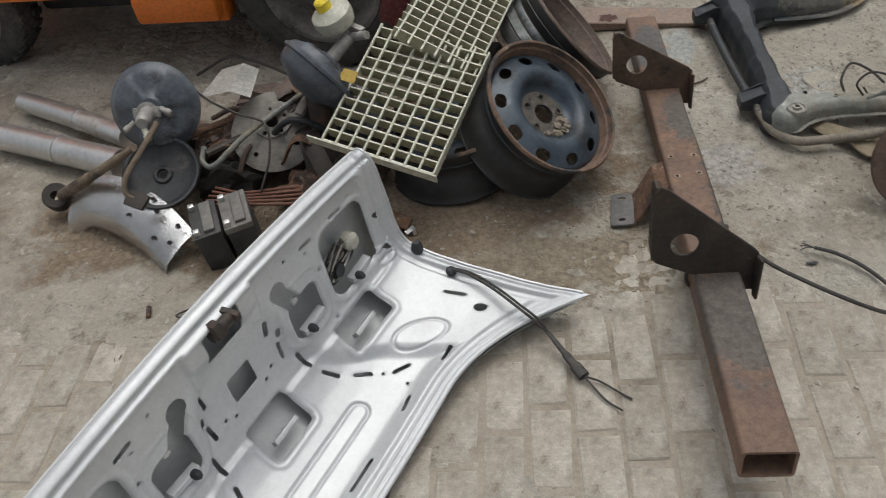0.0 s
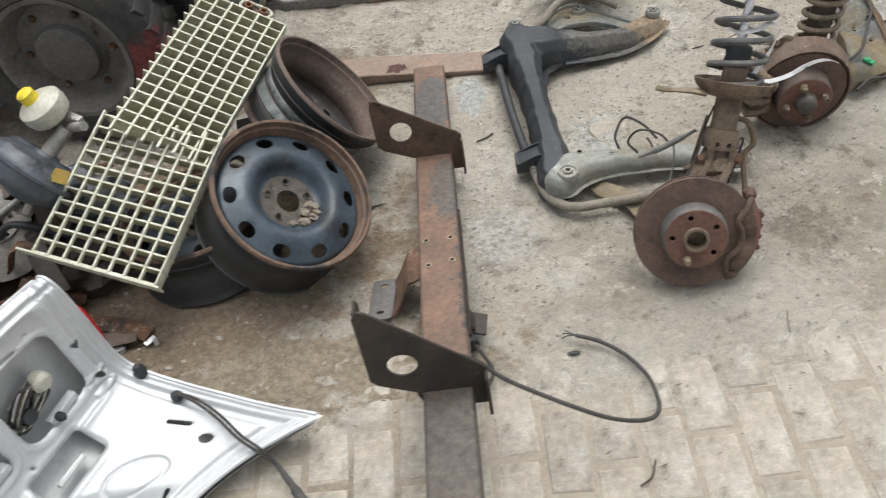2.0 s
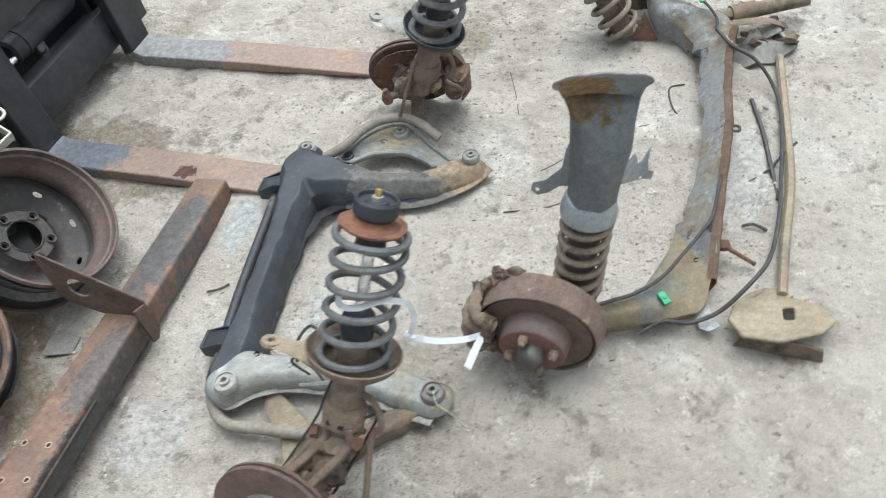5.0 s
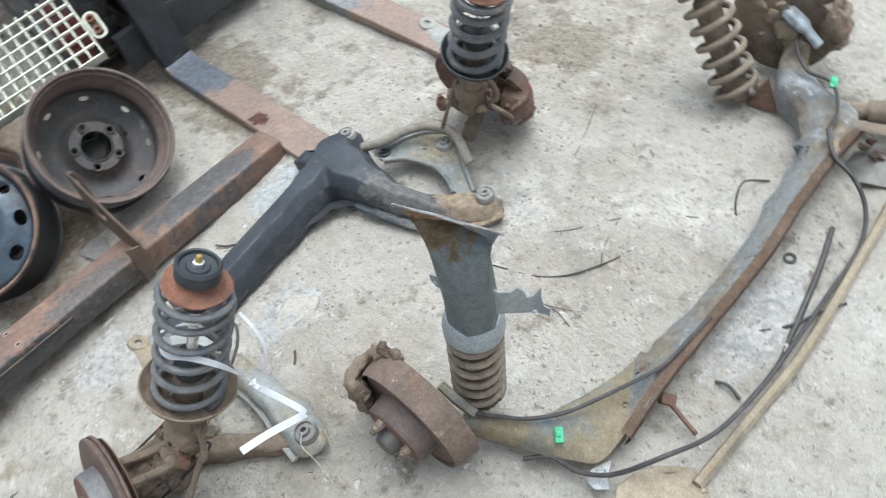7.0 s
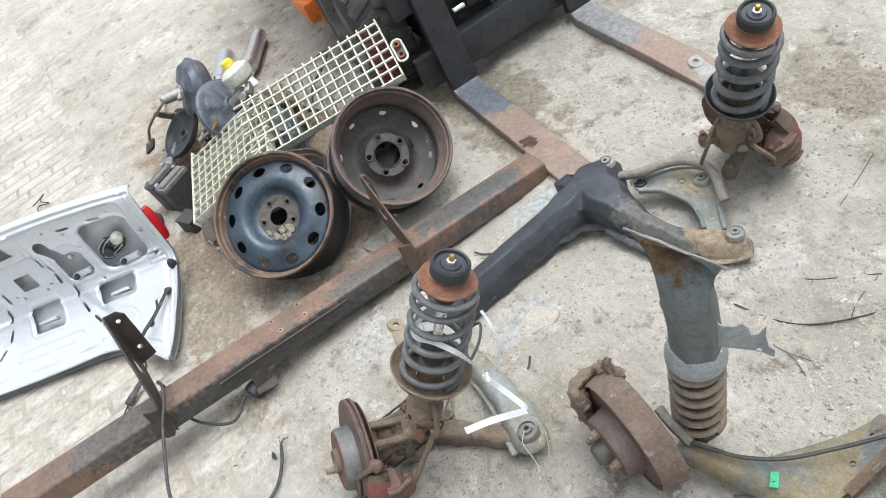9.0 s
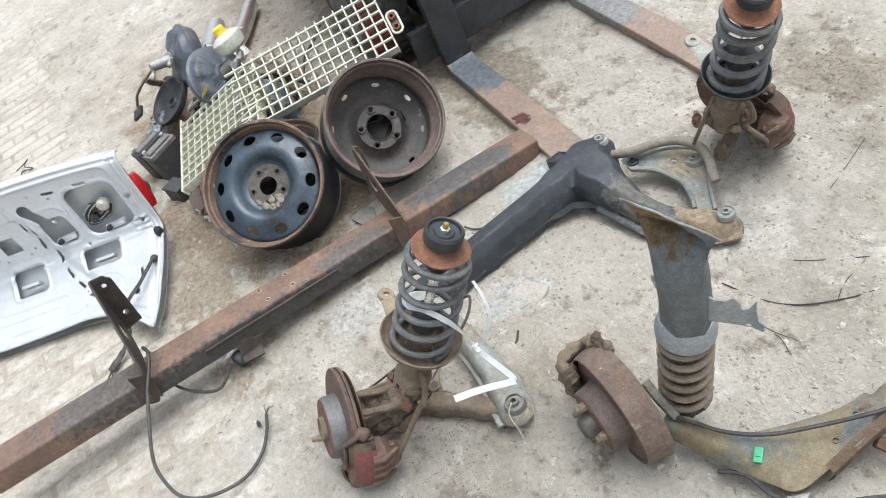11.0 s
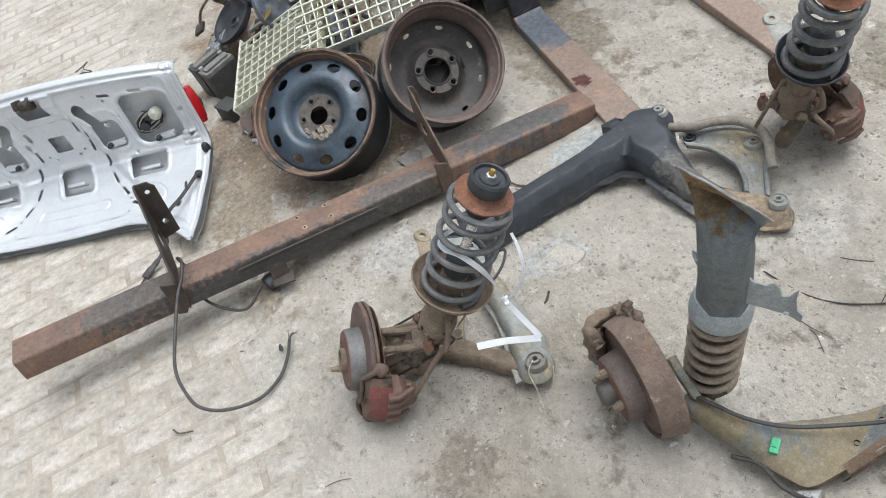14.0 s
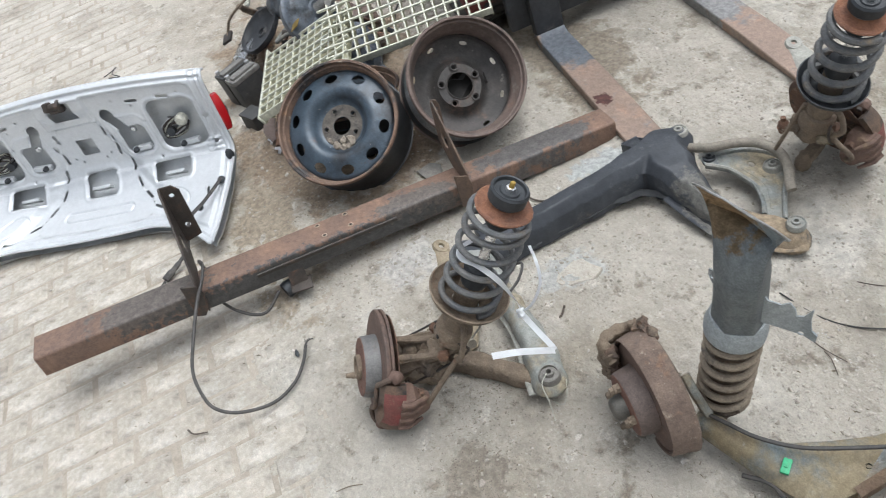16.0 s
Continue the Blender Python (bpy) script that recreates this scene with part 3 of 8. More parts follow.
# brown jointing sand lies low between the pavers
me.polygons.foreach_set("material_index", [int(-1.55 < verts[f[0]][1] < 1.2 and -5.5 < verts[f[0]][0] < 2.85 and verts[f[0]][2] < -0.0018 + 0.0012 * noise.noise((verts[f[0]][0] * 9, verts[f[0]][1] * 9, 2))) for f in faces])
me.shade_smooth()
ground = tagged(new("ground", me), "dusty beige sand with grit over an open yard", "ground", kind="structure")


# ---- the towing crossbar ----
def towing_crossbar():
    near, far = Vector((0.281, 0.385, 0.210)), Vector((0.281, 2.130, 0.057))
    run = (far - near).normalized()
    up = Vector((1, 0, 0)).cross(run)
    m = Matrix((Vector((1, 0, 0)), run, up)).transposed().to_4x4()
    m.translation = near - up * 0.074
    bar = thing("towing_crossbar", m, "rusty square steel towing crossbar lying tilted on the ground", "tow bar")
    length, turn = (far - near).length, pose(0, 0, 0, 90, 0, 0)
    b = sheet(bmesh.new(), rounded(0.098, 0.074, 0.009, 4, 0, 0.037), [rounded(0.086, 0.062, 0.005, 3, 0, 0.037)], length, Matrix.Translation((0, length, 0)) @ turn)
    part("square_tube", b, M_BEAM, bar, "brown rust with worn dark paint")

    def plate(y, tip, flange):
        # upright bracket across the tube: x, height above the tube's underside
        out = [(-0.052, 0.071), (0.05, 0.071), (0.066, 0.078), (0.079, 0.10), (0.081, 0.125), (0.070, 0.138), (-0.118, tip), (-0.132, tip + 0.006), (-0.145, tip - 0.012), (-0.143, 0.125), (-0.132, 0.108)]
        hole = oval(-0.075, 0.158, 0.029, 0.029, 20)
        b = sheet(bmesh.new(), out, [hole], 0.006, Matrix.Translation((0, y, 0)) @ turn, 0.0015)
        # turned edge on its free side
        b2 = sheet(bmesh.new(), [(0, 0.115), (flange, 0.125), (flange, tip - 0.02), (flange * 0.7, tip), (0, tip + 0.004)], [oval(flange * 0.5, tip - 0.03, 0.007, 0.007, 10), oval(flange * 0.55, 0.17, 0.008, 0.008, 10)], 0.006, Matrix.Translation((-0.142, y - 0.004, 0)) @ pose(0, 0, 0, 90, 0, 90), 0.0015)
        join(b, b2)
        # cheek down the tube's other side
        b3 = sheet(bmesh.new(), [(-0.006, 0.132), (0.032, 0.118), (0.042, 0.085), (0.036, 0.035), (0.02, 0.012), (-0.002, 0.02)], [], 0.006, Matrix.Translation((0.076, y - 0.036, 0)) @ pose(0, 0, 0, 90, 0, 90), 0.0015)
        join(b, b3)
        b4 = sheet(bmesh.new(), [(0.0495, 0.02), (0.078, 0.02), (0.08, 0.13), (0.0495, 0.09)], [], 0.005, Matrix.Translation((0, y, 0)) @ turn, 0.001)
        return join(b, b4)

    part("bracket_plate", plate(0.468, 0.305, 0.052), M_PLATE, bar, "black steel bracket with a round hole")
    part("bracket_plate", plate(1.268, 0.255, 0.024), M_PLATE_RUST, bar, "rust-brown steel bracket with a round hole")
    for x, y in ((0.028, 0.913), (-0.03, 0.911), (-0.027, 0.825), (0.028, 0.834)):
        b = lathe(bmesh.new(), [(0.0078, 0), (0.0078, 0.0022), (0.0052, 0.0026), (0.005, 0.0008)], Matrix.Translation((x, y, 0.0738)), 16)
        bush = part("bolt_bush", b, M_BOLT, bar)
        part("bolt_hole", lathe(bmesh.new(), [(0.0052, 0.001), (0, 0.001)], Matrix.Translation((x, y, 0.0738)), 14), M_HOLE, bush)
    # weld strip along the side
    part("side_strip", tube(bmesh.new(), [(0.0505, 0.62, 0.047), (0.0515, 0.68, 0.049), (0.0515, 0.98, 0.05), (0.0505, 1.04, 0.05)], 0.0045, 8, 1.6), M_PLATE, bar)
    # ball mount bracket on the far side of the tube
    b = bmesh.new()
    fold = [(-0.049, 0.055), (-0.075, 0.045), (-0.105, -0.02), (-0.125, -0.052), (-0.165, -0.058)]
    for (x0, z0), (x1, z1) in zip(fold, fold[1:]):
        d = Vector((x1 - x0, 0, z1 - z0))
        box(b, (d.length + 0.004, 0.115, 0.008), Matrix.Translation(((x0 + x1) / 2, 0.86, (z0 + z1) / 2)) @ pose(0, 0, 0, 0, -math.degrees(math.atan2(d.z, d.x)), 0), 0.002)
    mount = part("mount_bracket", b, M_RUST, bar)
    b = sheet(bmesh.new(), rounded(0.06, 0.135, 0.01), [oval(0.0, 0.045, 0.009, 0.006, 12), oval(0.0, -0.045, 0.009, 0.006, 12)], 0.007, Matrix.Translation((-0.155, 0.86, -0.053)) @ pose(0, 0, 0, 0, -6, -6), 0.002)
    part("mount_plate", b, M_HAT, mount, "scraped bright steel plate with two slots")
    # trailer socket below, with its cable
    b = box(bmesh.new(), (0.046, 0.062, 0.006), Matrix.Translation((0.066, 0.722, -0.026)) @ pose(0, 0, 0, 0, 14, -8), 0.002)
    box(b, (0.06, 0.05, 0.005), Matrix.Translation((0.052, 0.72, 0.0)) @ pose(0, 0, 0, 0, 70, 0), 0.001)
    part("socket_plate", b, M_PLATE, bar)
    b = lathe(bmesh.new(), [(0, 0.0), (0.024, 0), (0.026, 0.012), (0.022, 0.03), (0.024, 0.045), (0.02, 0.05), (0.018, 0.035), (0, 0.035)], Matrix.Translation((0.045, 0.67, -0.045)) @ pose(0, 0, 0, -80, 0, 20), 18)
    part("trailer_socket", b, M_RUBBER, bar)
    line = curve([(0.34, 1.03, 0.055), (0.37, 0.97, 0.03), (0.335, 0.91, 0.04), (0.29, 0.87, 0.075), (0.235, 0.872, 0.10), (0.222, 0.868, 0.15), (0.25, 0.872, 0.205), (0.30, 0.885, 0.222), (0.345, 0.872, 0.212), (0.393, 0.84, 0.19), (0.477, 0.803, 0.16), (0.565, 0.772, 0.130), (0.625, 0.772, 0.10), (0.672, 0.79, 0.075), (0.694, 0.84, 0.045), (0.692, 0.92, 0.020), (0.658, 0.985, 0.016), (0.608, 1.025, 0.022), (0.560, 1.045, 0.026)], 6)
    for dx, dy in ((-0.022, 0.012), (-0.026, -0.002), (-0.016, 0.020)):
        part("frayed_strand", tube(bmesh.new(), curve([(0.562, 1.044, 0.026), (0.554 + dx * 0.4, 1.048 + dy * 0.4, 0.025), (0.556 + dx, 1.048 + dy, 0.018)], 4), 0.0014, 5), M_CABLE, bar, world=True)
    part("trailer_cable", tube(bmesh.new(), line, 0.0046, 8), M_CABLE, bar, "loop of dusty black cable", world=True)
    return bar


towing_crossbar()


# ---- steel wheels ----
M_BARE = surf("bare_steel", (0.30, 0.305, 0.31), (0.22, 0.222, 0.225), 9, 0.4, 0.7, [((0.07, 0.085, 0.08), 5, 0.48, 0.62, 0.5, 0.1), ((0.15, 0.10, 0.075), 9, 0.58, 0.72, 0.85, 0)], 0.3, 90)
M_BLACKRIM = surf("rim_black", (0.017, 0.018, 0.019), (0.034, 0.034, 0.034), 12, 0.45, 0.0, [((0.12, 0.08, 0.06), 8, 0.64, 0.82, 0.85, 0.1)], 0.25, 130)
M_MUD = surf("dried_mud", (0.27, 0.235, 0.185), (0.17, 0.14, 0.11), 60, 0.95, 0, [], 0.8, 90)

M_HUBDIRT = surf("hub_dirt", (0.080, 0.070, 0.060), (0.125, 0.108, 0.090), 30, 0.9, 0, [((0.04, 0.038, 0.036), 22, 0.52, 0.66, 0.8, 0), ((0.27, 0.24, 0.2), 26, 0.62, 0.74, 0.95, 0)], 0.8, 90, depth=0.005)

def polar_disc(profile, holes, n=120):
    """A pressed disc: radius and height rings, with oval holes (centre radius, angle, half along, half across)."""
    bm = bmesh.new()
    rings = [[bm.verts.new((r * math.cos(2 * math.pi * k / n), r * math.sin(2 * math.pi * k / n), z)) for k in range(n)] for r, z in profile]
    for a, b in zip(rings, rings[1:]):
        for k in range(n):
            bm.faces.new((a[k], a[(k + 1) % n], b[(k + 1) % n], b[k]))
    for cr, ang, ra, rt in holes:
        c, s = math.cos(ang), math.sin(ang)

        def inner(p):
            x, y = p.x * c + p.y * s - cr, -p.x * s + p.y * c
            return (x / ra) ** 2 + (y / rt) ** 2, x, y
        gone = [f for f in bm.faces if inner(f.calc_center_median())[0] < 1]
        bmesh.ops.delete(bm, geom=gone, context="FACES")
        for v in bm.verts:
            d, x, y = inner(v.co)
            if 1e-4 < d and (d < 1 or (d < 1.9 and any(e.is_boundary for e in v.link_edges))):
                k = 1 / math.sqrt(d)
                x, y = (cr + x * k), y * k
                v.co.x, v.co.y = x * c - y * s, x * s + y * c
    bmesh.ops.solidify(bm, geom=list(bm.faces), thickness=-0.004)
    return bm


def steel_wheel(label, centre, normal, spin, radius, width, slots, paint, barrel, lip, back=False):
    """A steel rim. The local z points out of its outer face, or out of its inner side if back is set."""
    k = radius / 0.1977
    w = thing("steel_wheel", axes(centre, normal) @ pose(0, 0, 0, 0, 0, spin), label, "wheel", "old steel wheels")
    pr = [(0.1977, 0), (0.1960, 0.003), (0.1915, 0.002), (0.1905, -0.008), (0.1890, -0.0140), (0.1840, -0.0165), (0.1815, -0.031), (0.172, -0.048), (0.166, -0.058), (0.166, -0.084), (0.172, -0.096), (0.180, -0.112), (0.1835, -width + 0.02), (0.1865, -width + 0.010), (0.1905, -width + 0.003), (0.1955, -width), (0.1977, -width + 0.004)]
    pr = [(r * k, z) for r, z in pr]
    outer = [(r + 0.0025, z - (0.002 if z > -width / 2 else -0.002)) for r, z in pr[2:-2]]
    b = lathe(bmesh.new(), pr + outer[::-1], Matrix(), 72, True)
    rim = part("rim", b, barrel, w)
    # rusted lip of the rim
    b = lathe(bmesh.new(), [(r + 0.0012 * q, z + 0.0012) for r, z, q in ((pr[7][0], pr[7][1], -1), (pr[6][0], pr[6][1], -1), (pr[5][0], pr[5][1], -1), (pr[4][0], pr[4][1], -1), (pr[3][0], pr[3][1], -1), (pr[2][0], pr[2][1], -1), (pr[1][0], pr[1][1], 0), (pr[0][0], pr[0][1], 1), (pr[0][0] + 0.0012, -0.005, 1))], Matrix(), 72)
    part("rim_lip", b, lip, rim)
    z0 = -width if back else 0.0
    s = -1 if back else 1
    # centre disc, seen from its outer or its inner side
    prof = [(0.045 if back else 0.030, -0.060), (0.048 if back else 0.035, -0.058), *[(0.050 + 0.002 * j if back else 0.040 + 0.002 * j, -0.056) for j in range(13)], (0.077, -0.050), (0.083, -0.040), (0.092, -0.026), (0.102, -0.019), (0.112, -0.018), (0.122, -0.021), (0.132, -0.026), (0.137, -0.0285), (0.142, -0.031), (0.147, -0.0335), (0.152, -0.036), (0.157, -0.038), (0.162, -0.041), (0.165, -0.047), (0.1655, -0.06)]
    grow = 0.03 if back else 0.07
    prof = [(r * (1 + grow * min(1, max(0, (r - 0.08) / 0.085))) * k, z0 + s * (z + (0.0 if back else 0.009))) for r, z in prof]
    holes = [((0.1525 if back else 0.1490) * k, 2 * math.pi * j / slots, (0.006 if back else 0.0150) * k, (0.014 if back else 0.0215) * k) for j in range(slots)]
    lug_r = (0.064 if back else 0.052) * k
    holes += [(lug_r, 2 * math.pi * j / 5 + 0.3, 0.0075 if back else 0.0062, 0.0075 if back else 0.0062) for j in range(5)]
    b = polar_disc(prof, holes, 240)
    disc = part("wheel_disc", b, paint, w)
    if not back:
        b = sheet(bmesh.new(), oval(0, 0, 0.073 * k, 0.073 * k, 40), [oval(0, 0, 0.029 * k, 0.029 * k, 30)] + [oval(lug_r * math.cos(a), lug_r * math.sin(a), 0.0066, 0.0066, 14) for a in (2 * math.pi * j / 5 + 0.3 for j in range(5))], 0.0012, Matrix.Translation((0, 0, -0.0464)))
        part("hub_face", b, M_HUBDIRT, disc, "dirt-caked hub face")
    for j in range(5):
        a = 2 * math.pi * j / 5 + 0.3
        q = Matrix.Translation(((0.064 if back else 0.052) * k * math.cos(a), (0.064 if back else 0.052) * k * math.sin(a), z0 + (0.0615 if back else -0.0455)))
        u = 1.25 if back else 1.0
        b = lathe(bmesh.new(), [(0.0112 * u, 0.0006), (0.0102 * u, 0.0030), (0.0076 * u, 0.0024), (0.0068 * u, -0.003)], q, 18)
        part("lug_seat", b, paint if back else M_HUBDIRT, disc)
    return w


wheel_a = steel_wheel("dark blue-black steel wheel with rusty rim leaning", (-0.042, 1.396, 0.246), (0.569, -0.277, 0.774), 8, 0.1977, 0.165, 10, M_WHEEL, M_BLACKRIM, M_RIM)
rnd = random.Random(8)
for k in range(20):
    a, r, q = -0.1 - 1.6 * rnd.random(), rnd.uniform(0.044, 0.078), rnd.uniform(0.006, 0.015)
    part("mud_clod", lump(bmesh.new(), (r * math.cos(a), r * math.sin(a), -0.044 + max(0, r - 0.066) * 0.8), (q, q * rnd.uniform(0.6, 0.9), q * 0.55), k, 0.7), M_MUD, wheel_a, "dried grey mud")
wheel_b = steel_wheel("brown rusted steel wheel showing its inner side", (0.035, 1.815, 0.237), (0.774, 0.108, 0.624), 20, 0.1888, 0.165, 8, M_WHEEL_IN, M_BARREL, M_BARREL, True)
k = 0.1888 / 0.1977
for z0, z1, r0, r1, m in ((-0.006, -0.030, 0.1885, 0.1850, M_BLACKRIM), (-0.032, -0.056, 0.1850, 0.1715, M_BLACKRIM), (-0.060, -0.083, 0.1695, 0.1695, M_BARE), (-0.086, -0.110, 0.1715, 0.1830, M_BARE), (-0.113, -0.146, 0.1845, 0.1880, M_BLACKRIM)):
    part("painted_band" if m is M_BLACKRIM else "bare_band", lathe(bmesh.new(), [(r0 * k + 0.0035, z0), (r0 * k + 0.005, z0 - 0.002), (r1 * k + 0.005, z1 + 0.002), (r1 * k + 0.0035, z1)], Matrix(), 72), m, wheel_b, "worn bare silver band" if m is M_BARE else "black painted band")
wheel_c = steel_wheel("black steel wheel lying under the grating", (-0.335, 1.478, 0.165), (-0.06, 0.08, 0.99), 0, 0.19, 0.16, 10, M_WHEEL, M_BLACKRIM, M_RIM)


# ---- gratings ----
def grating(origin, along, across, rows, cols, pitch, gap, label, long_over, short_over, teeth):
    """Deep bars across, thin bars lengthwise; one corner at origin."""
    along, across = Vector(along).normalized(), Vector(across).normalized()
    up = along.cross(across).normalized()
    if up.z < 0:
        up = -up
    m = Matrix((across, along, up)).transposed().to_4x4()
    m.translation = origin
    g = thing("floor_grating", m, label, "grating", "floor gratings")
    width, length = cols * gap, rows * pitch
    for r in range(0 if teeth else 1, rows + 1):
        over = short_over
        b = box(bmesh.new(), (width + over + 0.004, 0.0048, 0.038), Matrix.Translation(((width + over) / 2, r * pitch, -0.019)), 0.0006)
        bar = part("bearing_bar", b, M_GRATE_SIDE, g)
        # upward faces cream; the sides' darker olive paints shade along with grime
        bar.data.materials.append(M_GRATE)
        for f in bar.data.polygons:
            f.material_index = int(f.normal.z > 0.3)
    for c in range(cols + 1):
        over = long_over * (0.7 + 0.3 * math.sin(c * 2.3)) if teeth else 0.0
        edge = c in (0,)
        b = box(bmesh.new(), (0.0056 if not edge else 0.005, length + over + 0.004, 0.03 if edge else 0.009), Matrix.Translation((c * gap, (length + over) / 2, -0.015 if edge else -0.0025)), 0.0008)
        part("cross_bar", b, M_GRATE, g)
    return g


low = grating((-0.352, 1.183, 0.216), (0.137, 0.327, 0.128), (-0.289, 0.119, 0.05), 11, 8, 0.034, 0.0395, "cream painted steel floor grating leaning on wheels", 0.016, 0.0, True)
b = box(bmesh.new(), (0.37, 0.005, 0.034), Matrix.Translation((0.175, -0.004, -0.016)), 0.001)
part("end_bar", b, M_GRATE, low)
high = grating((-0.245, 1.455, 0.318), (0.158, 0.528, 0.036), (-0.197, 0.056, 0.1), 16, 6, 0.0345, 0.0385, "pale cream floor grating with sawn bar ends", 0.0, 0.014, False)
loop = [(0.095 + x, 0.578 + y, -0.012) for x, y in rounded(0.088, 0.034, 0.016, 6)]
lug = part("lifting_lug", tube(bmesh.new(), loop + loop[:2], 0.0042, 8), M_GRATE, high, "cream oval lug")
for x in (0.073, 0.117):
    part("rusty_sleeve", lathe(bmesh.new(), [(0.007, -0.012), (0.0125, -0.012), (0.0125, 0.006), (0.007, 0.006)], Matrix.Translation((x, 0.578, -0.010)), 16, True), M_CAP, lug)
part("lug_plate", sheet(bmesh.new(), rounded(0.078, 0.024, 0.010, 4, 0.095, 0.578), [], 0.003, Matrix.Translation((0, 0, -0.022))), M_STRUT, lug)


# ---- forklift ----
def forklift():
    m = pose(-0.28, 2.45, 0, 0, 0, -5)
    f = thing("forklift", m, "orange forklift with lowered rusty forks and black mast", "forklift")

    def slab(name, x0, x1, y0, y1, z0, z1, mat, bevel=0.006, label=""):
        return part(name, box(bmesh.new(), (x1 - x0, y1 - y0, z1 - z0), Matrix.Translation(((x0 + x1) / 2, (y0 + y1) / 2, (z0 + z1) / 2)), bevel), mat, f, label)

    for y0, tip in ((-0.268, 0.80), (0.252, 0.90)):
        # a fork: flat blade with a tapered tip, bent up into a shank
        side = [(-0.04, 0.05), (-0.04, 0.03), (-0.025, 0.008), (0.0, 0.004), (tip, 0.012), (tip, 0.022), (tip * 0.5, 0.042), (0.03, 0.046), (0.0, 0.06)]
        b = sheet(bmesh.new(), side, [], 0.108, Matrix.Translation((0, y0 + 0.108, 0)) @ pose(0, 0, 0, 90, 0, 0), 0.003)
        blade = part("fork", b, M_FORK, f, "worn fork blade, scraped blue-grey and rust")
        b = sheet(bmesh.new(), [(-0.04, 0.05), (0.0, 0.06), (-0.002, 0.95), (-0.04, 0.95)], [], 0.108, Matrix.Translation((0, y0 + 0.108, 0)) @ pose(0, 0, 0, 90, 0, 0), 0.004)
        part("shank", b, M_DARK, blade, "black painted upright shank")
    slab("carriage_bar", -0.075, -0.042, -0.34, 0.44, 0.085, 0.215, M_DARK)
    slab("carriage_bar", -0.075, -0.042, -0.34, 0.44, 0.375, 0.58, M_DARK)
    slab("carriage_lip", -0.115, -0.0755, -0.16, 0.27, 0.195, 0.209, M_DARK, 0.003)
    ram = part("shift_cylinder", lathe(bmesh.new(), [(0, -0.04), (0.030, -0.04), (0.040, -0.032), (0.042, 0.0), (0.042, 0.24), (0.037, 0.255), (0, 0.255)], pose(-0.125, -0.03, 0.285, -90, 0, 0), 32), M_DARK, f, "dark grey hydraulic cylinder")
    part("pin", lathe(bmesh.new(), [(0, 0), (0.011, 0), (0.011, 0.046), (0, 0.046)], pose(-0.105, -0.118, 0.272, -90, 0, 0), 16), M_ALU, ram, "bright steel pin")
    part("gland", lathe(bmesh.new(), [(0.043, 0.0), (0.046, 0.002), (0.046, 0.016), (0.043, 0.018)], pose(-0.125, -0.02, 0.285, -90, 0, 0), 32), M_DARK, ram)
    slab("mast_tie", -0.215, -0.20, -0.16, 0.27, 0.10, 0.56, M_DARK, 0.004)
    for y in (-0.22, 0.25):
        prof = [(-0.2, y), (-0.09, y), (-0.09, y + 0.02), (-0.175, y + 0.02), (-0.175, y + 0.06), (-0.09, y + 0.06), (-0.09, y + 0.08), (-0.2, y + 0.08)]
        part("mast_rail", sheet(bmesh.new(), prof, [], 1.6, Matrix.Translation((0, 0, 0.06)), 0.003), M_DARK, f)
    slab("mast_cross", -0.21, -0.1, -0.2, 0.33, 1.3, 1.4, M_DARK)
    slab("lift_cylinder", -0.16, -0.12, 0.03, 0.07, 0.12, 1.3, M_ALU, 0.015, "bright hydraulic ram")
    slab("axle_housing", -0.52, -0.22, -0.22, 0.34, 0.14, 0.42, M_DARK, 0.03)
    slab("frame", -1.65, -0.25, -0.20, 0.34, 0.14, 0.62, M_DARK, 0.03)
    slab("side_panel", -1.95, -0.78, -0.46, 0.58, 0.30, 0.95, M_ORANGE, 0.05, "orange painted body, scuffed")
    slab("fender", -0.78, -0.5, -0.43, 0.55, 0.66, 0.80, M_ORANGE, 0.03)
    slab("fender", -0.83, -0.78, -0.45, -0.36, 0.2, 0.45, M_ORANGE, 0.02)
    slab("step", -1.09, -0.79, -0.50, -0.40, 0.228, 0.325, M_ORANGE, 0.02, "orange step box with a worn dusty tread")
    slab("counterweight", -2.25, -1.95, -0.42, 0.54, 0.38, 1.0, M_ORANGE, 0.1)

    def road_wheel(x, y, r, w, flip):
        q = Matrix.Translation((x, y, r)) @ pose(0, 0, 0, 90 if flip else -90, 0, 0)
        h = w / 2
        prof = [(r * 0.62, h * 0.8), (r * 0.66, h), (r * 0.78, h * 1.04), (r * 0.90, h * 0.98), (r * 0.965, h * 0.86), (r * 0.99, h * 0.55), (r, 0), (r * 0.99, -h * 0.55), (r * 0.965, -h * 0.86), (r * 0.9, -h), (r * 0.62, -h * 0.8)]
        t = part("tyre", lathe(bmesh.new(), prof, q, 64), M_TYRE, f, "worn black rubber tyre with red dust on its wall")
        b = bmesh.new()
        for k in range(30):
            a = 2 * math.pi * k / 30
            for s in (-1, 1):
                box(b, (0.022, 0.034 * r / 0.3, h * 0.95), q @ pose(0, 0, 0, 0, 0, math.degrees(a + 0.05 * s)) @ Matrix.Translation((r * 0.975, 0, s * h * 0.47)) @ pose(0, 0, 0, 24 * s, -8 * s, 0), 0.003)
        part("tread_block", b, M_TYRE, t, kind="stuff")
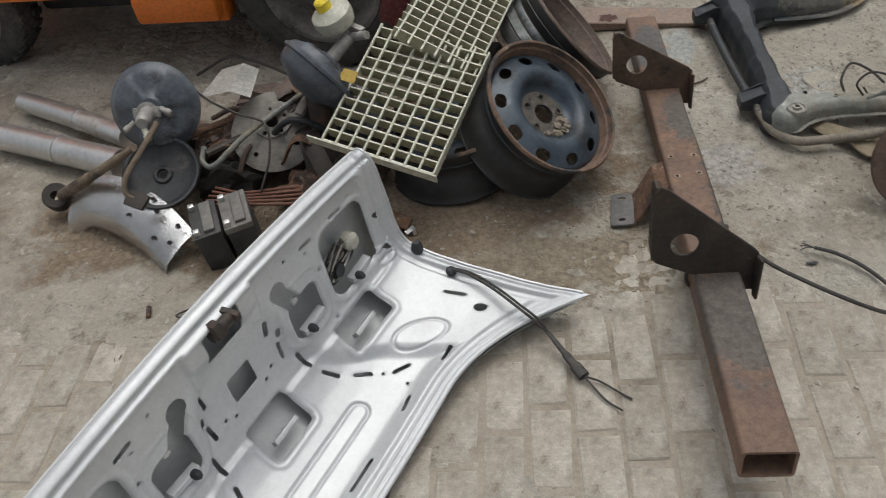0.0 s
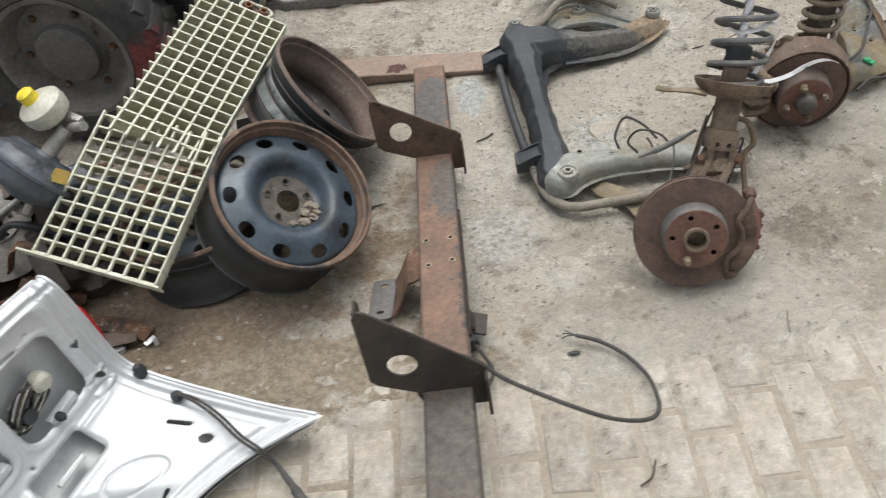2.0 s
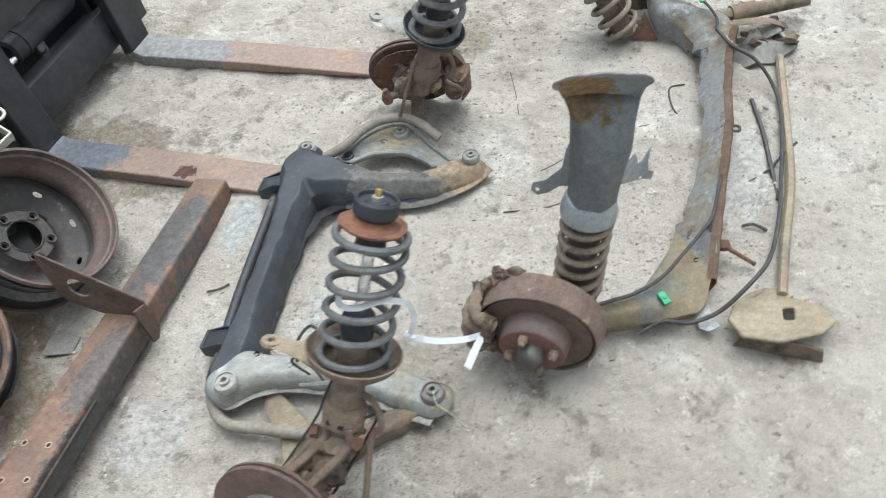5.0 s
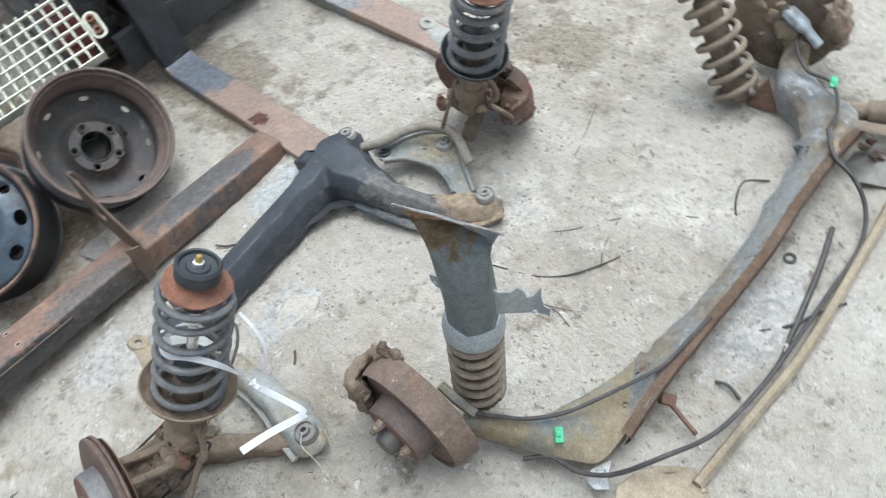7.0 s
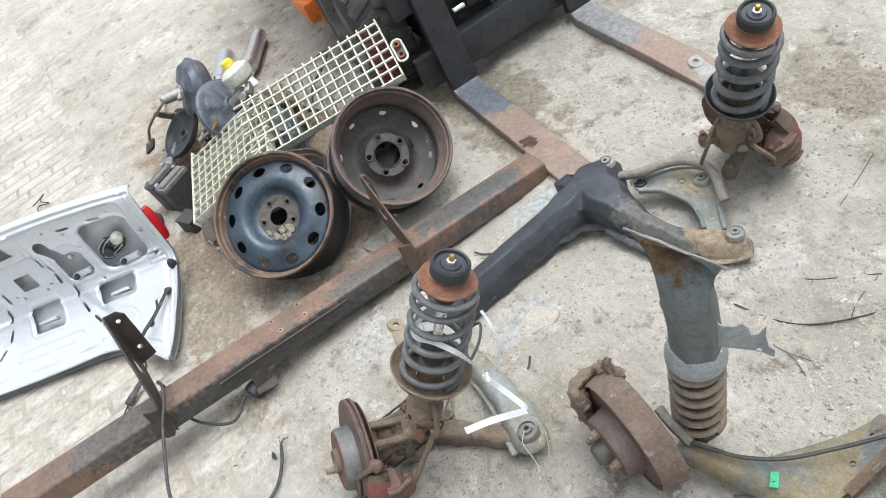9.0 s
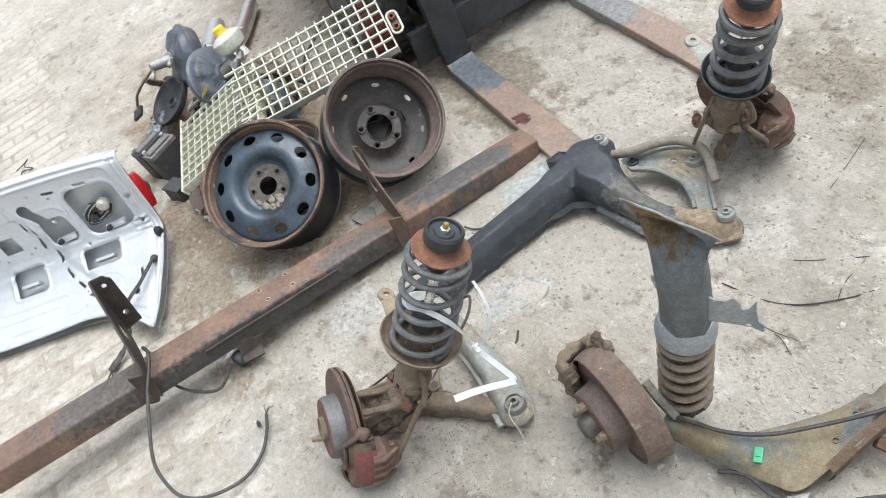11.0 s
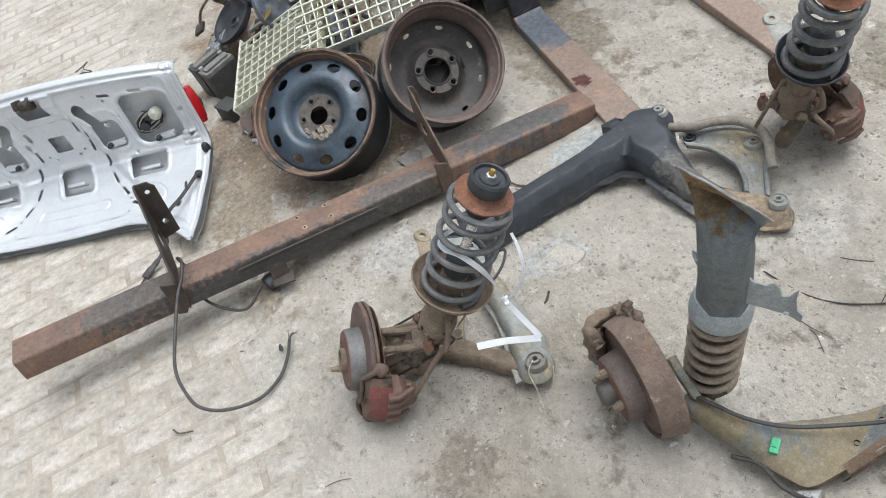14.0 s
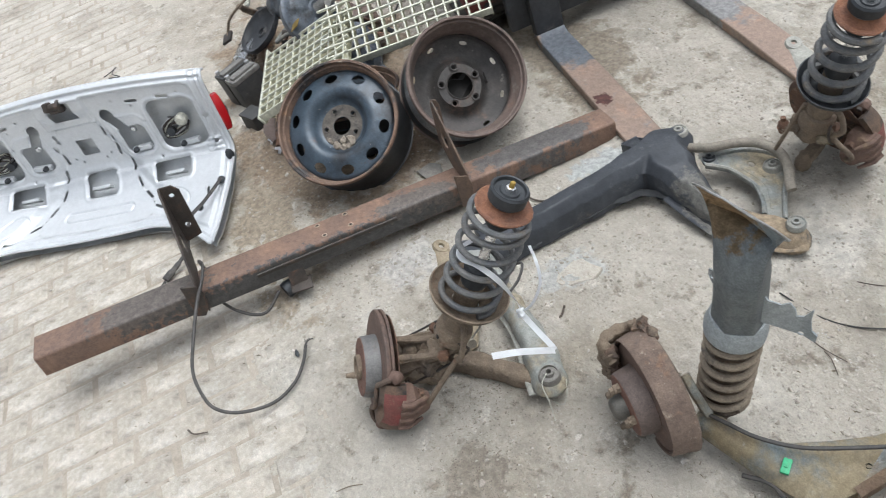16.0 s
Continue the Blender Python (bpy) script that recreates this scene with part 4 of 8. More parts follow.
        prof = [(0, h * 0.55), (r * 0.10, h * 0.55), (r * 0.30, h * 0.52), (r * 0.33, h * 0.42), (r * 0.36, h * 0.30), (r * 0.50, h * 0.32), (r * 0.535, h * 0.5), (r * 0.56, h * 0.82), (r * 0.60, h * 0.98), (r * 0.645, h * 1.0), (r * 0.65, h * 0.85)]
        rim = part("wheel_rim", lathe(bmesh.new(), prof, q, 56), M_DARKRIM, f)
        part("hub_cap", lathe(bmesh.new(), [(0, h * 0.75), (r * 0.20, h * 0.76), (r * 0.29, h * 0.70), (r * 0.315, h * 0.5)], q, 36), M_HAT, rim)
        for k in range(6):
            a = 2 * math.pi * k / 6
            nb = nut(bmesh.new(), q @ Matrix.Translation((r * 0.42 * math.cos(a), r * 0.42 * math.sin(a), h * 0.31)), 0.011, 0.012)
            part("wheel_nut", nb, M_RUST, rim)

    road_wheel(-0.44, -0.36, 0.308, 0.18, True)
    road_wheel(-0.44, 0.48, 0.308, 0.18, False)
    road_wheel(-1.86, -0.30, 0.24, 0.15, True)
    road_wheel(-1.86, 0.42, 0.24, 0.15, False)
    return f


M_DARKRIM = surf("dark_rim", (0.135, 0.127, 0.115), (0.20, 0.187, 0.168), 14, 0.7, 0.1, [((0.19, 0.13, 0.10), 9, 0.58, 0.76, 0.9, 0), ((0.045, 0.044, 0.043), 8, 0.54, 0.7, 0.7, 0)], 0.35, 110)
M_FORK = surf("fork_steel", (0.275, 0.200, 0.155), (0.225, 0.165, 0.130), 7, 0.55, 0.25, [((0.34, 0.215, 0.150), 4, 0.54, 0.68, 0.8, 0), ((0.42, 0.39, 0.35), 9, 0.60, 0.78, 0.9, 0), ((0.15, 0.155, 0.16), 12, 0.56, 0.70, 0.5, 0.2)], 0.3, 120, stains=[((0.115, 0.125, 0.14), (0.10, -0.2, 0.04), (0.16, 0.12, 0.3), 0.45), ((0.20, 0.195, 0.19), (0.13, 0.3, 0.04), (0.26, 0.12, 0.3), 0.45), ((0.075, 0.03, 0.024), (0.483, -0.235, 0.04), (0.040, 0.028, 0.3), 0.7)])
forklift()


# ---- boot lid of a car, inner side up ----
def boot_lid():
    m = Matrix(((0.440, 0.898, 0, -0.684), (0.898, -0.440, 0, 0.558), (0, 0, 1, 0), (0, 0, 0, 1)))
    lid = thing("boot_lid", m, "silver car boot lid standing inner side out on pavers", "boot lid")
    # centre profile: away from the back, height; s runs along it
    prof = np.array([(-0.052, 0.438), (-0.040, 0.448), (-0.022, 0.440), (-0.010, 0.415), (-0.006, 0.38), (0.0, 0.30), (0.003, 0.20), (0.012, 0.14), (0.035, 0.098), (0.07, 0.072), (0.12, 0.050), (0.20, 0.036), (0.25, 0.035), (0.28, 0.041), (0.30, 0.040)])
    arc = np.r_[0, np.cumsum(np.hypot(*np.diff(prof, axis=0).T))]
    total = arc[-1]
    NU, NS = 380, 220
    fine = np.linspace(0, total, 400)
    pv, pz = np.interp(fine, arc, prof[:, 0]), np.interp(fine, arc, prof[:, 1])
    for _ in range(40):
        pv[1:-1], pz[1:-1] = (pv[:-2] + 2 * pv[1:-1] + pv[2:]) / 4, (pz[:-2] + 2 * pz[1:-1] + pz[2:]) / 4

    def half(s):
        return np.interp(s, [0, 0.3, 0.42, 0.55, total], [0.548, 0.552, 0.560, 0.578, 0.596])

    def place(u, s):
        """The plain shape of the lid."""
        v0, z0, un = np.interp(s, fine, pv), np.interp(s, fine, pz), np.abs(u) / half(s)
        front = 0.295 + 0.19 * np.clip((un - 0.42) / 0.58, 0, 1) ** 1.9
        v = np.where(v0 > 0.035, 0.035 + (v0 - 0.035) * (front - 0.035) / 0.265, v0) - 0.02 * (u / 0.55) ** 2 * np.clip(z0 / 0.44, 0, 1)
        z = z0 - 0.055 * (u / 0.55) ** 2 * np.clip((z0 - 0.1) / 0.34, 0, 1) + 0.037 * (u / 0.59) ** 2 * np.clip((0.12 - z0) / 0.08, 0, 1)
        return np.stack([u, v, z], -1)

    def normal(u, s):
        e = 1e-3
        N = np.cross(place(u, s + e) - place(u, s - e), place(u + e, s) - place(u - e, s))
        N /= np.linalg.norm(N, axis=-1, keepdims=True)
        return N * np.where(N[..., 1:2] + N[..., 2:3] < 0, -1, 1)

    def rbox(x, y, hx, hy, r):
        qx, qy = np.abs(x) - hx + r, np.abs(y) - hy + r
        return np.hypot(np.maximum(qx, 0), np.maximum(qy, 0)) + np.minimum(np.maximum(qx, qy), 0) - r

    def dip(d, depth, w=0.006):
        t = np.clip(0.5 - d / w, 0, 1)
        return -depth * t * t * (3 - 2 * t)

    def bar(x, y, length, wide, ang):
        c, n = math.cos(radians(ang)), math.sin(radians(ang))
        p, q = x * c + y * n, -x * n + y * c
        return np.hypot(np.maximum(np.abs(p) - length / 2, 0), q) - wide

    slots = ((0.271, 0.111, 0.034, 5), (0.384, 0.112, 0.034, 5), (0.10, 0.211, 0.034, 96), (0.113, 0.293, 0.034, 96), (0.145, 0.352, 0.030, 84), (0.163, 0.412, 0.032, 66), (0.205, 0.468, 0.034, 50), (0.262, 0.533, 0.036, 32),
             (0.189, 0.588, 0.034, -10), (0.337, 0.600, 0.034, -13), (0.020, 0.592, 0.034, 0), (0.486, 0.511, 0.032, 69), (0.122, 0.245, 0.018, 92))
    dots = ((0.05, 0.315), (0.26, 0.13), (0.282, 0.20), (0.275, 0.345), (0.231, 0.503), (0.236, 0.564), (0.44, 0.10), (0.075, 0.17), (0.075, 0.30), (0.20, 0.10))

    def openings(u, s):
        """Signed distance to the edge of the nearest opening."""
        au = np.abs(u)
        kid = np.minimum(np.hypot(au - 0.155, s - 0.150) - 0.024, rbox(au - 0.210, s - 0.262, 0.050, 0.054, 0.024))
        kid = np.minimum(kid, bar(au - 0.176, s - 0.195, 0.09, 0.020, 62))
        d = np.minimum(kid, rbox(au - 0.390, s - 0.227, 0.086, 0.100, 0.036))
        for q in (rbox(u, s - 0.105, 0.050, 0.036, 0.004), rbox(u, s - 0.262, 0.034, 0.030, 0.005), rbox(u, s - 0.395, 0.062, 0.040, 0.012), rbox(au - 0.312, s - 0.398, 0.072, 0.036, 0.009)):
            d = np.minimum(d, q)
        for x, y, r in ((0.476, 0.570, 0.012), (0.503, 0.213, 0.010), (0.500, 0.322, 0.010)):
            d = np.minimum(d, np.hypot(au - x, s - y) - r)
        for x, y, ln, ang in slots:
            d = np.minimum(d, bar(au - x, s - y, ln, 0.0052, ang))
        for x, y in dots:
            d = np.minimum(d, np.hypot(au - x, s - y) - 0.0042)
        return d

    s = np.repeat(np.linspace(0, total, NS)[:, None], NU, 1)
    u = np.linspace(-1, 1, NU)[None, :] * half(s)
    # draw the grid's lines onto the edges of the openings
    for _ in range(2):
        d, e = openings(u, s), 1e-4
        gu, gs = (openings(u + e, s) - d) / e, (openings(u, s + e) - d) / e
        near = (np.abs(d) < 0.0021) & (gu ** 2 + gs ** 2 > 0.3)
        u, s = np.where(near, u - d * gu, u), np.where(near, s - d * gs, s)
    d, au = openings(u, s), np.abs(u)
    D = dip(rbox(u, s - 0.215, 0.495, 0.150, 0.035), 0.012, 0.016)
    mid = np.interp(s, [0.0, 0.12, 0.22, 0.32, 0.40, 0.48, 0.62], [0.085, 0.09, 0.115, 0.15, 0.20, 0.28, 0.36])
    D += dip(np.maximum(au - mid, np.abs(s - 0.36) - 0.235), 0.018, 0.05)
    D += -dip(rbox(u, s - 0.115, 0.10, 0.055, 0.012), 0.011, 0.012)
    big = np.minimum(np.minimum(rbox(au - 0.390, s - 0.227, 0.086, 0.100, 0.036), rbox(au - 0.205, s - 0.245, 0.06, 0.072, 0.03)), np.minimum(rbox(u, s - 0.395, 0.062, 0.040, 0.012), rbox(au - 0.312, s - 0.398, 0.072, 0.036, 0.009)))
    D += 0.003 * np.exp(-((big - 0.012) / 0.006) ** 2) - 0.006 * np.clip(1 - d / 0.006, 0, 1) ** 2 * np.clip((0.03 - big) / 0.02, 0.15, 1)
    ca, sa = math.cos(radians(30)), math.sin(radians(30))
    D += dip(np.abs(np.hypot(((au - 0.352) * ca + (s - 0.520) * sa) / 0.060, ((s - 0.520) * ca - (au - 0.352) * sa) / 0.034) - 1) * 0.04 - 0.0026, 0.0045, 0.004)
    D += dip(np.abs(rbox(u, s - 0.506, 0.145, 0.020, 0.02)) - 0.003, 0.006, 0.005)
    # channel for the seal along the front and the ends
    rim_d = np.minimum(total - s, half(s) - au)
    D += dip(np.abs(rim_d - 0.036) - 0.010, 0.010, 0.008) + dip(np.abs(rim_d - 0.014) - 0.003, 0.005, 0.005)
    D += dip(np.abs(s - 0.046) - 0.006, 0.008, 0.008)
    for y in (0.315, 0.335, 0.355):
        D += -dip(rbox(au - 0.49, s - y, 0.03, 0.006, 0.003), 0.005, 0.005)
    P, N = place(u, s), normal(u, s)
    fade = np.clip(np.minimum(rim_d / 0.01, s / 0.012), 0, 1)[..., None]
    Q = P + N * D[..., None] * fade
    Q[..., 2] = np.maximum(Q[..., 2], 0.012)
    back = P - N * (0.060 * np.clip(np.minimum(rim_d, s) / 0.03, 0, 1) ** 0.5)[..., None]
    back[..., 2] = np.maximum(back[..., 2], 0.004)
    face_d = (d[:-1, :-1] + d[1:, :-1] + d[:-1, 1:] + d[1:, 1:]) / 4

    def grid(A, name, mat, parent, step=1, lab="", keep=None):
        A = A[::step, ::step]
        a, c = A.shape[:2]
        me = bpy.data.meshes.new(name)
        me.from_pydata(A.reshape(-1, 3).tolist(), [], [(j * c + i, j * c + i + 1, (j + 1) * c + i + 1, (j + 1) * c + i) for j in range(a - 1) for i in range(c - 1) if keep is None or keep[j, i]])
        me.materials.append(mat)
        me.shade_smooth()
        ob = new(name, me)
        ob.parent = parent
        return tagged(ob, lab)

    inner = grid(Q, "inner_panel", M_SILVER, lid, 1, "silver pressed inner panel with openings and slots", face_d > 0)
    grid(back, "outer_skin", M_PRIMER, lid, 4)
    # places on the panel: (u, s, above it)
    def on(uu, ss, up=0.0):
        a, c = np.array(uu, float), np.array(ss, float)
        return Vector(place(a, c) + normal(a, c) * up)

    rim = tube(bmesh.new(), [P[0, i] for i in range(0, NU, 5)], 0.0045, 6)
    part("top_hem", rim, M_SILVER, lid)
    rim = tube(bmesh.new(), [P[-1, i] for i in range(0, NU, 5)], 0.0045, 6)
    part("front_hem", rim, M_SILVER, lid)
    for i in (0, NU - 1):
        part("end_hem", tube(bmesh.new(), [P[j, i] for j in range(0, NS, 4)], 0.0045, 6), M_SILVER, lid)
    # lock
    b = box(bmesh.new(), (0.060, 0.022, 0.026), Matrix.Translation(on(0, 0.085, -0.004)), 0.006)
    box(b, (0.020, 0.034, 0.034), Matrix.Translation(on(-0.018, 0.068, 0.012)) @ pose(0, 0, 0, 20, 0, 10), 0.007)
    lathe(b, [(0, -0.018), (0.011, -0.018), (0.013, -0.012), (0.013, 0.012), (0.011, 0.018), (0, 0.018)], Matrix.Translation(on(0.002, 0.070, 0.012)) @ pose(0, 0, 0, 0, 90, 0), 14)
    box(b, (0.014, 0.040, 0.022), Matrix.Translation(on(0.022, 0.068, 0.012)) @ pose(0, 0, 0, -10, 0, -12), 0.005)
    part("lock", b, M_PLATE, lid, "dark greasy boot lock")
    # wiring and lamp holders inside the large openings
    for sg in (1, -1):
        c = on(sg * 0.375, 0.255, -0.035)
        for k in range(11):
            ph = 1.7 * k
            line = curve([c + Vector((0.05 * math.sin(ph + 1.1 * q) - 0.012, 0.012 * math.cos(ph * 1.3 + q), 0.055 * math.cos(ph + 0.9 * q) * (0.9 - 0.06 * k))) for q in range(7)], 5)
            part("wiring", tube(bmesh.new(), line, 0.0020 if k % 2 else 0.0030, 6), (M_CABLE, M_RESV, M_PLATE, M_GALV)[k % 4], inner)
        b = lathe(bmesh.new(), [(0, -0.012), (0.02, -0.012), (0.022, 0.01), (0.014, 0.02), (0, 0.02)], Matrix.Translation(c + Vector((0.03 * sg, 0.01, 0.03))) @ pose(0, 0, 0, -90, 0, 0), 18)
        part("lamp_holder", b, M_RESV, inner, "pale lamp holder")
        b = lathe(bmesh.new(), [(0, -0.01), (0.014, -0.01), (0.016, 0.012), (0, 0.014)], Matrix.Translation(c + Vector((-0.03 * sg, 0.008, -0.01))) @ pose(0, 0, 0, -80, 10, 0), 16)
        part("lamp_holder", b, M_RUBBER, inner)
        for uu, ss in ((0.40, 0.312), (0.215, 0.30)):
            b = box(bmesh.new(), (0.075, 0.02, 0.016), Matrix.Translation(on(sg * uu, ss, -0.018)) @ pose(0, 0, 0, 0, -4 * sg, 0), 0.002)
            br = part("lamp_bracket", b, M_SILVER, inner)
            b = lathe(bmesh.new(), [(0, 0), (0.010, 0), (0.010, 0.012), (0.006, 0.02), (0, 0.021)], Matrix.Translation(on(sg * (uu - 0.02), ss, -0.01)) @ pose(0, 0, 0, -80, 0, 0), 12)
            part("rubber_plug", b, M_RUBBER, br)
        b = lathe(bmesh.new(), [(0.008, 0), (0.012, 0.002), (0.009, 0.006), (0.004, 0.004), (0, 0.003)], Matrix.Translation(on(sg * 0.205, 0.235, -0.042)) @ pose(0, 0, 0, -90, 0, 0), 18)
        part("stud", b, M_GALV, inner)
    for uu in (-0.312, 0.312, 0.0):
        b = box(bmesh.new(), (0.075, 0.012, 0.026), Matrix.Translation(on(uu, 0.405, -0.022)) @ pose(0, 0, 0, -40, 0, 0), 0.003)
        part("stiffener", b, M_PRIMER, inner)
    # lamps on both ends
    for sg in (1, -1):
        pts = [on(sg * 0.548, 0.14 + 0.02 * k, 0.0) for k in range(9)]
        b = bmesh.new()
        ws = [0.014, 0.021, 0.024, 0.025, 0.025, 0.025, 0.024, 0.022, 0.016]
        tube(b, [p + Vector((0.004 * sg, -0.026, 0)) for p in pts], ws, 12, 0.75, (1, 0, 0))
        part("tail_light", b, M_LENS, lid, "red tail light lens")
        b = lathe(bmesh.new(), [(0, -0.012), (0.013, -0.012), (0.016, 0.0), (0.012, 0.014), (0.007, 0.02), (0, 0.02)], Matrix.Translation(on(sg * 0.550, 0.40, 0.008)), 16)
        part("rubber_stop", b, M_RUBBER, lid)
    plug = on(0.535, 0.475, 0.006)
    b = lathe(bmesh.new(), [(0.013, -0.006), (0.014, 0.0), (0.010, 0.006), (0.005, 0.008), (0, 0.008)], axes(plug, (0.2, 0.3, 1)), 18)
    grommet = part("grommet", b, M_RUBBER, lid, "black rubber grommet")
    inv = m.inverted()
    c1 = [inv @ Vector(q) for q in ((-0.27, 0.945, 0.097), (-0.213, 0.897, 0.098), (-0.161, 0.842, 0.098), (-0.12, 0.815, 0.075), (-0.088, 0.80, 0.045))]
    c2 = [inv @ Vector(q) for q in ((-0.088, 0.80, 0.045), (-0.055, 0.755, 0.028), (-0.028, 0.715, 0.020), (-0.014, 0.695, 0.017))]
    part("wiring_loom", tube(bmesh.new(), curve([plug + Vector((0, 0, 0.006))] + c1, 7), 0.0036, 8), M_CABLE, grommet)
    part("wiring_loom", tube(bmesh.new(), curve([plug + Vector((0.004, -0.003, 0.004))] + [q + Vector((0.006, 0.008, 0.0)) for q in c1[:-1]] + c1[-1:], 7), 0.0032, 8), M_CABLE, grommet)
    part("loom_sleeve", tube(bmesh.new(), curve(c2, 6), [0.0055] * 3 + [0.007] * 4 + [0.0105] * 4 + [0.0145] * 8, 10, 0.7), M_CABLE, grommet, "thick black sleeve")
    c1 = c2
    for e in (((0.02, 0.685, 0.01), (0.06, 0.655, 0.008), (0.084, 0.639, 0.006)), ((0.005, 0.67, 0.01), (0.03, 0.635, 0.008), (0.061, 0.611, 0.006))):
        part("wire_end", tube(bmesh.new(), curve([c1[-1]] + [inv @ Vector(q) for q in e], 6), 0.0026, 6), M_CABLE, grommet)
    return lid


boot_lid()


# ---- front subframe with anti-roll bar ----
def subframe():
    s = thing("front_subframe", (0.62, 1.85, 0.0), "black and dusty grey car subframe lying on sand", "subframe")
    bar = [(0.592, 1.53, 0.098, 0.050), (0.594, 1.62, 0.105, 0.041), (0.588, 1.75, 0.112, 0.035), (0.582, 1.90, 0.114, 0.036), (0.576, 2.03, 0.122, 0.044), (0.566, 2.14, 0.130, 0.050), (0.567, 2.195, 0.122, 0.038)]
    far = [(0.57, 2.135, 0.130, 0.054), (0.64, 2.120, 0.124, 0.060), (0.72, 2.12, 0.108, 0.042), (0.80, 2.125, 0.092, 0.032), (0.90, 2.15, 0.078, 0.034), (0.955, 2.19, 0.070, 0.040), (1.0, 2.215, 0.066, 0.042)]
    # low flange round the inside, wavy along its edge
    line = curve([(0.626, 1.63, 0.04), (0.616, 1.72, 0.036), (0.610, 1.85, 0.035), (0.620, 1.98, 0.04), (0.68, 2.07, 0.042), (0.80, 2.090, 0.036), (0.90, 2.112, 0.03)], 8)
    line = [p + Vector((0.004 * math.sin(k * 1.1), 0.004 * math.cos(k * 0.9), 0.002 * math.sin(k * 1.7))) for k, p in enumerate(line)]
    part("inner_flange", tube(bmesh.new(), line, 0.012, 8, 0.22), M_SUBEDGE, s, world=True)
    part("pressed_frame", pressed(bmesh.new(), [bar, far], 0.021, 0.032, 0.004, 0.0010, 0.018, 1.15), M_SUB, s, "black painted pressing", world=True)
    near = [(0.60, 1.50, 0.104, 0.042), (0.64, 1.542, 0.104, 0.042), (0.72, 1.555, 0.096, 0.031), (0.80, 1.558, 0.088, 0.028), (0.90, 1.558, 0.080, 0.031), (0.98, 1.55, 0.073, 0.038), (1.055, 1.535, 0.066, 0.042)]
    part("near_arm", pressed(bmesh.new(), [near], 0.018, 0.022, 0.005, 0.0016, 0.05, 1.6), M_SUBGREY, s, "arm grey with dried dust", world=True)
    # rim flanges
    part("flange", tube(bmesh.new(), curve([(0.70, 2.065, 0.045), (0.80, 2.078, 0.035), (0.90, 2.10, 0.03), (1.0, 2.165, 0.03), (1.05, 2.22, 0.04)], 6), 0.012, 8, 0.3), M_SUB, s, world=True)
    part("flange", tube(bmesh.new(), curve([(0.575, 1.470, 0.052), (0.62, 1.468, 0.052), (0.66, 1.498, 0.052), (0.72, 1.522, 0.050), (0.80, 1.528, 0.048), (0.90, 1.524, 0.046), (1.0, 1.500, 0.042), (1.06, 1.488, 0.042)], 6), 0.009, 8, 0.35), M_ARM, s, world=True)
    # side ears that clasp the anti-roll bar
    for y, x in ((2.105, 0.487), (1.615, 0.533)):
        web = [(-0.034, 0.040), (0.05, 0.040), (0.05, 0.098), (0.02, 0.096), (-0.034, 0.070)]
        b = bmesh.new()
        for dy in (-0.027, 0.021):
            sheet(b, web, [], 0.005, Matrix.Translation((x, y + dy + 0.005, 0)) @ pose(0, 0, 0, 90, 0, 0), 0.001)
        box(b, (0.068, 0.044, 0.005), Matrix.Translation((x - 0.002, y, 0.078)) @ pose(0, 0, 0, 0, -18, 0), 0.001)
        box(b, (0.006, 0.05, 0.034), Matrix.Translation((x - 0.034, y, 0.056)), 0.002)
        part("clamp_ear", b, M_SUB, s, world=True)
    bushing("mount_bush", (0.567, 2.196, 0.118), (0, 0, 1), 0.02, 0.012, s, M_ARM, "pale steel sleeve")
    bushing("mount_bush", (0.618, 1.493, 0.106), (0, 0, 1), 0.021, 0.012, s, M_ARM)
    bushing("rear_bush", (1.003, 2.222, 0.080), (0.05, 0, 1), 0.018, 0.010, s, M_ARM, "dirty rubber bush in a pressed eye")
    bushing("rear_bush", (1.057, 1.538, 0.074), (0.05, 0, 1), 0.020, 0.016, s, M_SHIELD, "grey rubber bush in a pressed eye")
    for x, y in ((0.74, 1.556), (0.66, 1.57), (0.88, 1.55)):
        part("drilled_hole", lathe(bmesh.new(), [(0.006, 0.0), (0.005, -0.006), (0, -0.006)], Matrix.Translation((x, y, 0.105 - 0.11 * max(0, x - 0.66))), 12), M_HOLE, s, world=True)
    line = curve([(0.868, 1.425, 0.07), (0.80, 1.42, 0.06), (0.70, 1.425, 0.05), (0.62, 1.43, 0.045), (0.565, 1.48, 0.045), (0.542, 1.58, 0.05), (0.52, 1.75, 0.05), (0.505, 1.95, 0.05), (0.50, 2.12, 0.055), (0.535, 2.185, 0.065), (0.61, 2.205, 0.082), (0.660, 2.235, 0.096), (0.692, 2.280, 0.104), (0.735, 2.322, 0.106), (0.795, 2.338, 0.104), (0.848, 2.322, 0.098), (0.885, 2.297, 0.088), (0.905, 2.288, 0.078)], 6)
    part("anti_roll_bar", tube(bmesh.new(), line, 0.0125, 12), M_SUBBAR, s, "dusty grey-brown bent steel bar", world=True)
    part("lower_arm", sheet(bmesh.new(), [(0.667, 1.522), (0.707, 1.522), (0.786, 1.467), (0.846, 1.439), (0.854, 1.392), (0.835, 1.353), (0.778, 1.359), (0.765, 1.378), (0.745, 1.432), (0.712, 1.452), (0.69, 1.478)], [oval(0.795, 1.429, 0.009, 0.009, 16)], 0.006, Matrix.Translation((0, 0, 0.030)), 0.002, lambda v: Vector((v.x, v.y, v.z + 0.006 * math.sin(v.x * 38 + v.y * 20)))), M_OIL, s, "ochre pressed lower arm with a round hole", world=True)
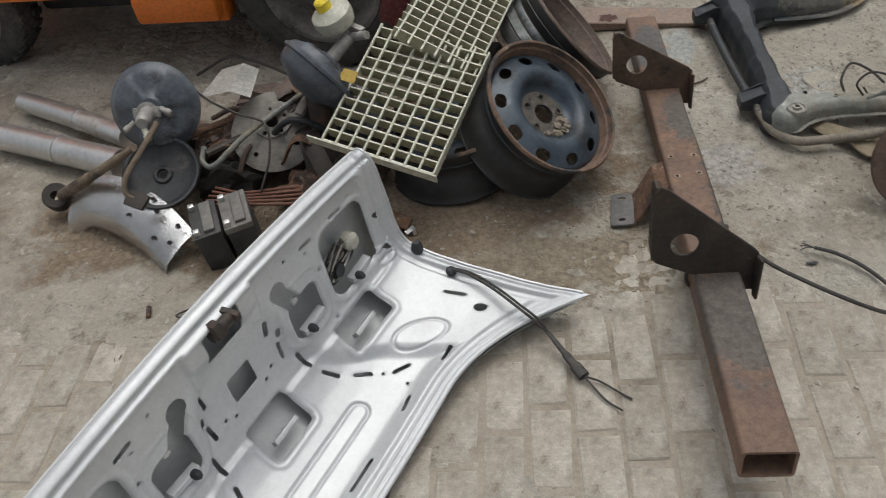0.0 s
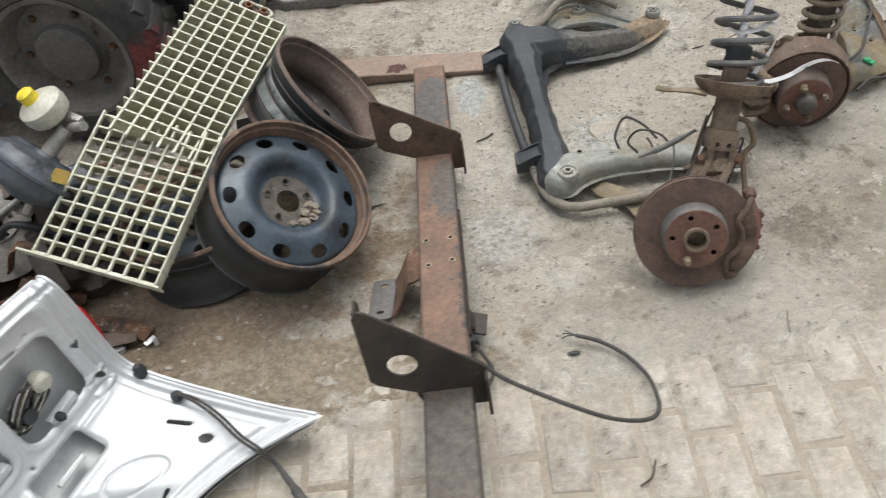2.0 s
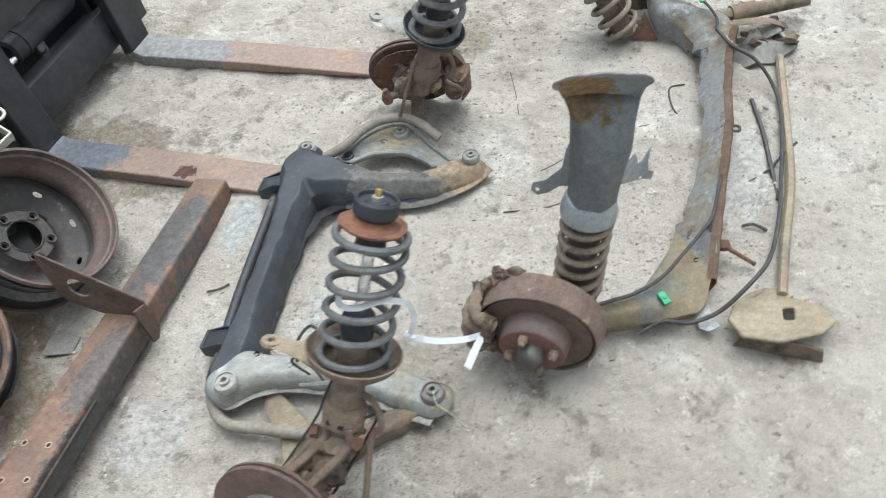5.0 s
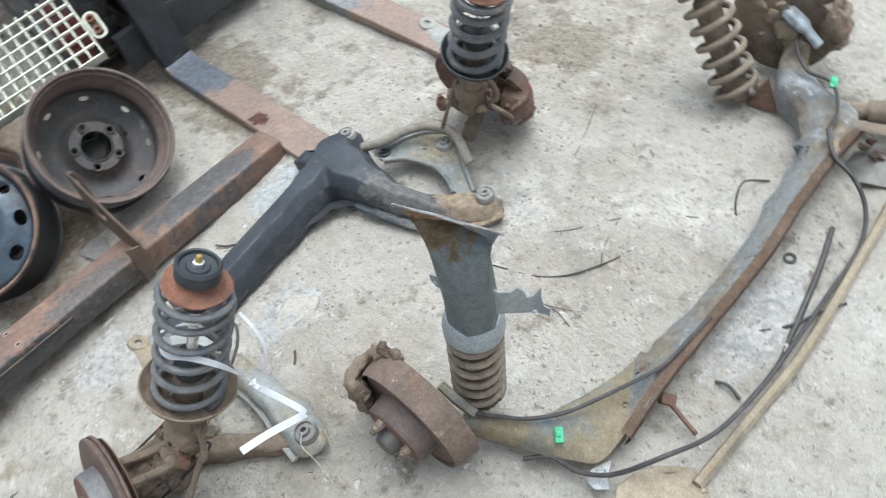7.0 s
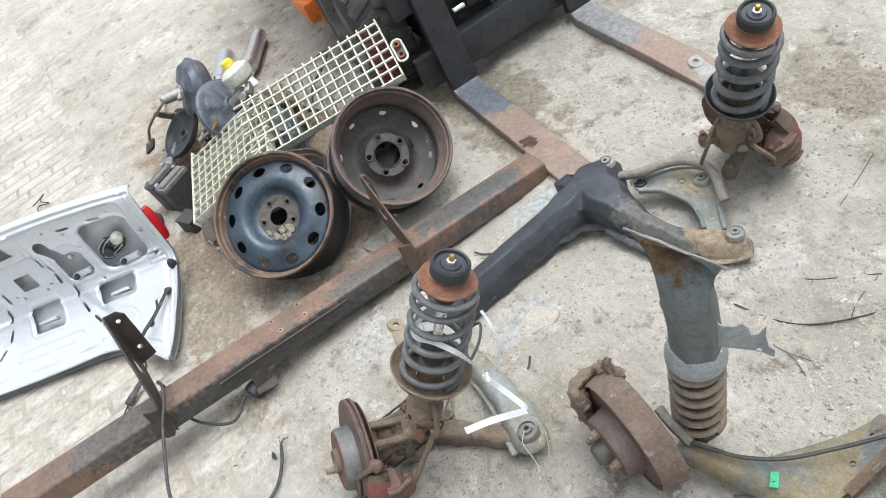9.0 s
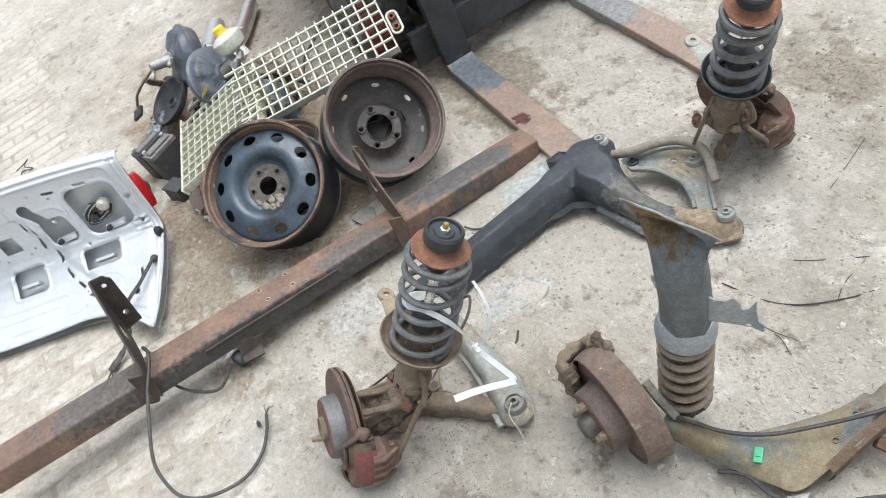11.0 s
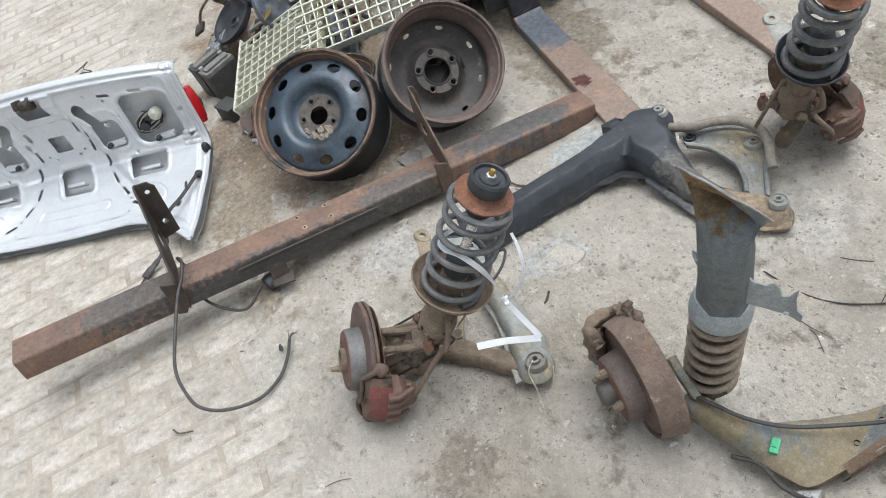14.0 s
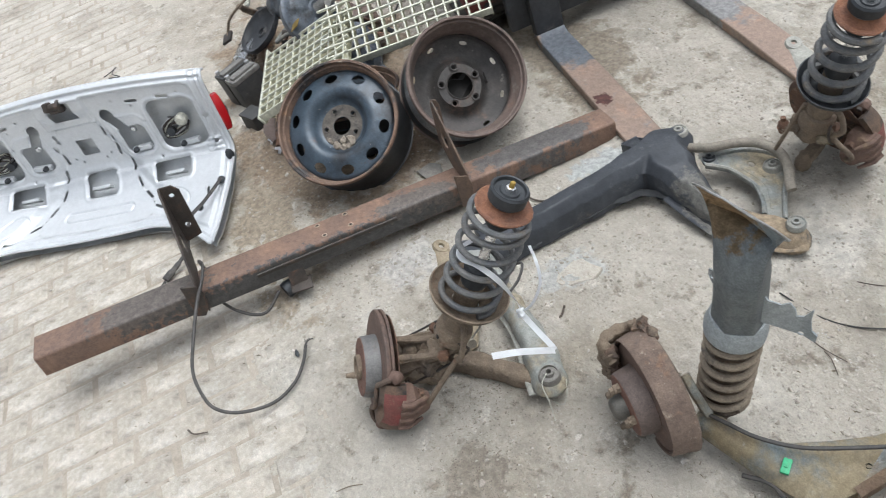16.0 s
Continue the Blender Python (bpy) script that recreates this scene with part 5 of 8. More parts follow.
    part("lower_arm", pressed(bmesh.new(), [[(0.835, 1.365, 0.050, 0.026), (0.90, 1.42, 0.052, 0.024), (0.98, 1.485, 0.050, 0.021), (1.04, 1.525, 0.052, 0.020)], [(0.835, 1.365, 0.050, 0.024), (0.86, 1.31, 0.05, 0.024)]], 0.008, 0.010, 0.005, 0.0014, 0.014, 1.2), M_STRUT, s, "dirty brown pressed lower arm", world=True)
    part("hose_sleeve", tube(bmesh.new(), curve([(0.795, 1.495, 0.125), (0.84, 1.485, 0.150), (0.885, 1.472, 0.185), (0.92, 1.462, 0.215)], 5), [0.0045] * 4 + [0.0075] * 8 + [0.0045] * 4, 8), M_SUBGREY, s, world=True)
    part("sensor_wire", tube(bmesh.new(), curve([(0.872, 1.476, 0.18), (0.875, 1.465, 0.13), (0.862, 1.44, 0.09), (0.85, 1.42, 0.06)], 5), 0.0025, 6), M_ARM, s, world=True)
    part("sensor_wire", tube(bmesh.new(), curve([(0.80, 1.53, 0.11), (0.775, 1.53, 0.15), (0.80, 1.52, 0.19), (0.845, 1.50, 0.185), (0.87, 1.48, 0.16)], 5), 0.003, 6), M_CABLE, s, world=True)
    hose = curve([(0.76, 1.56, 0.105), (0.755, 1.585, 0.13), (0.785, 1.62, 0.155), (0.825, 1.59, 0.15), (0.85, 1.54, 0.14)], 6)
    part("brake_hose", tube(bmesh.new(), hose, 0.0035, 8), M_CABLE, s, world=True)
    return s


M_SUBEDGE = surf("subframe_edge", (0.020, 0.021, 0.023), (0.040, 0.041, 0.042), 30, 0.9, 0, [((0.16, 0.14, 0.115), 14, 0.60, 0.74, 0.95, 0)], 0.4, 90)
M_SUBBAR = surf("bar_dust", (0.20, 0.175, 0.14), (0.27, 0.24, 0.195), 18, 0.8, 0.05, [((0.1, 0.085, 0.07), 10, 0.56, 0.75, 0.8, 0)], 0.3, 120, stains=[((0.042, 0.044, 0.048), (-0.11, 0.0, 0.05), (0.07, 0.34, 0.2), 0.55)])
subframe()


def wishbone():
    """A pressed plate, curved on its inner side, with turned-up edges."""
    a = thing("control_arm", (0.78, 2.29, 0), "pale dusty pressed wishbone arm beside the far strut", "suspension arm", "suspension arms")
    outer = curve([(0.640, 2.205, 0), (0.664, 2.250, 0), (0.690, 2.305, 0), (0.735, 2.348, 0), (0.785, 2.360, 0), (0.832, 2.330, 0), (0.875, 2.290, 0), (0.945, 2.238, 0)], 6)
    inner = curve([(0.905, 2.210, 0), (0.870, 2.232, 0), (0.820, 2.251, 0), (0.784, 2.249, 0), (0.728, 2.236, 0), (0.680, 2.200, 0)], 6)
    hole = oval(0.743, 2.292, 0.011, 0.008, 16)
    def warp(c):
        return Vector((c.x, c.y, c.z - 0.10 * (c.x - 0.78)))
    plate = part("pressed_plate", sheet(bmesh.new(), [(q.x, q.y) for q in outer + inner], [hole, oval(0.80, 2.285, 0.005, 0.005, 10)], 0.006, Matrix.Translation((0, 0, 0.050)), 0.002, warp), M_SUBGREY, a, world=True)
    for line in (outer, inner):
        part("turned_edge", tube(bmesh.new(), [warp(q) + Vector((0, 0, 0.056)) for q in line], 0.0065, 8, 1.5), M_ARM, plate, world=True)
    ridge = curve([(0.70, 2.255, 0.058), (0.76, 2.272, 0.055), (0.83, 2.277, 0.048), (0.90, 2.240, 0.041)], 6)
    part("pressed_rib", tube(bmesh.new(), ridge, 0.009, 8, 0.6), M_SUBGREY, plate, world=True)
    bushing("ball_seat", (0.785, 2.325, 0.060), (0, 0, 1), 0.019, 0.014, a, M_ARM)
    bushing("bush", (0.662, 2.222, 0.066), (0, 0, 1), 0.014, 0.012, a, M_RUBBER)
    return a


wishbone()


# ---- front struts ----
M_FACE = surf("hat_face_rust", (0.165, 0.082, 0.058), (0.12, 0.068, 0.052), 20, 0.85, 0.05, [((0.08, 0.058, 0.048), 12, 0.55, 0.75, 0.8, 0), (DUST, 15, 0.62, 0.8, 0.9, 0)], 0.5, 110)
def strut(label, seat, top, disc_at, disc_n, disc_r, ear, spring_mat, turns, spring_r, seat_mat, hat_side, lean):
    seat, top = Vector(seat), Vector(top)
    ax = (top - seat).normalized()
    s = thing("suspension_strut", (disc_at[0], disc_at[1], 0), label, "strut", "front suspension struts")
    m = axes(seat, ax)
    L = (top - seat).length

    def p(name, b, mat, parent=s, lab=""):
        return part(name, b, mat, parent, lab, world=True)

    p("strut_tube", lathe(bmesh.new(), [(0, -0.185), (0.024, -0.185), (0.026, -0.13), (0.029, -0.12), (0.029, -0.02), (0.027, 0.0), (0.027, 0.075), (0.022, 0.08), (0, 0.08)], m, 24), M_STRUT)
    p("clamp_ring", lathe(bmesh.new(), [(0.029, -0.13), (0.039, -0.128), (0.041, -0.10), (0.037, -0.085), (0.029, -0.083)], m, 20), M_STRUT)
    p("damper_rod", lathe(bmesh.new(), [(0.010, 0.07), (0.010, L - 0.01), (0, L - 0.01)], m, 14), M_ALU, lab="bright steel rod")
    p("bump_stop", lathe(bmesh.new(), [(0.027, 0.055), (0.030, 0.07), (0.027, 0.08), (0.030, 0.092), (0.026, 0.102), (0.014, 0.108), (0, 0.108)], m, 18), M_RUBBER)
    b = lathe(bmesh.new(), [(0.03, -0.012), (0.05, -0.010), (0.068, 0.0), (0.080, 0.012), (0.086, 0.026), (0.083, 0.027), (0.077, 0.015), (0.066, 0.005), (0.03, 0.0)], m, 40)
    if spring_r < 0.057:
        bmesh.ops.scale(b, vec=(0.9, 0.9, 1), verts=b.verts, space=Matrix.Translation(-seat))
    dish = p("spring_seat", b, seat_mat)
    if ear:
        e = Vector(ear)
        d = e - seat
        b = tube(bmesh.new(), [seat + d * 0.42 - ax * 0.004, seat + d * 0.6, seat + d * 0.8, seat + d * 0.97], [0.034, 0.03, 0.022, 0.017], 12, 0.22, ax)
        lathe(b, [(0.018, -0.004), (0.020, 0.0), (0.018, 0.006), (0.007, 0.006), (0.006, 0.0)], axes(e, ax), 18)
        p("seat_ear", b, M_OIL if seat_mat != M_RUBBER else M_ARM, dish)
    p("coil_spring", coil(bmesh.new(), seat + ax * 0.012, seat + ax * (L - 0.055), spring_r, 0.0068 if spring_r > 0.057 else 0.0085, turns, 26), spring_mat)
    p("upper_plate", lathe(bmesh.new(), [(0.012, L - 0.034), (0.03, L - 0.036), (0.046, L - 0.041), (0.054, L - 0.041), (0.0565, L - 0.036), (0.054, L - 0.034), (0.044, L - 0.036), (0.034, L - 0.030), (0.030, L - 0.022), (0.012, L - 0.022)], m, 36, True, 0.035), M_CAP, lab="flaking rusty spring plate")
    p("boot", lathe(bmesh.new(), [(0.024, L - 0.05), (0.026, L - 0.075), (0.02, L - 0.085), (0.012, L - 0.087)], m, 18), M_RUBBER)
    mount = p("top_mount", lathe(bmesh.new(), [(0.025, L - 0.03), (0.032, L - 0.022), (0.037, L - 0.016), (0.0375, L + 0.006), (0.034, L + 0.0105), (0.031, L + 0.009), (0.029, L + 0.003), (0.020, L + 0.002), (0.018, L + 0.005), (0.010, L + 0.005), (0.0, L + 0.005)], m, 32), M_RUBBER, lab="ribbed black rubber mount")
    b = nut(bmesh.new(), axes(seat + ax * (L + 0.005), ax), 0.0095, 0.007)
    p("top_nut", b, M_GALV, mount)
    p("rod_end", lathe(bmesh.new(), [(0.0055, 0), (0.0055, 0.017), (0.004, 0.019), (0, 0.019)], axes(seat + ax * (L + 0.005), ax), 12), M_BRASS, mount)

    # brake disc, its hat and hub
    c, n = Vector(disc_at), Vector(disc_n).normalized()
    q = axes(c, n)
    R = disc_r
    disc = p("brake_disc", lathe(bmesh.new(), [(0.06, 0.008), (R - 0.002, 0.008), (R, 0.006), (R, 0.001), (R - 0.007, 0.0), (R - 0.007, -0.004), (R, -0.005), (R, -0.010), (R - 0.002, -0.012), (0.06, -0.012)], q, 64, True), M_DISC)
    p("disc_hat", lathe(bmesh.new(), [(0.074, 0.006), (0.073, 0.012), (0.070, 0.040), (0.067, 0.0435)], q, 48), M_HAT, disc, "greyish hat wall")
    b = sheet(bmesh.new(), oval(0, 0, 0.0675, 0.0675, 48), [oval(0.05 * math.cos(a), 0.05 * math.sin(a), 0.0062, 0.0062, 12) for a in (0.5 + 2 * math.pi * k / 5 for k in range(5))] + [oval(0, 0, 0.027, 0.027, 24)], 0.006, q @ Matrix.Translation((0, 0, 0.0385)), 0.001)
    p("disc_face", b, M_FACE, disc, "red-brown rusty hat face with bolt holes")
    p("hub", lathe(bmesh.new(), [(0.0272, 0.030), (0.029, 0.050), (0.027, 0.055), (0.0215, 0.055), (0.0205, 0.030), (0.0195, 0.022), (0, 0.022)], q, 32), M_STRUT, disc)
    a = 0.5 + 2 * math.pi * hat_side / 5
    b = lathe(bmesh.new(), [(0.0085, 0.042), (0.0085, 0.057), (0.007, 0.060), (0.006, 0.072), (0, 0.072)], q @ Matrix.Translation((0.05 * math.cos(a), 0.05 * math.sin(a), 0)), 12)
    p("wheel_bolt", b, M_STRUT, disc)
    # knuckle: webs from the hub up to the clamp
    foot = seat - ax * 0.13
    hub = c - n * 0.035
    side = n.cross(Vector((0, 0, 1))).normalized()
    b = bmesh.new()
    tube(b, curve([hub + side * 0.028, hub - n * 0.02 + side * 0.03 + Vector((0, 0, 0.03)), foot + side * 0.018 + Vector((0, 0, -0.01)), foot + side * 0.012 + ax * 0.03], 5), [0.027] * 6 + [0.021] * 5 + [0.016] * 5, 5, 0.75)
    tube(b, curve([hub - side * 0.028, hub - n * 0.02 - side * 0.032 + Vector((0, 0, 0.02)), foot - side * 0.02 + Vector((0, 0, -0.01)), foot - side * 0.014 + ax * 0.03], 5), [0.028] * 6 + [0.020] * 5 + [0.015] * 5, 5, 0.75)
    tube(b, curve([hub + Vector((0, 0, -0.03)), hub - n * 0.03 + Vector((0, 0, -0.05)), hub - n * 0.07 + Vector((0, 0, -0.055))], 5), 0.02, 10, 0.7)
    lathe(b, [(0, -0.06), (0.035, -0.06), (0.052, -0.045), (0.058, -0.02), (0.05, -0.014), (0, -0.014)], q, 24)
    for k, (f, a, o) in enumerate(((0.25, 0.0, 0.0), (0.5, 0.018, 0.008), (0.7, -0.016, 0.0), (0.4, -0.03, 0.012))):
        lump(b, hub.lerp(foot, f) + side * a - n * (0.012 + o), (0.032, 0.027, 0.031), 50 + k, 0.4, 3)
    knuckle = p("knuckle", b, M_STRUT, lab="dirt-caked cast knuckle")
    for u in (-0.024, 0.024):
        line = curve([foot + ax * 0.010 + side * u + n * 0.030, foot - ax * 0.035 + side * u * 1.05 + n * 0.030, hub + side * u * 1.3 + n * 0.002 + Vector((0, 0, 0.055))], 4)
        p("clamp_web", tube(bmesh.new(), line, 0.0085, 8, 0.8), M_STRUT, knuckle)
    # near-black bar painted in for the shade of the pinch slot
    p("clamp_slot", box(bmesh.new(), (0.034, 0.006, 0.010), Matrix.Translation(foot + ax * 0.018 + n * 0.036) @ axes((0, 0, 0), ax, side), 0.002), M_HOLE, knuckle)
    for k, (u, w) in enumerate(((0.03, 0.045), (-0.028, 0.05))):
        nb = nut(bmesh.new(), axes(foot + side * u * 1.25 + n * 0.02 - ax * w * 0.4, side * (1 if u > 0 else -1) + n * 0.4), 0.013, 0.014)
        p("pinch_bolt", nb, M_RUST, knuckle)
    # crusts of dried dirt
    rnd = random.Random(int(100 * disc_r * abs(lean) + 7 * turns))
    for k in range(24):
        at = hub.lerp(foot, rnd.random()) + side * rnd.uniform(-0.05, 0.05) - n * rnd.uniform(0.0, 0.035)
        q2 = rnd.uniform(0.006, 0.018)
        p("dirt_crust", lump(bmesh.new(), at, (q2, q2 * 0.8, q2 * 0.7), k + 30, 0.6), M_OIL if k % 3 == 0 else M_STRUT, knuckle)
    # ball joint, steering arm and a brake pipe
    ball = hub - n * 0.075 + Vector((0, 0, -0.055))
    bj = p("ball_joint", lathe(bmesh.new(), [(0, -0.022), (0.016, -0.02), (0.021, -0.008), (0.019, 0.008), (0.012, 0.02), (0.010, 0.032), (0, 0.033)], axes(ball, (0.1, 0, 1)), 18), M_STRUT, knuckle)
    if lean > 0:
        p("steering_arm", tube(bmesh.new(), curve([hub - n * 0.02 - side * 0.03 * lean, hub - n * 0.05 - side * 0.045 * lean + Vector((0, 0, 0.01)), hub - n * 0.06 - side * 0.07 * lean + Vector((0, 0, 0.015))], 5), [0.02] * 5 + [0.013] * 6, 10, 0.7), M_STRUT, knuckle)
        p("tie_rod_end", lathe(bmesh.new(), [(0, -0.02), (0.012, -0.018), (0.016, -0.004), (0.012, 0.012), (0.007, 0.016), (0.007, 0.026), (0, 0.026)], axes(hub - n * 0.062 - side * 0.073 * lean + Vector((0, 0, 0.015)), (0, 0, 1)), 14), M_RUST, knuckle)
    p("brake_pipe", tube(bmesh.new(), curve([foot + side * 0.04 * lean + ax * 0.02, foot + side * 0.055 * lean - n * 0.02, hub + side * 0.06 * lean - n * 0.04, hub + side * 0.075 * lean - n * 0.02 + Vector((0, 0, 0.02))], 6), 0.003, 6), M_PLATE, knuckle)
    p("dust_plate", sheet(bmesh.new(), [(R * 0.9 * math.cos(a), R * 0.9 * math.sin(a)) for a in (0.3 + 5.6 * k / 30 for k in range(31))], [], 0.002, q @ Matrix.Translation((0, 0, -0.024))), M_RUST, knuckle)
    # caliper over the disc's edge
    cs = side * lean
    r0 = c + cs * (R * 0.86) + Vector((0, 0, -0.01))
    radial = (r0 - c).normalized()
    tang = n.cross(radial).normalized()
    cm = Matrix((tang, n, radial)).transposed().to_4x4()
    cm.translation = r0
    cm = cm @ Matrix.Diagonal((0.84, 0.9, 0.84, 1))
    # cylinder housing behind the disc
    b, rows = bmesh.new(), []
    for y, w, z0, z1, rr in ((-0.020, 0.116, 0.004, 0.046, 0.012), (-0.026, 0.118, -0.032, 0.046, 0.016), (-0.055, 0.108, -0.034, 0.042, 0.022), (-0.066, 0.086, -0.032, 0.034, 0.026), (-0.090, 0.062, -0.030, 0.026, 0.024), (-0.100, 0.046, -0.022, 0.018, 0.016)):
        rows.append([b.verts.new(cm @ Vector((u + 0.002 * math.sin(u * 90 + y * 50), y, v))) for u, v in rounded(w, z1 - z0, min(rr, (z1 - z0) / 2 - 0.001), 4, 0, (z0 + z1) / 2)])
    for ra, rb in zip(rows, rows[1:]):
        for k in range(len(ra)):
            b.faces.new((ra[k], ra[(k + 1) % len(ra)], rb[(k + 1) % len(ra)], rb[k]))
    b.faces.new(rows[0])
    b.faces.new(rows[-1])
    cal = p("caliper", b, M_CAL, lab="rusty caliper with faded red paint under dust")
    for u in (-0.046, -0.015, 0.016, 0.046):
        p("rib", tube(bmesh.new(), [cm @ Vector((u, y, z)) for y, z in ((-0.018, 0.044), (-0.045, 0.044), (-0.062, 0.034), (-0.085, 0.020))], [0.006, 0.0065, 0.006, 0.004], 8), M_CAL, cal)
    for u in (-0.04, 0.04):
        nb = nut(bmesh.new(), cm @ Matrix.Translation((u, -0.07, 0.0)) @ pose(0, 0, 0, 90, 0, 0), 0.011, 0.012)
        p("slide_bolt", nb, M_RUST, cal)

    def polar(r, deg, h):
        a = radians(deg)
        return c + (radial * math.cos(a) + tang * math.sin(a)) * (r * R) + n * h

    # bridge over the edge with two fingers and a hollow between them, red along its back
    b, rows = bmesh.new(), []
    for k in range(19):
        deg = -40 + 72 * k / 18
        low = 0.015 * math.exp(-((deg + 4) / 9) ** 2)
        end = 1.0 - 0.5 * (abs(deg + 4) / 36) ** 4
        wob = 0.0015 * math.sin(k * 2.1)
        rows.append([b.verts.new(polar(r, deg, h)) for r, h in ((0.79, 0.010), (0.79, 0.010 + 0.012 * end - low * 0.6), (0.84, 0.012 + 0.013 * end - low), (0.93, 0.013 + 0.012 * end - low * 0.9 + wob), (1.04, 0.010 + 0.010 * end - low * 0.3), (1.13 + wob, -0.002), (1.15, -0.026), (1.03, -0.030), (1.03, 0.004), (0.94, 0.0095))])
    for ra, rb in zip(rows, rows[1:]):
        for k in range(len(ra)):
            b.faces.new((ra[k], ra[(k + 1) % len(ra)], rb[(k + 1) % len(ra)], rb[k]))
    b.faces.new(rows[0])
    b.faces.new(rows[-1])
    bridge = p("bridge", b, M_PLATE_RUST, cal, "dark caliper bridge, red along its back")
    bridge.data.materials.append(M_CALRED)
    for f in bridge.data.polygons:
        e = bridge.matrix_basis @ f.center + s.matrix_basis.translation - c
        f.material_index = int(e.dot(radial) > 0 and (e - n * e.dot(n)).length > 0.99 * R and -16 < math.degrees(math.atan2(e.dot(tang), e.dot(radial))) < 24)
    # carrier frame along the inner edge, with a lug at each end
    line = curve([polar(1.13, 41, -0.020), polar(1.08, 37, 0.012), polar(0.92, 31, 0.024), polar(0.74, 23, 0.027), polar(0.78, 8, 0.028), polar(0.78, -14, 0.028), polar(0.70, -33, 0.027), polar(0.84, -46, 0.024), polar(1.00, -48, 0.012), polar(1.05, -46, -0.015)], 4)
    p("pad_carrier", tube(bmesh.new(), line, 0.0068, 8, 0.75, n), M_PLATE_RUST, cal, "worn steel carrier frame")
    for r, deg, h in ((1.12, 40, -0.004), (1.02, -46, 0.004)):
        p("carrier_lug", lump(bmesh.new(), polar(r, deg, h), (0.016, 0.016, 0.015), int(deg) + 90, 0.3), M_CAL, cal)
    hose = curve([seat - ax * 0.06 + cs * 0.028, seat - ax * 0.075 + cs * 0.055, seat - ax * 0.12 + cs * 0.075, seat - ax * 0.155 + cs * 0.06, r0 - n * 0.10 + cs * 0.02 + Vector((0, 0, 0.03)), r0 - n * 0.09], 7)
    p("brake_hose", tube(bmesh.new(), hose, 0.0065, 10), M_STRUT, lab="dirty flexible brake hose")
    wire = curve([seat - ax * 0.03 - cs * 0.03, seat - ax * 0.09 - cs * 0.045, foot - cs * 0.05 + n * 0.02, hub - cs * 0.06, hub - cs * 0.05 + n * 0.01], 7)
    p("sensor_wire", tube(bmesh.new(), wire, 0.0025, 6), M_CABLE)
    link = [seat - ax * 0.055 + side * 0.035 * -lean - n * 0.02, seat - ax * 0.215 + side * 0.05 * -lean - n * 0.05]
    p("drop_link", tube(bmesh.new(), link, 0.005, 8), M_STRUT)
    return s


strut("rusty front strut with coil spring and red caliper standing upright", (0.981, 1.440, 0.329), (1.053, 1.576, 0.592), (0.852, 1.208, 0.134), (-0.12, -0.90, 0.42), 0.130, (0.832, 1.448, 0.356), M_SPRING, 6.1, 0.059, M_STRUT, 3, -1)
strut("rusty front strut with compressed spring standing beside the far fork", (0.912, 2.384, 0.332), (1.010, 2.384, 0.585), (0.80, 2.495, 0.142), (-0.15, 0.93, 0.28), 0.128, (0.773, 2.398, 0.380), M_SPRING, 5.0, 0.0565, M_RUBBER, 1, 1)


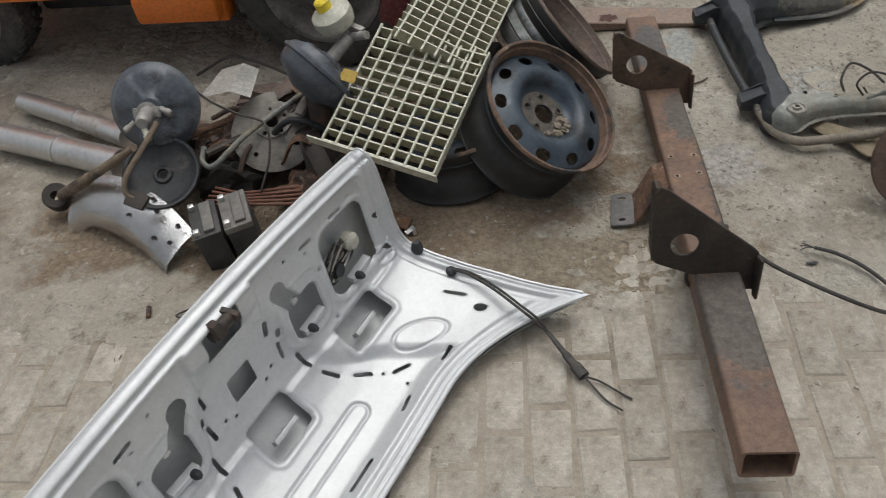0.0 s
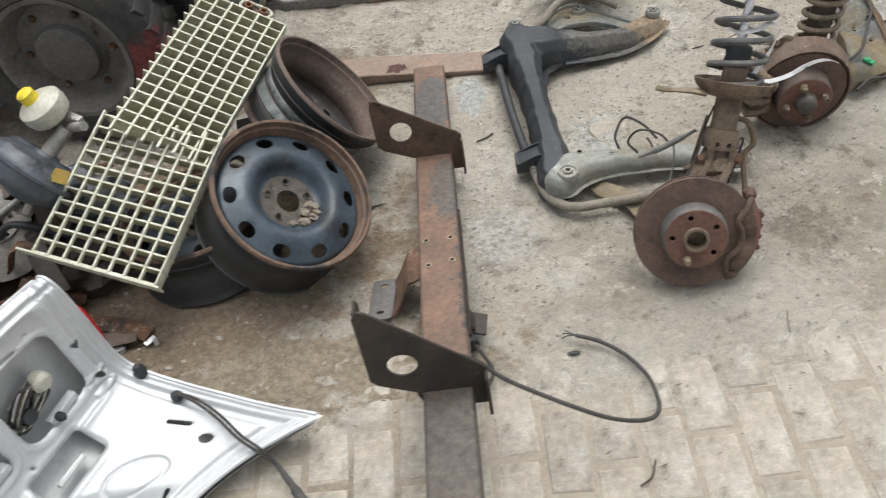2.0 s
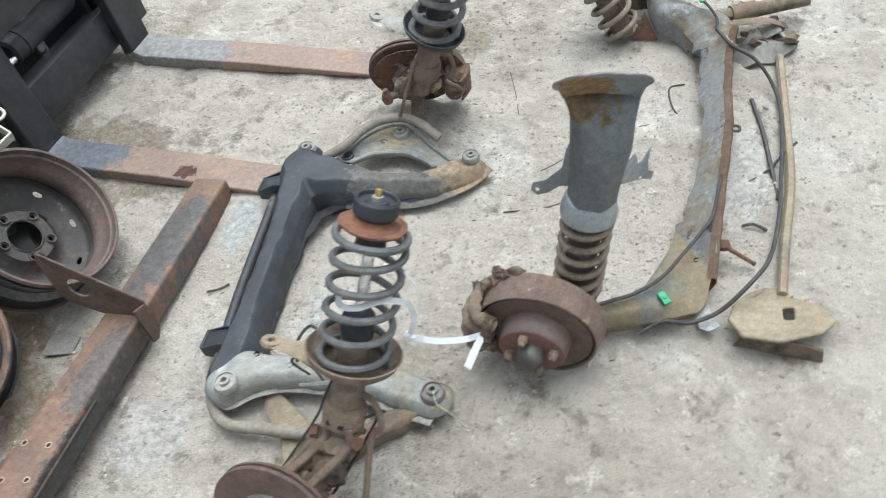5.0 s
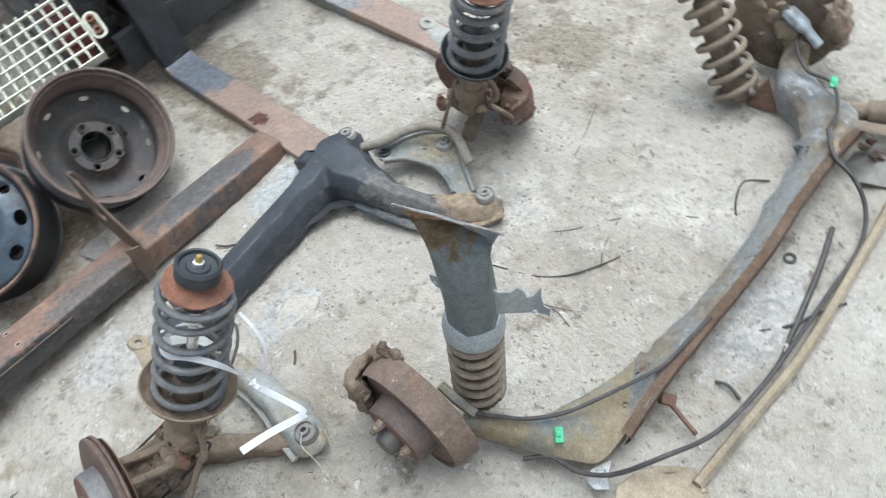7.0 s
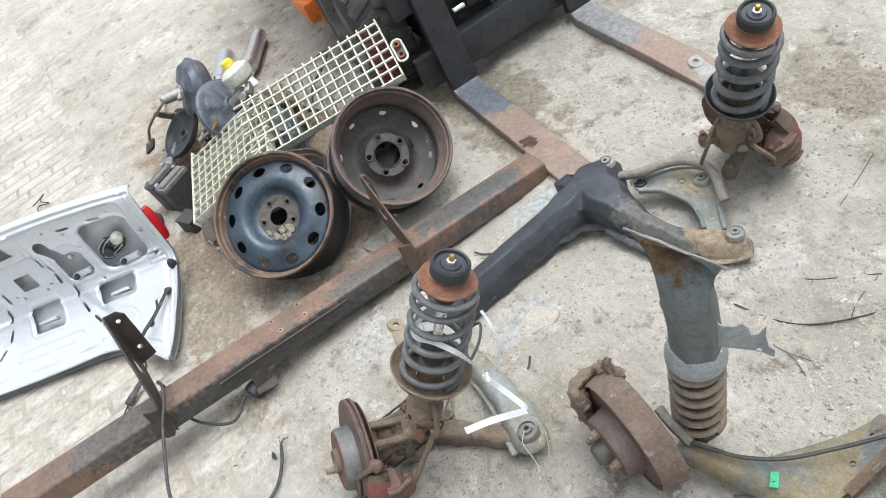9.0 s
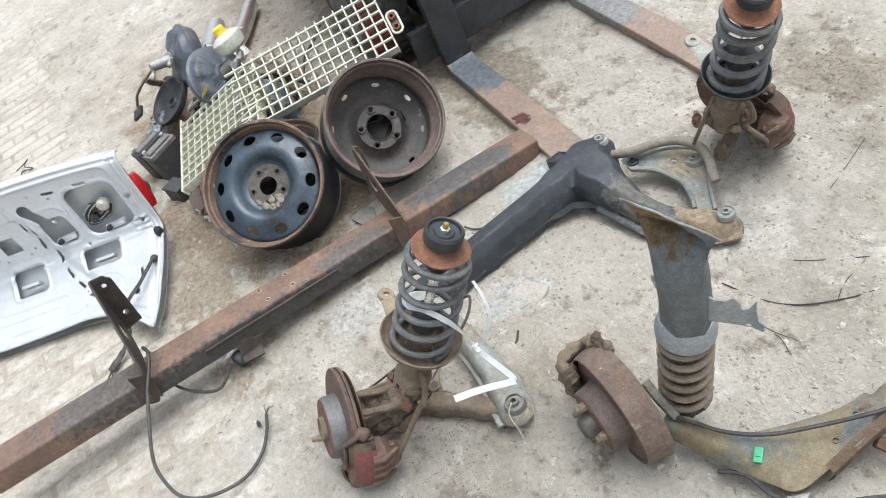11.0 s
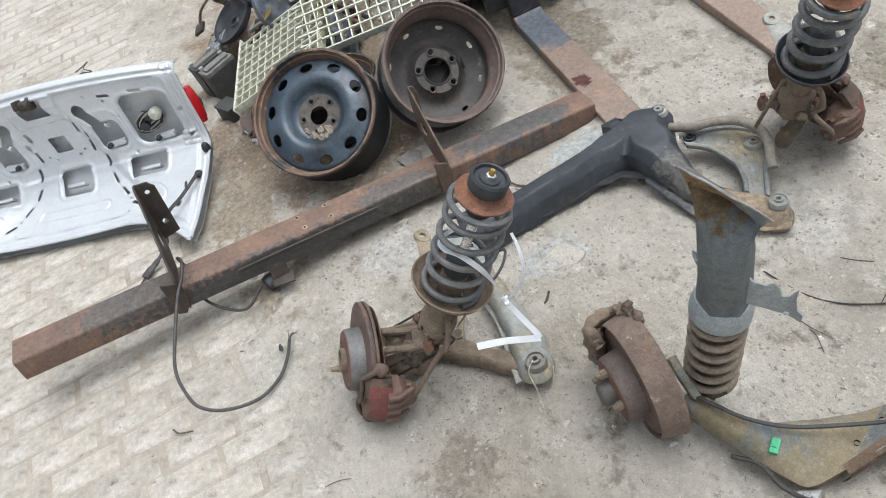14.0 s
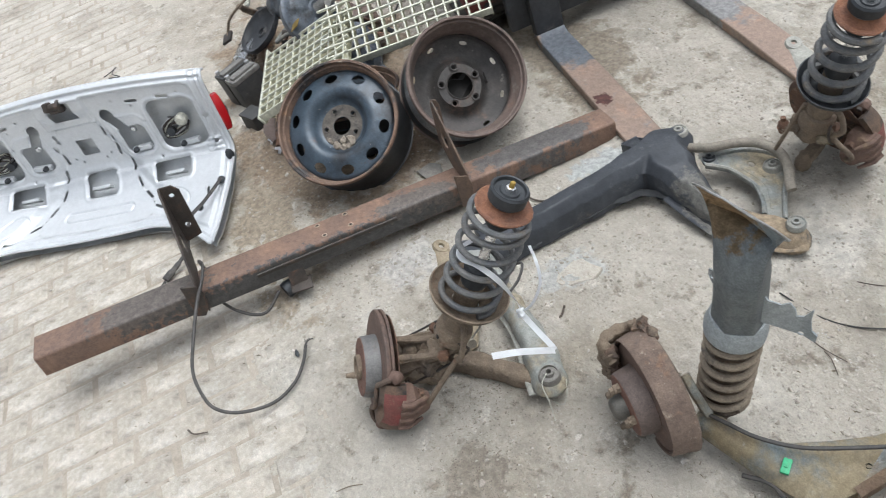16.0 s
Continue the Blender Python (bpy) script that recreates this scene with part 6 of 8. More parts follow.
# ---- rear axle ----
def rear_axle():
    a = thing("rear_axle", (1.56, 2.25, 0.0), "weathered rear axle beam with drum, hoses and flaking paint", "axle")

    def p(name, b, mat, parent=a, lab=""):
        return part(name, b, mat, parent, lab, world=True)

    # stations along the axle: back edge, front edge, crown; the sheet is one pressing that turns from arm to beam
    st = [((1.318, 1.762, 0.085), (1.333, 1.714, 0.072), 0.022), ((1.385, 1.785, 0.088), (1.40, 1.738, 0.062), 0.024), ((1.435, 1.806, 0.085), (1.462, 1.760, 0.055), 0.024),
          ((1.469, 1.875, 0.07), (1.525, 1.786, 0.052), 0.020), ((1.503, 1.972, 0.05), (1.575, 1.815, 0.048), 0.014), ((1.514, 2.035, 0.036), (1.591, 1.878, 0.07), 0.008),
          ((1.530, 2.090, 0.045), (1.598, 1.986, 0.095), 0.004), ((1.552, 2.185, 0.05), (1.610, 2.145, 0.096), 0.003), ((1.568, 2.36, 0.055), (1.625, 2.335, 0.096), 0.003),
          ((1.558, 2.515, 0.055), (1.624, 2.50, 0.095), 0.004), ((1.556, 2.615, 0.058), (1.629, 2.632, 0.095), 0.006), ((1.538, 2.708, 0.06), (1.642, 2.745, 0.095), 0.012),
          ((1.496, 2.765, 0.07), (1.614, 2.80, 0.09), 0.02), ((1.440, 2.795, 0.09), (1.545, 2.822, 0.092), 0.025), ((1.412, 2.855, 0.10), (1.478, 2.875, 0.10), 0.02), ((1.40, 2.92, 0.11), (1.452, 2.935, 0.11), 0.015)]

    def pressing(lo, hi, ragged, skirt=0.0):
        rows, b = [], bmesh.new()
        part_of = st[lo:hi + 1]
        left, right = curve([q[0] for q in part_of], 10), curve([q[1] for q in part_of], 10)
        for k, (l, r) in enumerate(zip(left, right)):
            crown = part_of[min(k // 10, len(part_of) - 1)][2] * (1 - k % 10 / 10) + part_of[min(k // 10 + 1, len(part_of) - 1)][2] * (k % 10 / 10)
            g = k + lo * 10
            row = [(l + Vector((0, 0, -skirt)))] if skirt else []
            for j in range(13):
                u = j / 12
                v = l.lerp(r, u + ragged * noise.noise((g * 0.22, 5, 2)) * (u - 0.5) ** 2 * 1.2)
                v.z += crown * (1 - (2 * u - 1) ** 4) + 0.0022 * noise.noise((g * 0.25, u * 3, 9)) + 0.001 * noise.noise((g * 0.9, u * 9, 4))
                row.append(v)
            if skirt:
                row.append(r + Vector((-0.008, 0.012, -0.75 * skirt)))
            rows.append([b.verts.new(v) for v in row])
        for r0, r1 in zip(rows, rows[1:]):
            for k in range(len(r0) - 1):
                b.faces.new((r0[k], r0[k + 1], r1[k + 1], r1[k]))
        bmesh.ops.solidify(b, geom=list(b.faces), thickness=0.003)
        return b

    p("trailing_arm", pressing(0, 5, 0.0, 0.045), M_AXLE_OCHRE, lab="torn sheet arm, ochre dirt over grey-blue paint")
    p("axle_beam", pressing(5, 11, 0.5), M_AXLE, lab="flaking grey-blue sheet beam")
    p("trailing_arm", pressing(11, 15, 0.0, 0.05), M_AXLE, lab="sheet arm with flaking grey paint")
    # folded, rusty edge along the beam
    b, rows = bmesh.new(), []
    for k, c in enumerate(curve([q[1] for q in st[5:12]], 10)):
        w = 0.0035 * noise.noise((k * 0.4, 2, 2))
        rows.append([b.verts.new(c + Vector((x + w, 0, z + w))) for x, z in ((-0.010, 0.001), (0.002, 0.003), (0.010, -0.001), (0.012, -0.012), (0.004, -0.035), (-0.008, -0.058))])
    for r0, r1 in zip(rows, rows[1:]):
        for k in range(5):
            b.faces.new((r0[k], r0[k + 1], r1[k + 1], r1[k]))
    bmesh.ops.solidify(b, geom=list(b.faces), thickness=0.003)
    p("beam_flange", b, M_AXLE_EDGE, lab="rusty folded edge")
    # pale torn gusset under the near corner
    p("torn_gusset", sheet(bmesh.new(), [(1.565, 1.80), (1.585, 1.835), (1.60, 1.80), (1.612, 1.785), (1.59, 1.77), (1.572, 1.775)], [], 0.004, Matrix.Translation((0, 0, 0.028))), M_AXLE)
    for x, y, z in ((1.37, 1.762, 0.091), (1.43, 1.783, 0.087), (1.56, 1.93, 0.058), (1.545, 2.0, 0.051), (1.585, 2.02, 0.080)):
        p("drilled_hole", lathe(bmesh.new(), [(0.0055, 0.010), (0.005, 0.004), (0, 0.004)], Matrix.Translation((x, y, z)), 10), M_HOLE)
    # ochre body bracket at the near end
    b = sheet(bmesh.new(), [(1.625, 1.79), (1.635, 1.825), (1.658, 1.858), (1.685, 1.868), (1.709, 1.897), (1.74, 1.892), (1.750, 1.875), (1.778, 1.862), (1.815, 1.842), (1.83, 1.80), (1.80, 1.755), (1.72, 1.725), (1.65, 1.74)],
              [rounded(0.022, 0.036, 0.006, 3, 1.742, 1.812)], 0.012, Matrix.Translation((0, 0, 0.045)), 0.003, lambda c: Vector((c.x, c.y, c.z - 0.32 * (c.y - 1.80) + 0.05 * (c.x - 1.72) + 0.006 * math.sin(c.x * 60) * math.cos(c.y * 50))))
    p("body_bracket", b, M_OIL, lab="rusty ochre mounting bracket with a slot")
    p("bracket_wall", sheet(bmesh.new(), [(0, 0.0), (0.17, 0.0), (0.165, 0.04), (0.09, 0.055), (0.02, 0.04)], [], 0.006, pose(1.64, 1.762, 0.004, 90, 0, -8)), M_STRUT)
    p("bracket_lip", tube(bmesh.new(), curve([(1.64, 1.825, 0.042), (1.668, 1.866, 0.030), (1.712, 1.893, 0.022), (1.752, 1.868, 0.032)], 5), 0.008, 8, 0.6), M_OIL)
    # pivot bush and torn bracket at the far end
    p("pivot_tube", tube(bmesh.new(), [(1.60, 2.81, 0.072), (1.84, 2.90, 0.07)], 0.021, 18), M_STRUT)
    p("pivot_sleeve", tube(bmesh.new(), [(1.635, 2.822, 0.071), (1.70, 2.847, 0.071)], 0.027, 18), M_STRUT)
    rnd = random.Random(19)
    for k in range(12):
        q2 = rnd.uniform(0.010, 0.024)
        p("dirt_crust", lump(bmesh.new(), (rnd.uniform(1.61, 1.80), rnd.uniform(2.70, 2.87), rnd.uniform(0.02, 0.085)), (q2, q2 * 0.8, q2 * 0.6), k + 70, 0.7), (M_STRUT, M_PLATE, M_OIL, M_RUST)[k % 4])
    p("bent_strip", tube(bmesh.new(), curve([(1.62, 2.76, 0.085), (1.67, 2.75, 0.10), (1.73, 2.775, 0.085), (1.78, 2.80, 0.05)], 5), 0.016, 8, 0.25), M_STRUT)
    p("pivot_bracket", sheet(bmesh.new(), [(1.632, 2.76), (1.70, 2.79), (1.80, 2.80), (1.81, 2.73), (1.75, 2.685), (1.70, 2.66), (1.655, 2.675), (1.64, 2.71)], [oval(1.72, 2.73, 0.014, 0.010, 12)], 0.004, Matrix.Translation((0, 0, 0.02)), 0, lambda c: Vector((c.x, c.y, c.z + 0.02 * math.sin(c.x * 45) + 0.014 * math.cos(c.y * 60)))), M_SHIELD, lab="crumpled pale bracket sheet")
    p("bracket_tab", box(bmesh.new(), (0.05, 0.03, 0.004), pose(1.74, 2.765, 0.058, 25, -15, 20), 0.001), M_SHIELD)
    b = sheet(bmesh.new(), [(0, 0), (0.075, -0.01), (0.04, 0.075)], [], 0.005, pose(1.365, 2.80, 0.012, 62, 0, 10), 0.001)
    p("damper_gusset", b, M_RUST)
    # drums at both ends: a tapered shell, a flat face set just inside it and a tall hat
    for k, (c, n, s) in enumerate((((1.2535, 1.661, 0.125), (-0.082, -0.9966, 0.008), 0.97), ((1.373, 3.002, 0.141), (-0.1, 0.96, -0.2), 0.92))):
        q = axes(c, n) @ Matrix.Diagonal((s, s, s, 1))
        d = p("brake_drum", lathe(bmesh.new(), [(0.1225, -0.006), (0.1235, -0.001), (0.1265, 0.0), (0.1290, -0.003), (0.1330, -0.026), (0.1360, -0.046), (0.1385, -0.050), (0.1385, -0.056), (0.133, -0.059), (0.05, -0.061), (0, -0.061)], q, 64, False, 0.004), M_STRUT if k else M_DRUM, lab="dirt-caked drum shell" if k else "thick rusty drum shell")
        p("drum_face", lathe(bmesh.new(), [(0.1226, -0.0061), (0.1215, -0.014), (0.1190, -0.014), (0.1180, -0.006), (0.116, -0.004), (0.076, -0.004), (0.074, -0.002)], q, 64), M_DISC, d, "flat dark brown face")
        p("drum_hat", lathe(bmesh.new(), [(0.075, -0.005), (0.074, 0.004), (0.070, 0.034), (0.067, 0.038)], q, 48), M_HATB, d, "greyish hat wall")
        p("hat_face", lathe(bmesh.new(), [(0.0671, 0.0379), (0.064, 0.0395), (0.030, 0.0395), (0.028, 0.042)], q, 48), M_FACE, d, "red-brown rusty hat face")
        p("hub_cap", lathe(bmesh.new(), [(0.029, 0.038), (0.028, 0.050), (0.024, 0.064), (0.018, 0.069), (0, 0.070)], q, 24), M_CAPG, d, "greasy grey-green hub cap")
        for j in range(4):
            an = 0.25 + math.pi / 2 * j
            nb = lathe(bmesh.new(), [(0.010, 0.038), (0.010, 0.052), (0.0075, 0.054), (0.0065, 0.062), (0, 0.063)], q @ Matrix.Translation((0.049 * math.cos(an), 0.049 * math.sin(an), 0)), 8)
            p("wheel_stud", nb, M_STRUT, d)
        # crusted caliper over the edge, two ribbed fingers and a pad
        up = Vector((0, 0, 1))
        out = Vector((-1, 0, 0)) if k == 0 else Vector((1, 0, 0))
        nn = Vector(n).normalized()

        def at(r, deg, h):
            a = radians(deg)
            return Vector(c) + s * (r * (out * math.cos(a) + up * math.sin(a)) + nn * h)

        cal = p("caliper", lump(bmesh.new(), at(0.126, 9, -0.066), (0.026, 0.022, 0.056), 20, 0.35, 3), M_STRUT, d, "crusted brown brake caliper")
        for j, deg in enumerate((-16, 2, 19, 35)):
            p("finger", tube(bmesh.new(), curve([at(0.124, deg, -0.075), at(0.143, deg, -0.050), at(0.148, deg, -0.018), at(0.138, deg, 0.012), at(0.112, deg * 0.9, 0.016), at(0.092, deg * 0.8, 0.012)], 4), [0.013 + 0.002 * math.sin(i * 1.9 + j * 2.3) for i in range(21)], 9, 0.85, up), M_STRUT, cal)
        for j in range(6):
            p("pad_crust", lump(bmesh.new(), at(0.100 + 0.012 * (j % 2), -18 + 10 * j, 0.010), (0.017, 0.014, 0.016), 60 + j, 0.5), M_PLATE_RUST, cal)
        for j, (r, deg, h) in enumerate(((0.140, 52, -0.055), (0.136, 62, -0.060), (0.146, 44, -0.050), (0.138, 72, -0.064), (0.150, 57, -0.066))):
            p("crust", lump(bmesh.new(), at(r, deg, h), (0.013 + 0.003 * (j % 2), 0.012, 0.010), 80 + j, 0.6), M_STRUT, d)
    p("handbrake_arm", tube(bmesh.new(), curve([(1.30, 1.735, 0.20), (1.325, 1.735, 0.175), (1.335, 1.745, 0.13), (1.345, 1.75, 0.11)], 5), 0.010, 8), M_SUBGREY)
    # hoses and cables
    p("brake_line", tube(bmesh.new(), curve([(1.333, 1.742, 0.112), (1.39, 1.765, 0.118), (1.44, 1.792, 0.116), (1.49, 1.845, 0.106), (1.535, 1.925, 0.098), (1.572, 1.99, 0.100), (1.588, 2.02, 0.103), (1.596, 2.06, 0.104), (1.602, 2.11, 0.102), (1.610, 2.16, 0.098)], 6), 0.0042, 8), M_CABLE, lab="thin black hose along the beam")
    p("handbrake_cable", tube(bmesh.new(), curve([(1.45, 1.745, 0.04), (1.496, 1.774, 0.05), (1.552, 1.779, 0.045), (1.612, 1.805, 0.060), (1.676, 1.868, 0.095), (1.716, 1.978, 0.04), (1.739, 2.105, 0.03), (1.748, 2.229, 0.03), (1.755, 2.36, 0.03), (1.757, 2.50, 0.02), (1.733, 2.581, 0.04), (1.69, 2.616, 0.08), (1.635, 2.639, 0.104), (1.595, 2.70, 0.112)], 6), 0.0048, 8), M_CABLE, lab="long dusty handbrake cable")
    p("brake_line", tube(bmesh.new(), curve([(1.595, 2.70, 0.112), (1.593, 2.752, 0.116), (1.551, 2.819, 0.128), (1.488, 2.83, 0.135), (1.449, 2.864, 0.16), (1.43, 2.93, 0.165)], 6), 0.004, 8), M_CABLE)
    p("cylinder_housing", tube(bmesh.new(), curve([(1.395, 2.925, 0.205), (1.44, 2.905, 0.19), (1.485, 2.895, 0.155)], 4), [0.020] * 5 + [0.013] * 4, 12, 0.7), M_TOWER)
    for k, (x, y, z, r) in enumerate(((1.36, 2.925, 0.17, 0.022), (1.40, 2.915, 0.16, 0.028), (1.345, 2.93, 0.11, 0.026), (1.42, 2.92, 0.115, 0.024), (1.385, 2.92, 0.215, 0.016), (1.33, 2.93, 0.20, 0.014))):
        p("dirt_crust", lump(bmesh.new(), (x, y, z), (r, r * 0.5, r), 90 + k, 0.6), (M_STRUT, M_OIL)[k % 2])
    for at, turn in (((1.497, 1.806, 0.086), 38), ((1.553, 2.822, 0.128), 20)):
        b = box(bmesh.new(), (0.016, 0.030, 0.008), Matrix.Translation(at) @ pose(0, 0, 0, 8, 6, turn), 0.002)
        box(b, (0.008, 0.010, 0.004), Matrix.Translation(Vector(at) + Vector((0, 0, 0.005))) @ pose(0, 0, 0, 8, 6, turn), 0.001)
        p("cable_clip", b, M_GREEN, lab="bright green plastic clip")
    b = box(bmesh.new(), (0.03, 0.022, 0.02), Matrix.Translation((1.615, 1.985, 0.055)) @ pose(0, 0, 0, 20, 30, 30), 0.004)
    tube(b, [(1.61, 1.985, 0.06), (1.685, 1.965, 0.02)], 0.005, 6)
    p("torn_stub", b, M_RUST)
    return a


M_DRUM = surf("drum_brown", (0.205, 0.150, 0.116), (0.150, 0.108, 0.084), 14, 0.82, 0.1, [((0.075, 0.058, 0.048), 9, 0.56, 0.72, 0.6, 0.1), ((0.24, 0.145, 0.092), 16, 0.58, 0.72, 0.8, 0), ((0.34, 0.28, 0.215), 26, 0.60, 0.72, 0.9, 0), ((0.42, 0.36, 0.28), 70, 0.62, 0.69, 0.9, 0)], 0.7, 80, depth=0.005)
M_HATB = surf("hat_brown", (0.10, 0.075, 0.065), (0.15, 0.115, 0.10), 12, 0.65, 0.3, [((0.2, 0.11, 0.075), 9, 0.56, 0.75, 0.85, 0)], 0.3, 140)
M_CAPG = surf("hub_cap_grey", (0.085, 0.08, 0.07), (0.125, 0.115, 0.098), 14, 0.55, 0.3, [((0.2, 0.15, 0.1), 9, 0.6, 0.8, 0.85, 0)], 0.3, 140)
rear_axle()


def spring_tower():
    """The rear damper with its spring and the cut-off body tower on top."""
    t = thing("damper_tower", (1.317, 1.80, 0.0), "rear spring and damper under a cut grey body tower", "damper")

    def p(name, b, mat, lab=""):
        return part(name, b, mat, t, lab, world=True)

    foot, collar = Vector((1.318, 1.800, 0.105)), Vector((1.352, 1.820, 0.345))
    ax = (collar - foot).normalized()
    m = axes(foot, ax)
    p("dust_boot", lathe(bmesh.new(), [(0.020, -0.02)] + [(0.029 + 0.003 * (k % 2), 0.012 * k) for k in range(20)] + [(0.02, 0.24)], m, 24), M_BOOT, "ribbed brown dust boot")
    p("coil_spring", coil(bmesh.new(), foot + ax * 0.006, foot + ax * 0.225, 0.0455, 0.0074, 7.0, 24), M_SPRING_R)
    p("lower_eye", lathe(bmesh.new(), [(0, -0.075), (0.02, -0.075), (0.025, -0.03), (0.045, -0.012), (0.048, 0.0), (0.03, 0.004), (0, 0.004)], m, 24), M_STRUT)
    q = axes(collar, ax)
    p("collar", lathe(bmesh.new(), [(0.048, -0.022), (0.0545, -0.020), (0.0550, -0.004), (0.0515, 0.004), (0.0500, 0.016), (0.0465, 0.022), (0.020, 0.024)], q, 40), M_TOWER, "blue-grey collar")
    # tower: faceted below, flaring into a flat, slanting mouth
    b, rings, n = bmesh.new(), [], 48
    side, deep = Vector((0.96, 0.28, 0)), Vector((-0.28, 0.96, 0))
    broad = Vector((0.86, -0.51, 0))
    mouth, wide = Vector((1.384, 1.819, 0.634)), Vector((0.073, 0.0255, -0.0185))
    tall = Vector((0.158, -0.819, -0.552)).cross(wide).normalized() * 0.043
    if tall.z > 0:
        tall = -tall
    for f, r, c in ((0.0, 0.0455, (1.354, 1.822, 0.35)), (0.0, 0.0445, (1.360, 1.823, 0.39)), (0.0, 0.0425, (1.368, 1.823, 0.44)), (0.0, 0.0425, (1.376, 1.822, 0.50)), (0.30, 0.043, (1.380, 1.821, 0.535)), (0.62, 0.045, (1.381, 1.821, 0.565)), (0.86, 0.048, (1.382, 1.820, 0.592)), (1.0, 0.05, mouth), (1.06, 0.05, mouth)):
        ring = []
        for k in range(n):
            an = 2 * math.pi * k / n
            hexa = 0.93 / math.cos(((an + 0.35) % (math.pi / 3)) - math.pi / 6)
            low = (side * math.cos(an) + deep * math.sin(an)) * r * (0.25 + 0.75 * hexa)
            low = Vector(c) + low + broad * low.dot(broad) * 0.4 * min(1, max(0, (Vector(c).z - 0.38) / 0.15))
            e = 2 / 2.5
            top = mouth + wide * min(f, 1.0) ** 0.2 * (1.03 if f > 1 else 1) * math.copysign(abs(math.cos(an)) ** e, math.cos(an)) - tall * (1.05 if f > 1 else 1) * math.copysign(abs(math.sin(an)) ** e, math.sin(an)) if f else low
            ring.append(b.verts.new(low.lerp(top, min(f, 1.0)) + Vector((0, 0, 0.0025 * noise.noise((k * 0.6, f, 3)) if f >= 1 else 0))))
        rings.append(ring)
    for r0, r1 in zip(rings, rings[1:]):
        for k in range(n):
            b.faces.new((r0[k], r0[(k + 1) % n], r1[(k + 1) % n], r1[k]))
    bmesh.ops.solidify(b, geom=list(b.faces), thickness=0.0025)
    p("body_tower", b, M_TOWER, "grey painted tower with ochre dirt and a torn rim")
    lip = [v for v in ([mouth + wide * 1.04 * math.cos(a) - tall * 1.06 * math.sin(a) + Vector((0, 0, 0.004 * noise.noise((a * 2, 1, 1)))) for a in (2 * math.pi * k / 60 for k in range(61))])]
    p("torn_rim", tube(bmesh.new(), lip, 0.002, 6), M_AXLE_PALE, "pale bare rim")
    # torn sheet ears on both sides
    up = Vector((0, 0, 1))
    for sgn, out, name in ((-1, [(0.03, 0.155), (0.05, 0.10), (0.058, 0.06), (0.088, 0.03), (0.112, 0.022), (0.118, 0.0), (0.105, -0.01), (0.085, -0.004), (0.065, 0.012), (0.045, 0.012)], (1.269, 1.847)), (1, [(0.03, 0.17), (0.047, 0.115), (0.060, 0.086), (0.078, 0.076), (0.090, 0.080), (0.097, 0.066), (0.099, 0.048), (0.110, 0.050), (0.126, 0.074), (0.121, 0.044), (0.122, 0.018), (0.132, 0.012), (0.128, -0.008), (0.108, 0.002), (0.09, 0.010), (0.062, 0.026), (0.045, 0.03)], (1.457, 1.88))):
        d = Vector((name[0] - 1.354, name[1] - 1.822, 0)).normalized()
        mm = Matrix((d, up, d.cross(up))).transposed().to_4x4()
        mm.translation = (1.354, 1.822, 0.355)
        b = sheet(bmesh.new(), out, [oval(0.105, 0.006, 0.005, 0.005, 10)], 0.003, mm, 0.0, lambda c: Vector((c.x, c.y, c.z + 0.012 * math.sin(c.x * 40))))
        p("torn_ear", b, M_TOWER, "torn sheet metal ear")
    return t


M_BOOT = surf("boot_brown", (0.07, 0.05, 0.038), (0.12, 0.09, 0.065), 18, 0.8, 0, [(DUST, 12, 0.6, 0.8, 0.9, 0)], 0.3, 120)
spring_tower()


def rear_spring():
    """The other rear spring, lying against the far end of the axle."""
    foot, top = Vector((1.340, 2.800, 0.045)), Vector((1.215, 2.845, 0.290))
    t = thing("rear_coil_spring", (foot.x, foot.y, 0), "dusty rear coil spring with dark damper leaning on axle", "spring")
    ax = (top - foot).normalized()
    part("coil_spring", coil(bmesh.new(), foot, top, 0.050, 0.008, 7.5, 24), M_SPRING_R, t, world=True)
    part("damper_body", lathe(bmesh.new(), [(0, -0.02), (0.022, -0.02), (0.03, 0.0), (0.03, 0.24), (0.02, 0.25), (0, 0.25)], axes(foot, ax), 20), M_STRUT, t, world=True)
    part("upper_cup", lathe(bmesh.new(), [(0.06, 0.27), (0.062, 0.29), (0.05, 0.31), (0, 0.315)], axes(foot, ax), 24), M_RUST, t, world=True)
    return t


rear_spring()


# ---- the heap of parts ----
def brake_booster(label, c, n, R, mat, deep, seed):
    """A vacuum servo: a flat drum with a rolled rim and ribs."""
    q = axes(c, n)
    s = thing("brake_booster", q, label, "brake booster", "brake boosters")
    prof = [(0, 0.012), (0.028, 0.012), (0.034, 0.004), (R * 0.45, 0.0), (R * 0.72, -0.004), (R * 0.84, -0.010), (R * 0.90, -0.022), (R * 0.94, -0.030), (R, -0.034), (R, -0.042), (R * 0.93, -0.046), (R * 0.9, -0.07), (R * 0.82, -0.07 - deep * 0.5), (R * 0.55, -0.07 - deep), (R * 0.3, -0.085 - deep), (0, -0.085 - deep)]
    b = lathe(bmesh.new(), prof, Matrix(), 64)
    for v in b.verts:
        r = math.hypot(v.co.x, v.co.y)
        if 0.3 * R < r < 0.86 * R and v.co.z > -0.02:
            v.co.z += 0.005 * math.copysign(min(1, 3 * abs(math.sin(3 * math.atan2(v.co.y, v.co.x)))), math.sin(3 * math.atan2(v.co.y, v.co.x)))
    part("housing", b, mat, s)
    return s


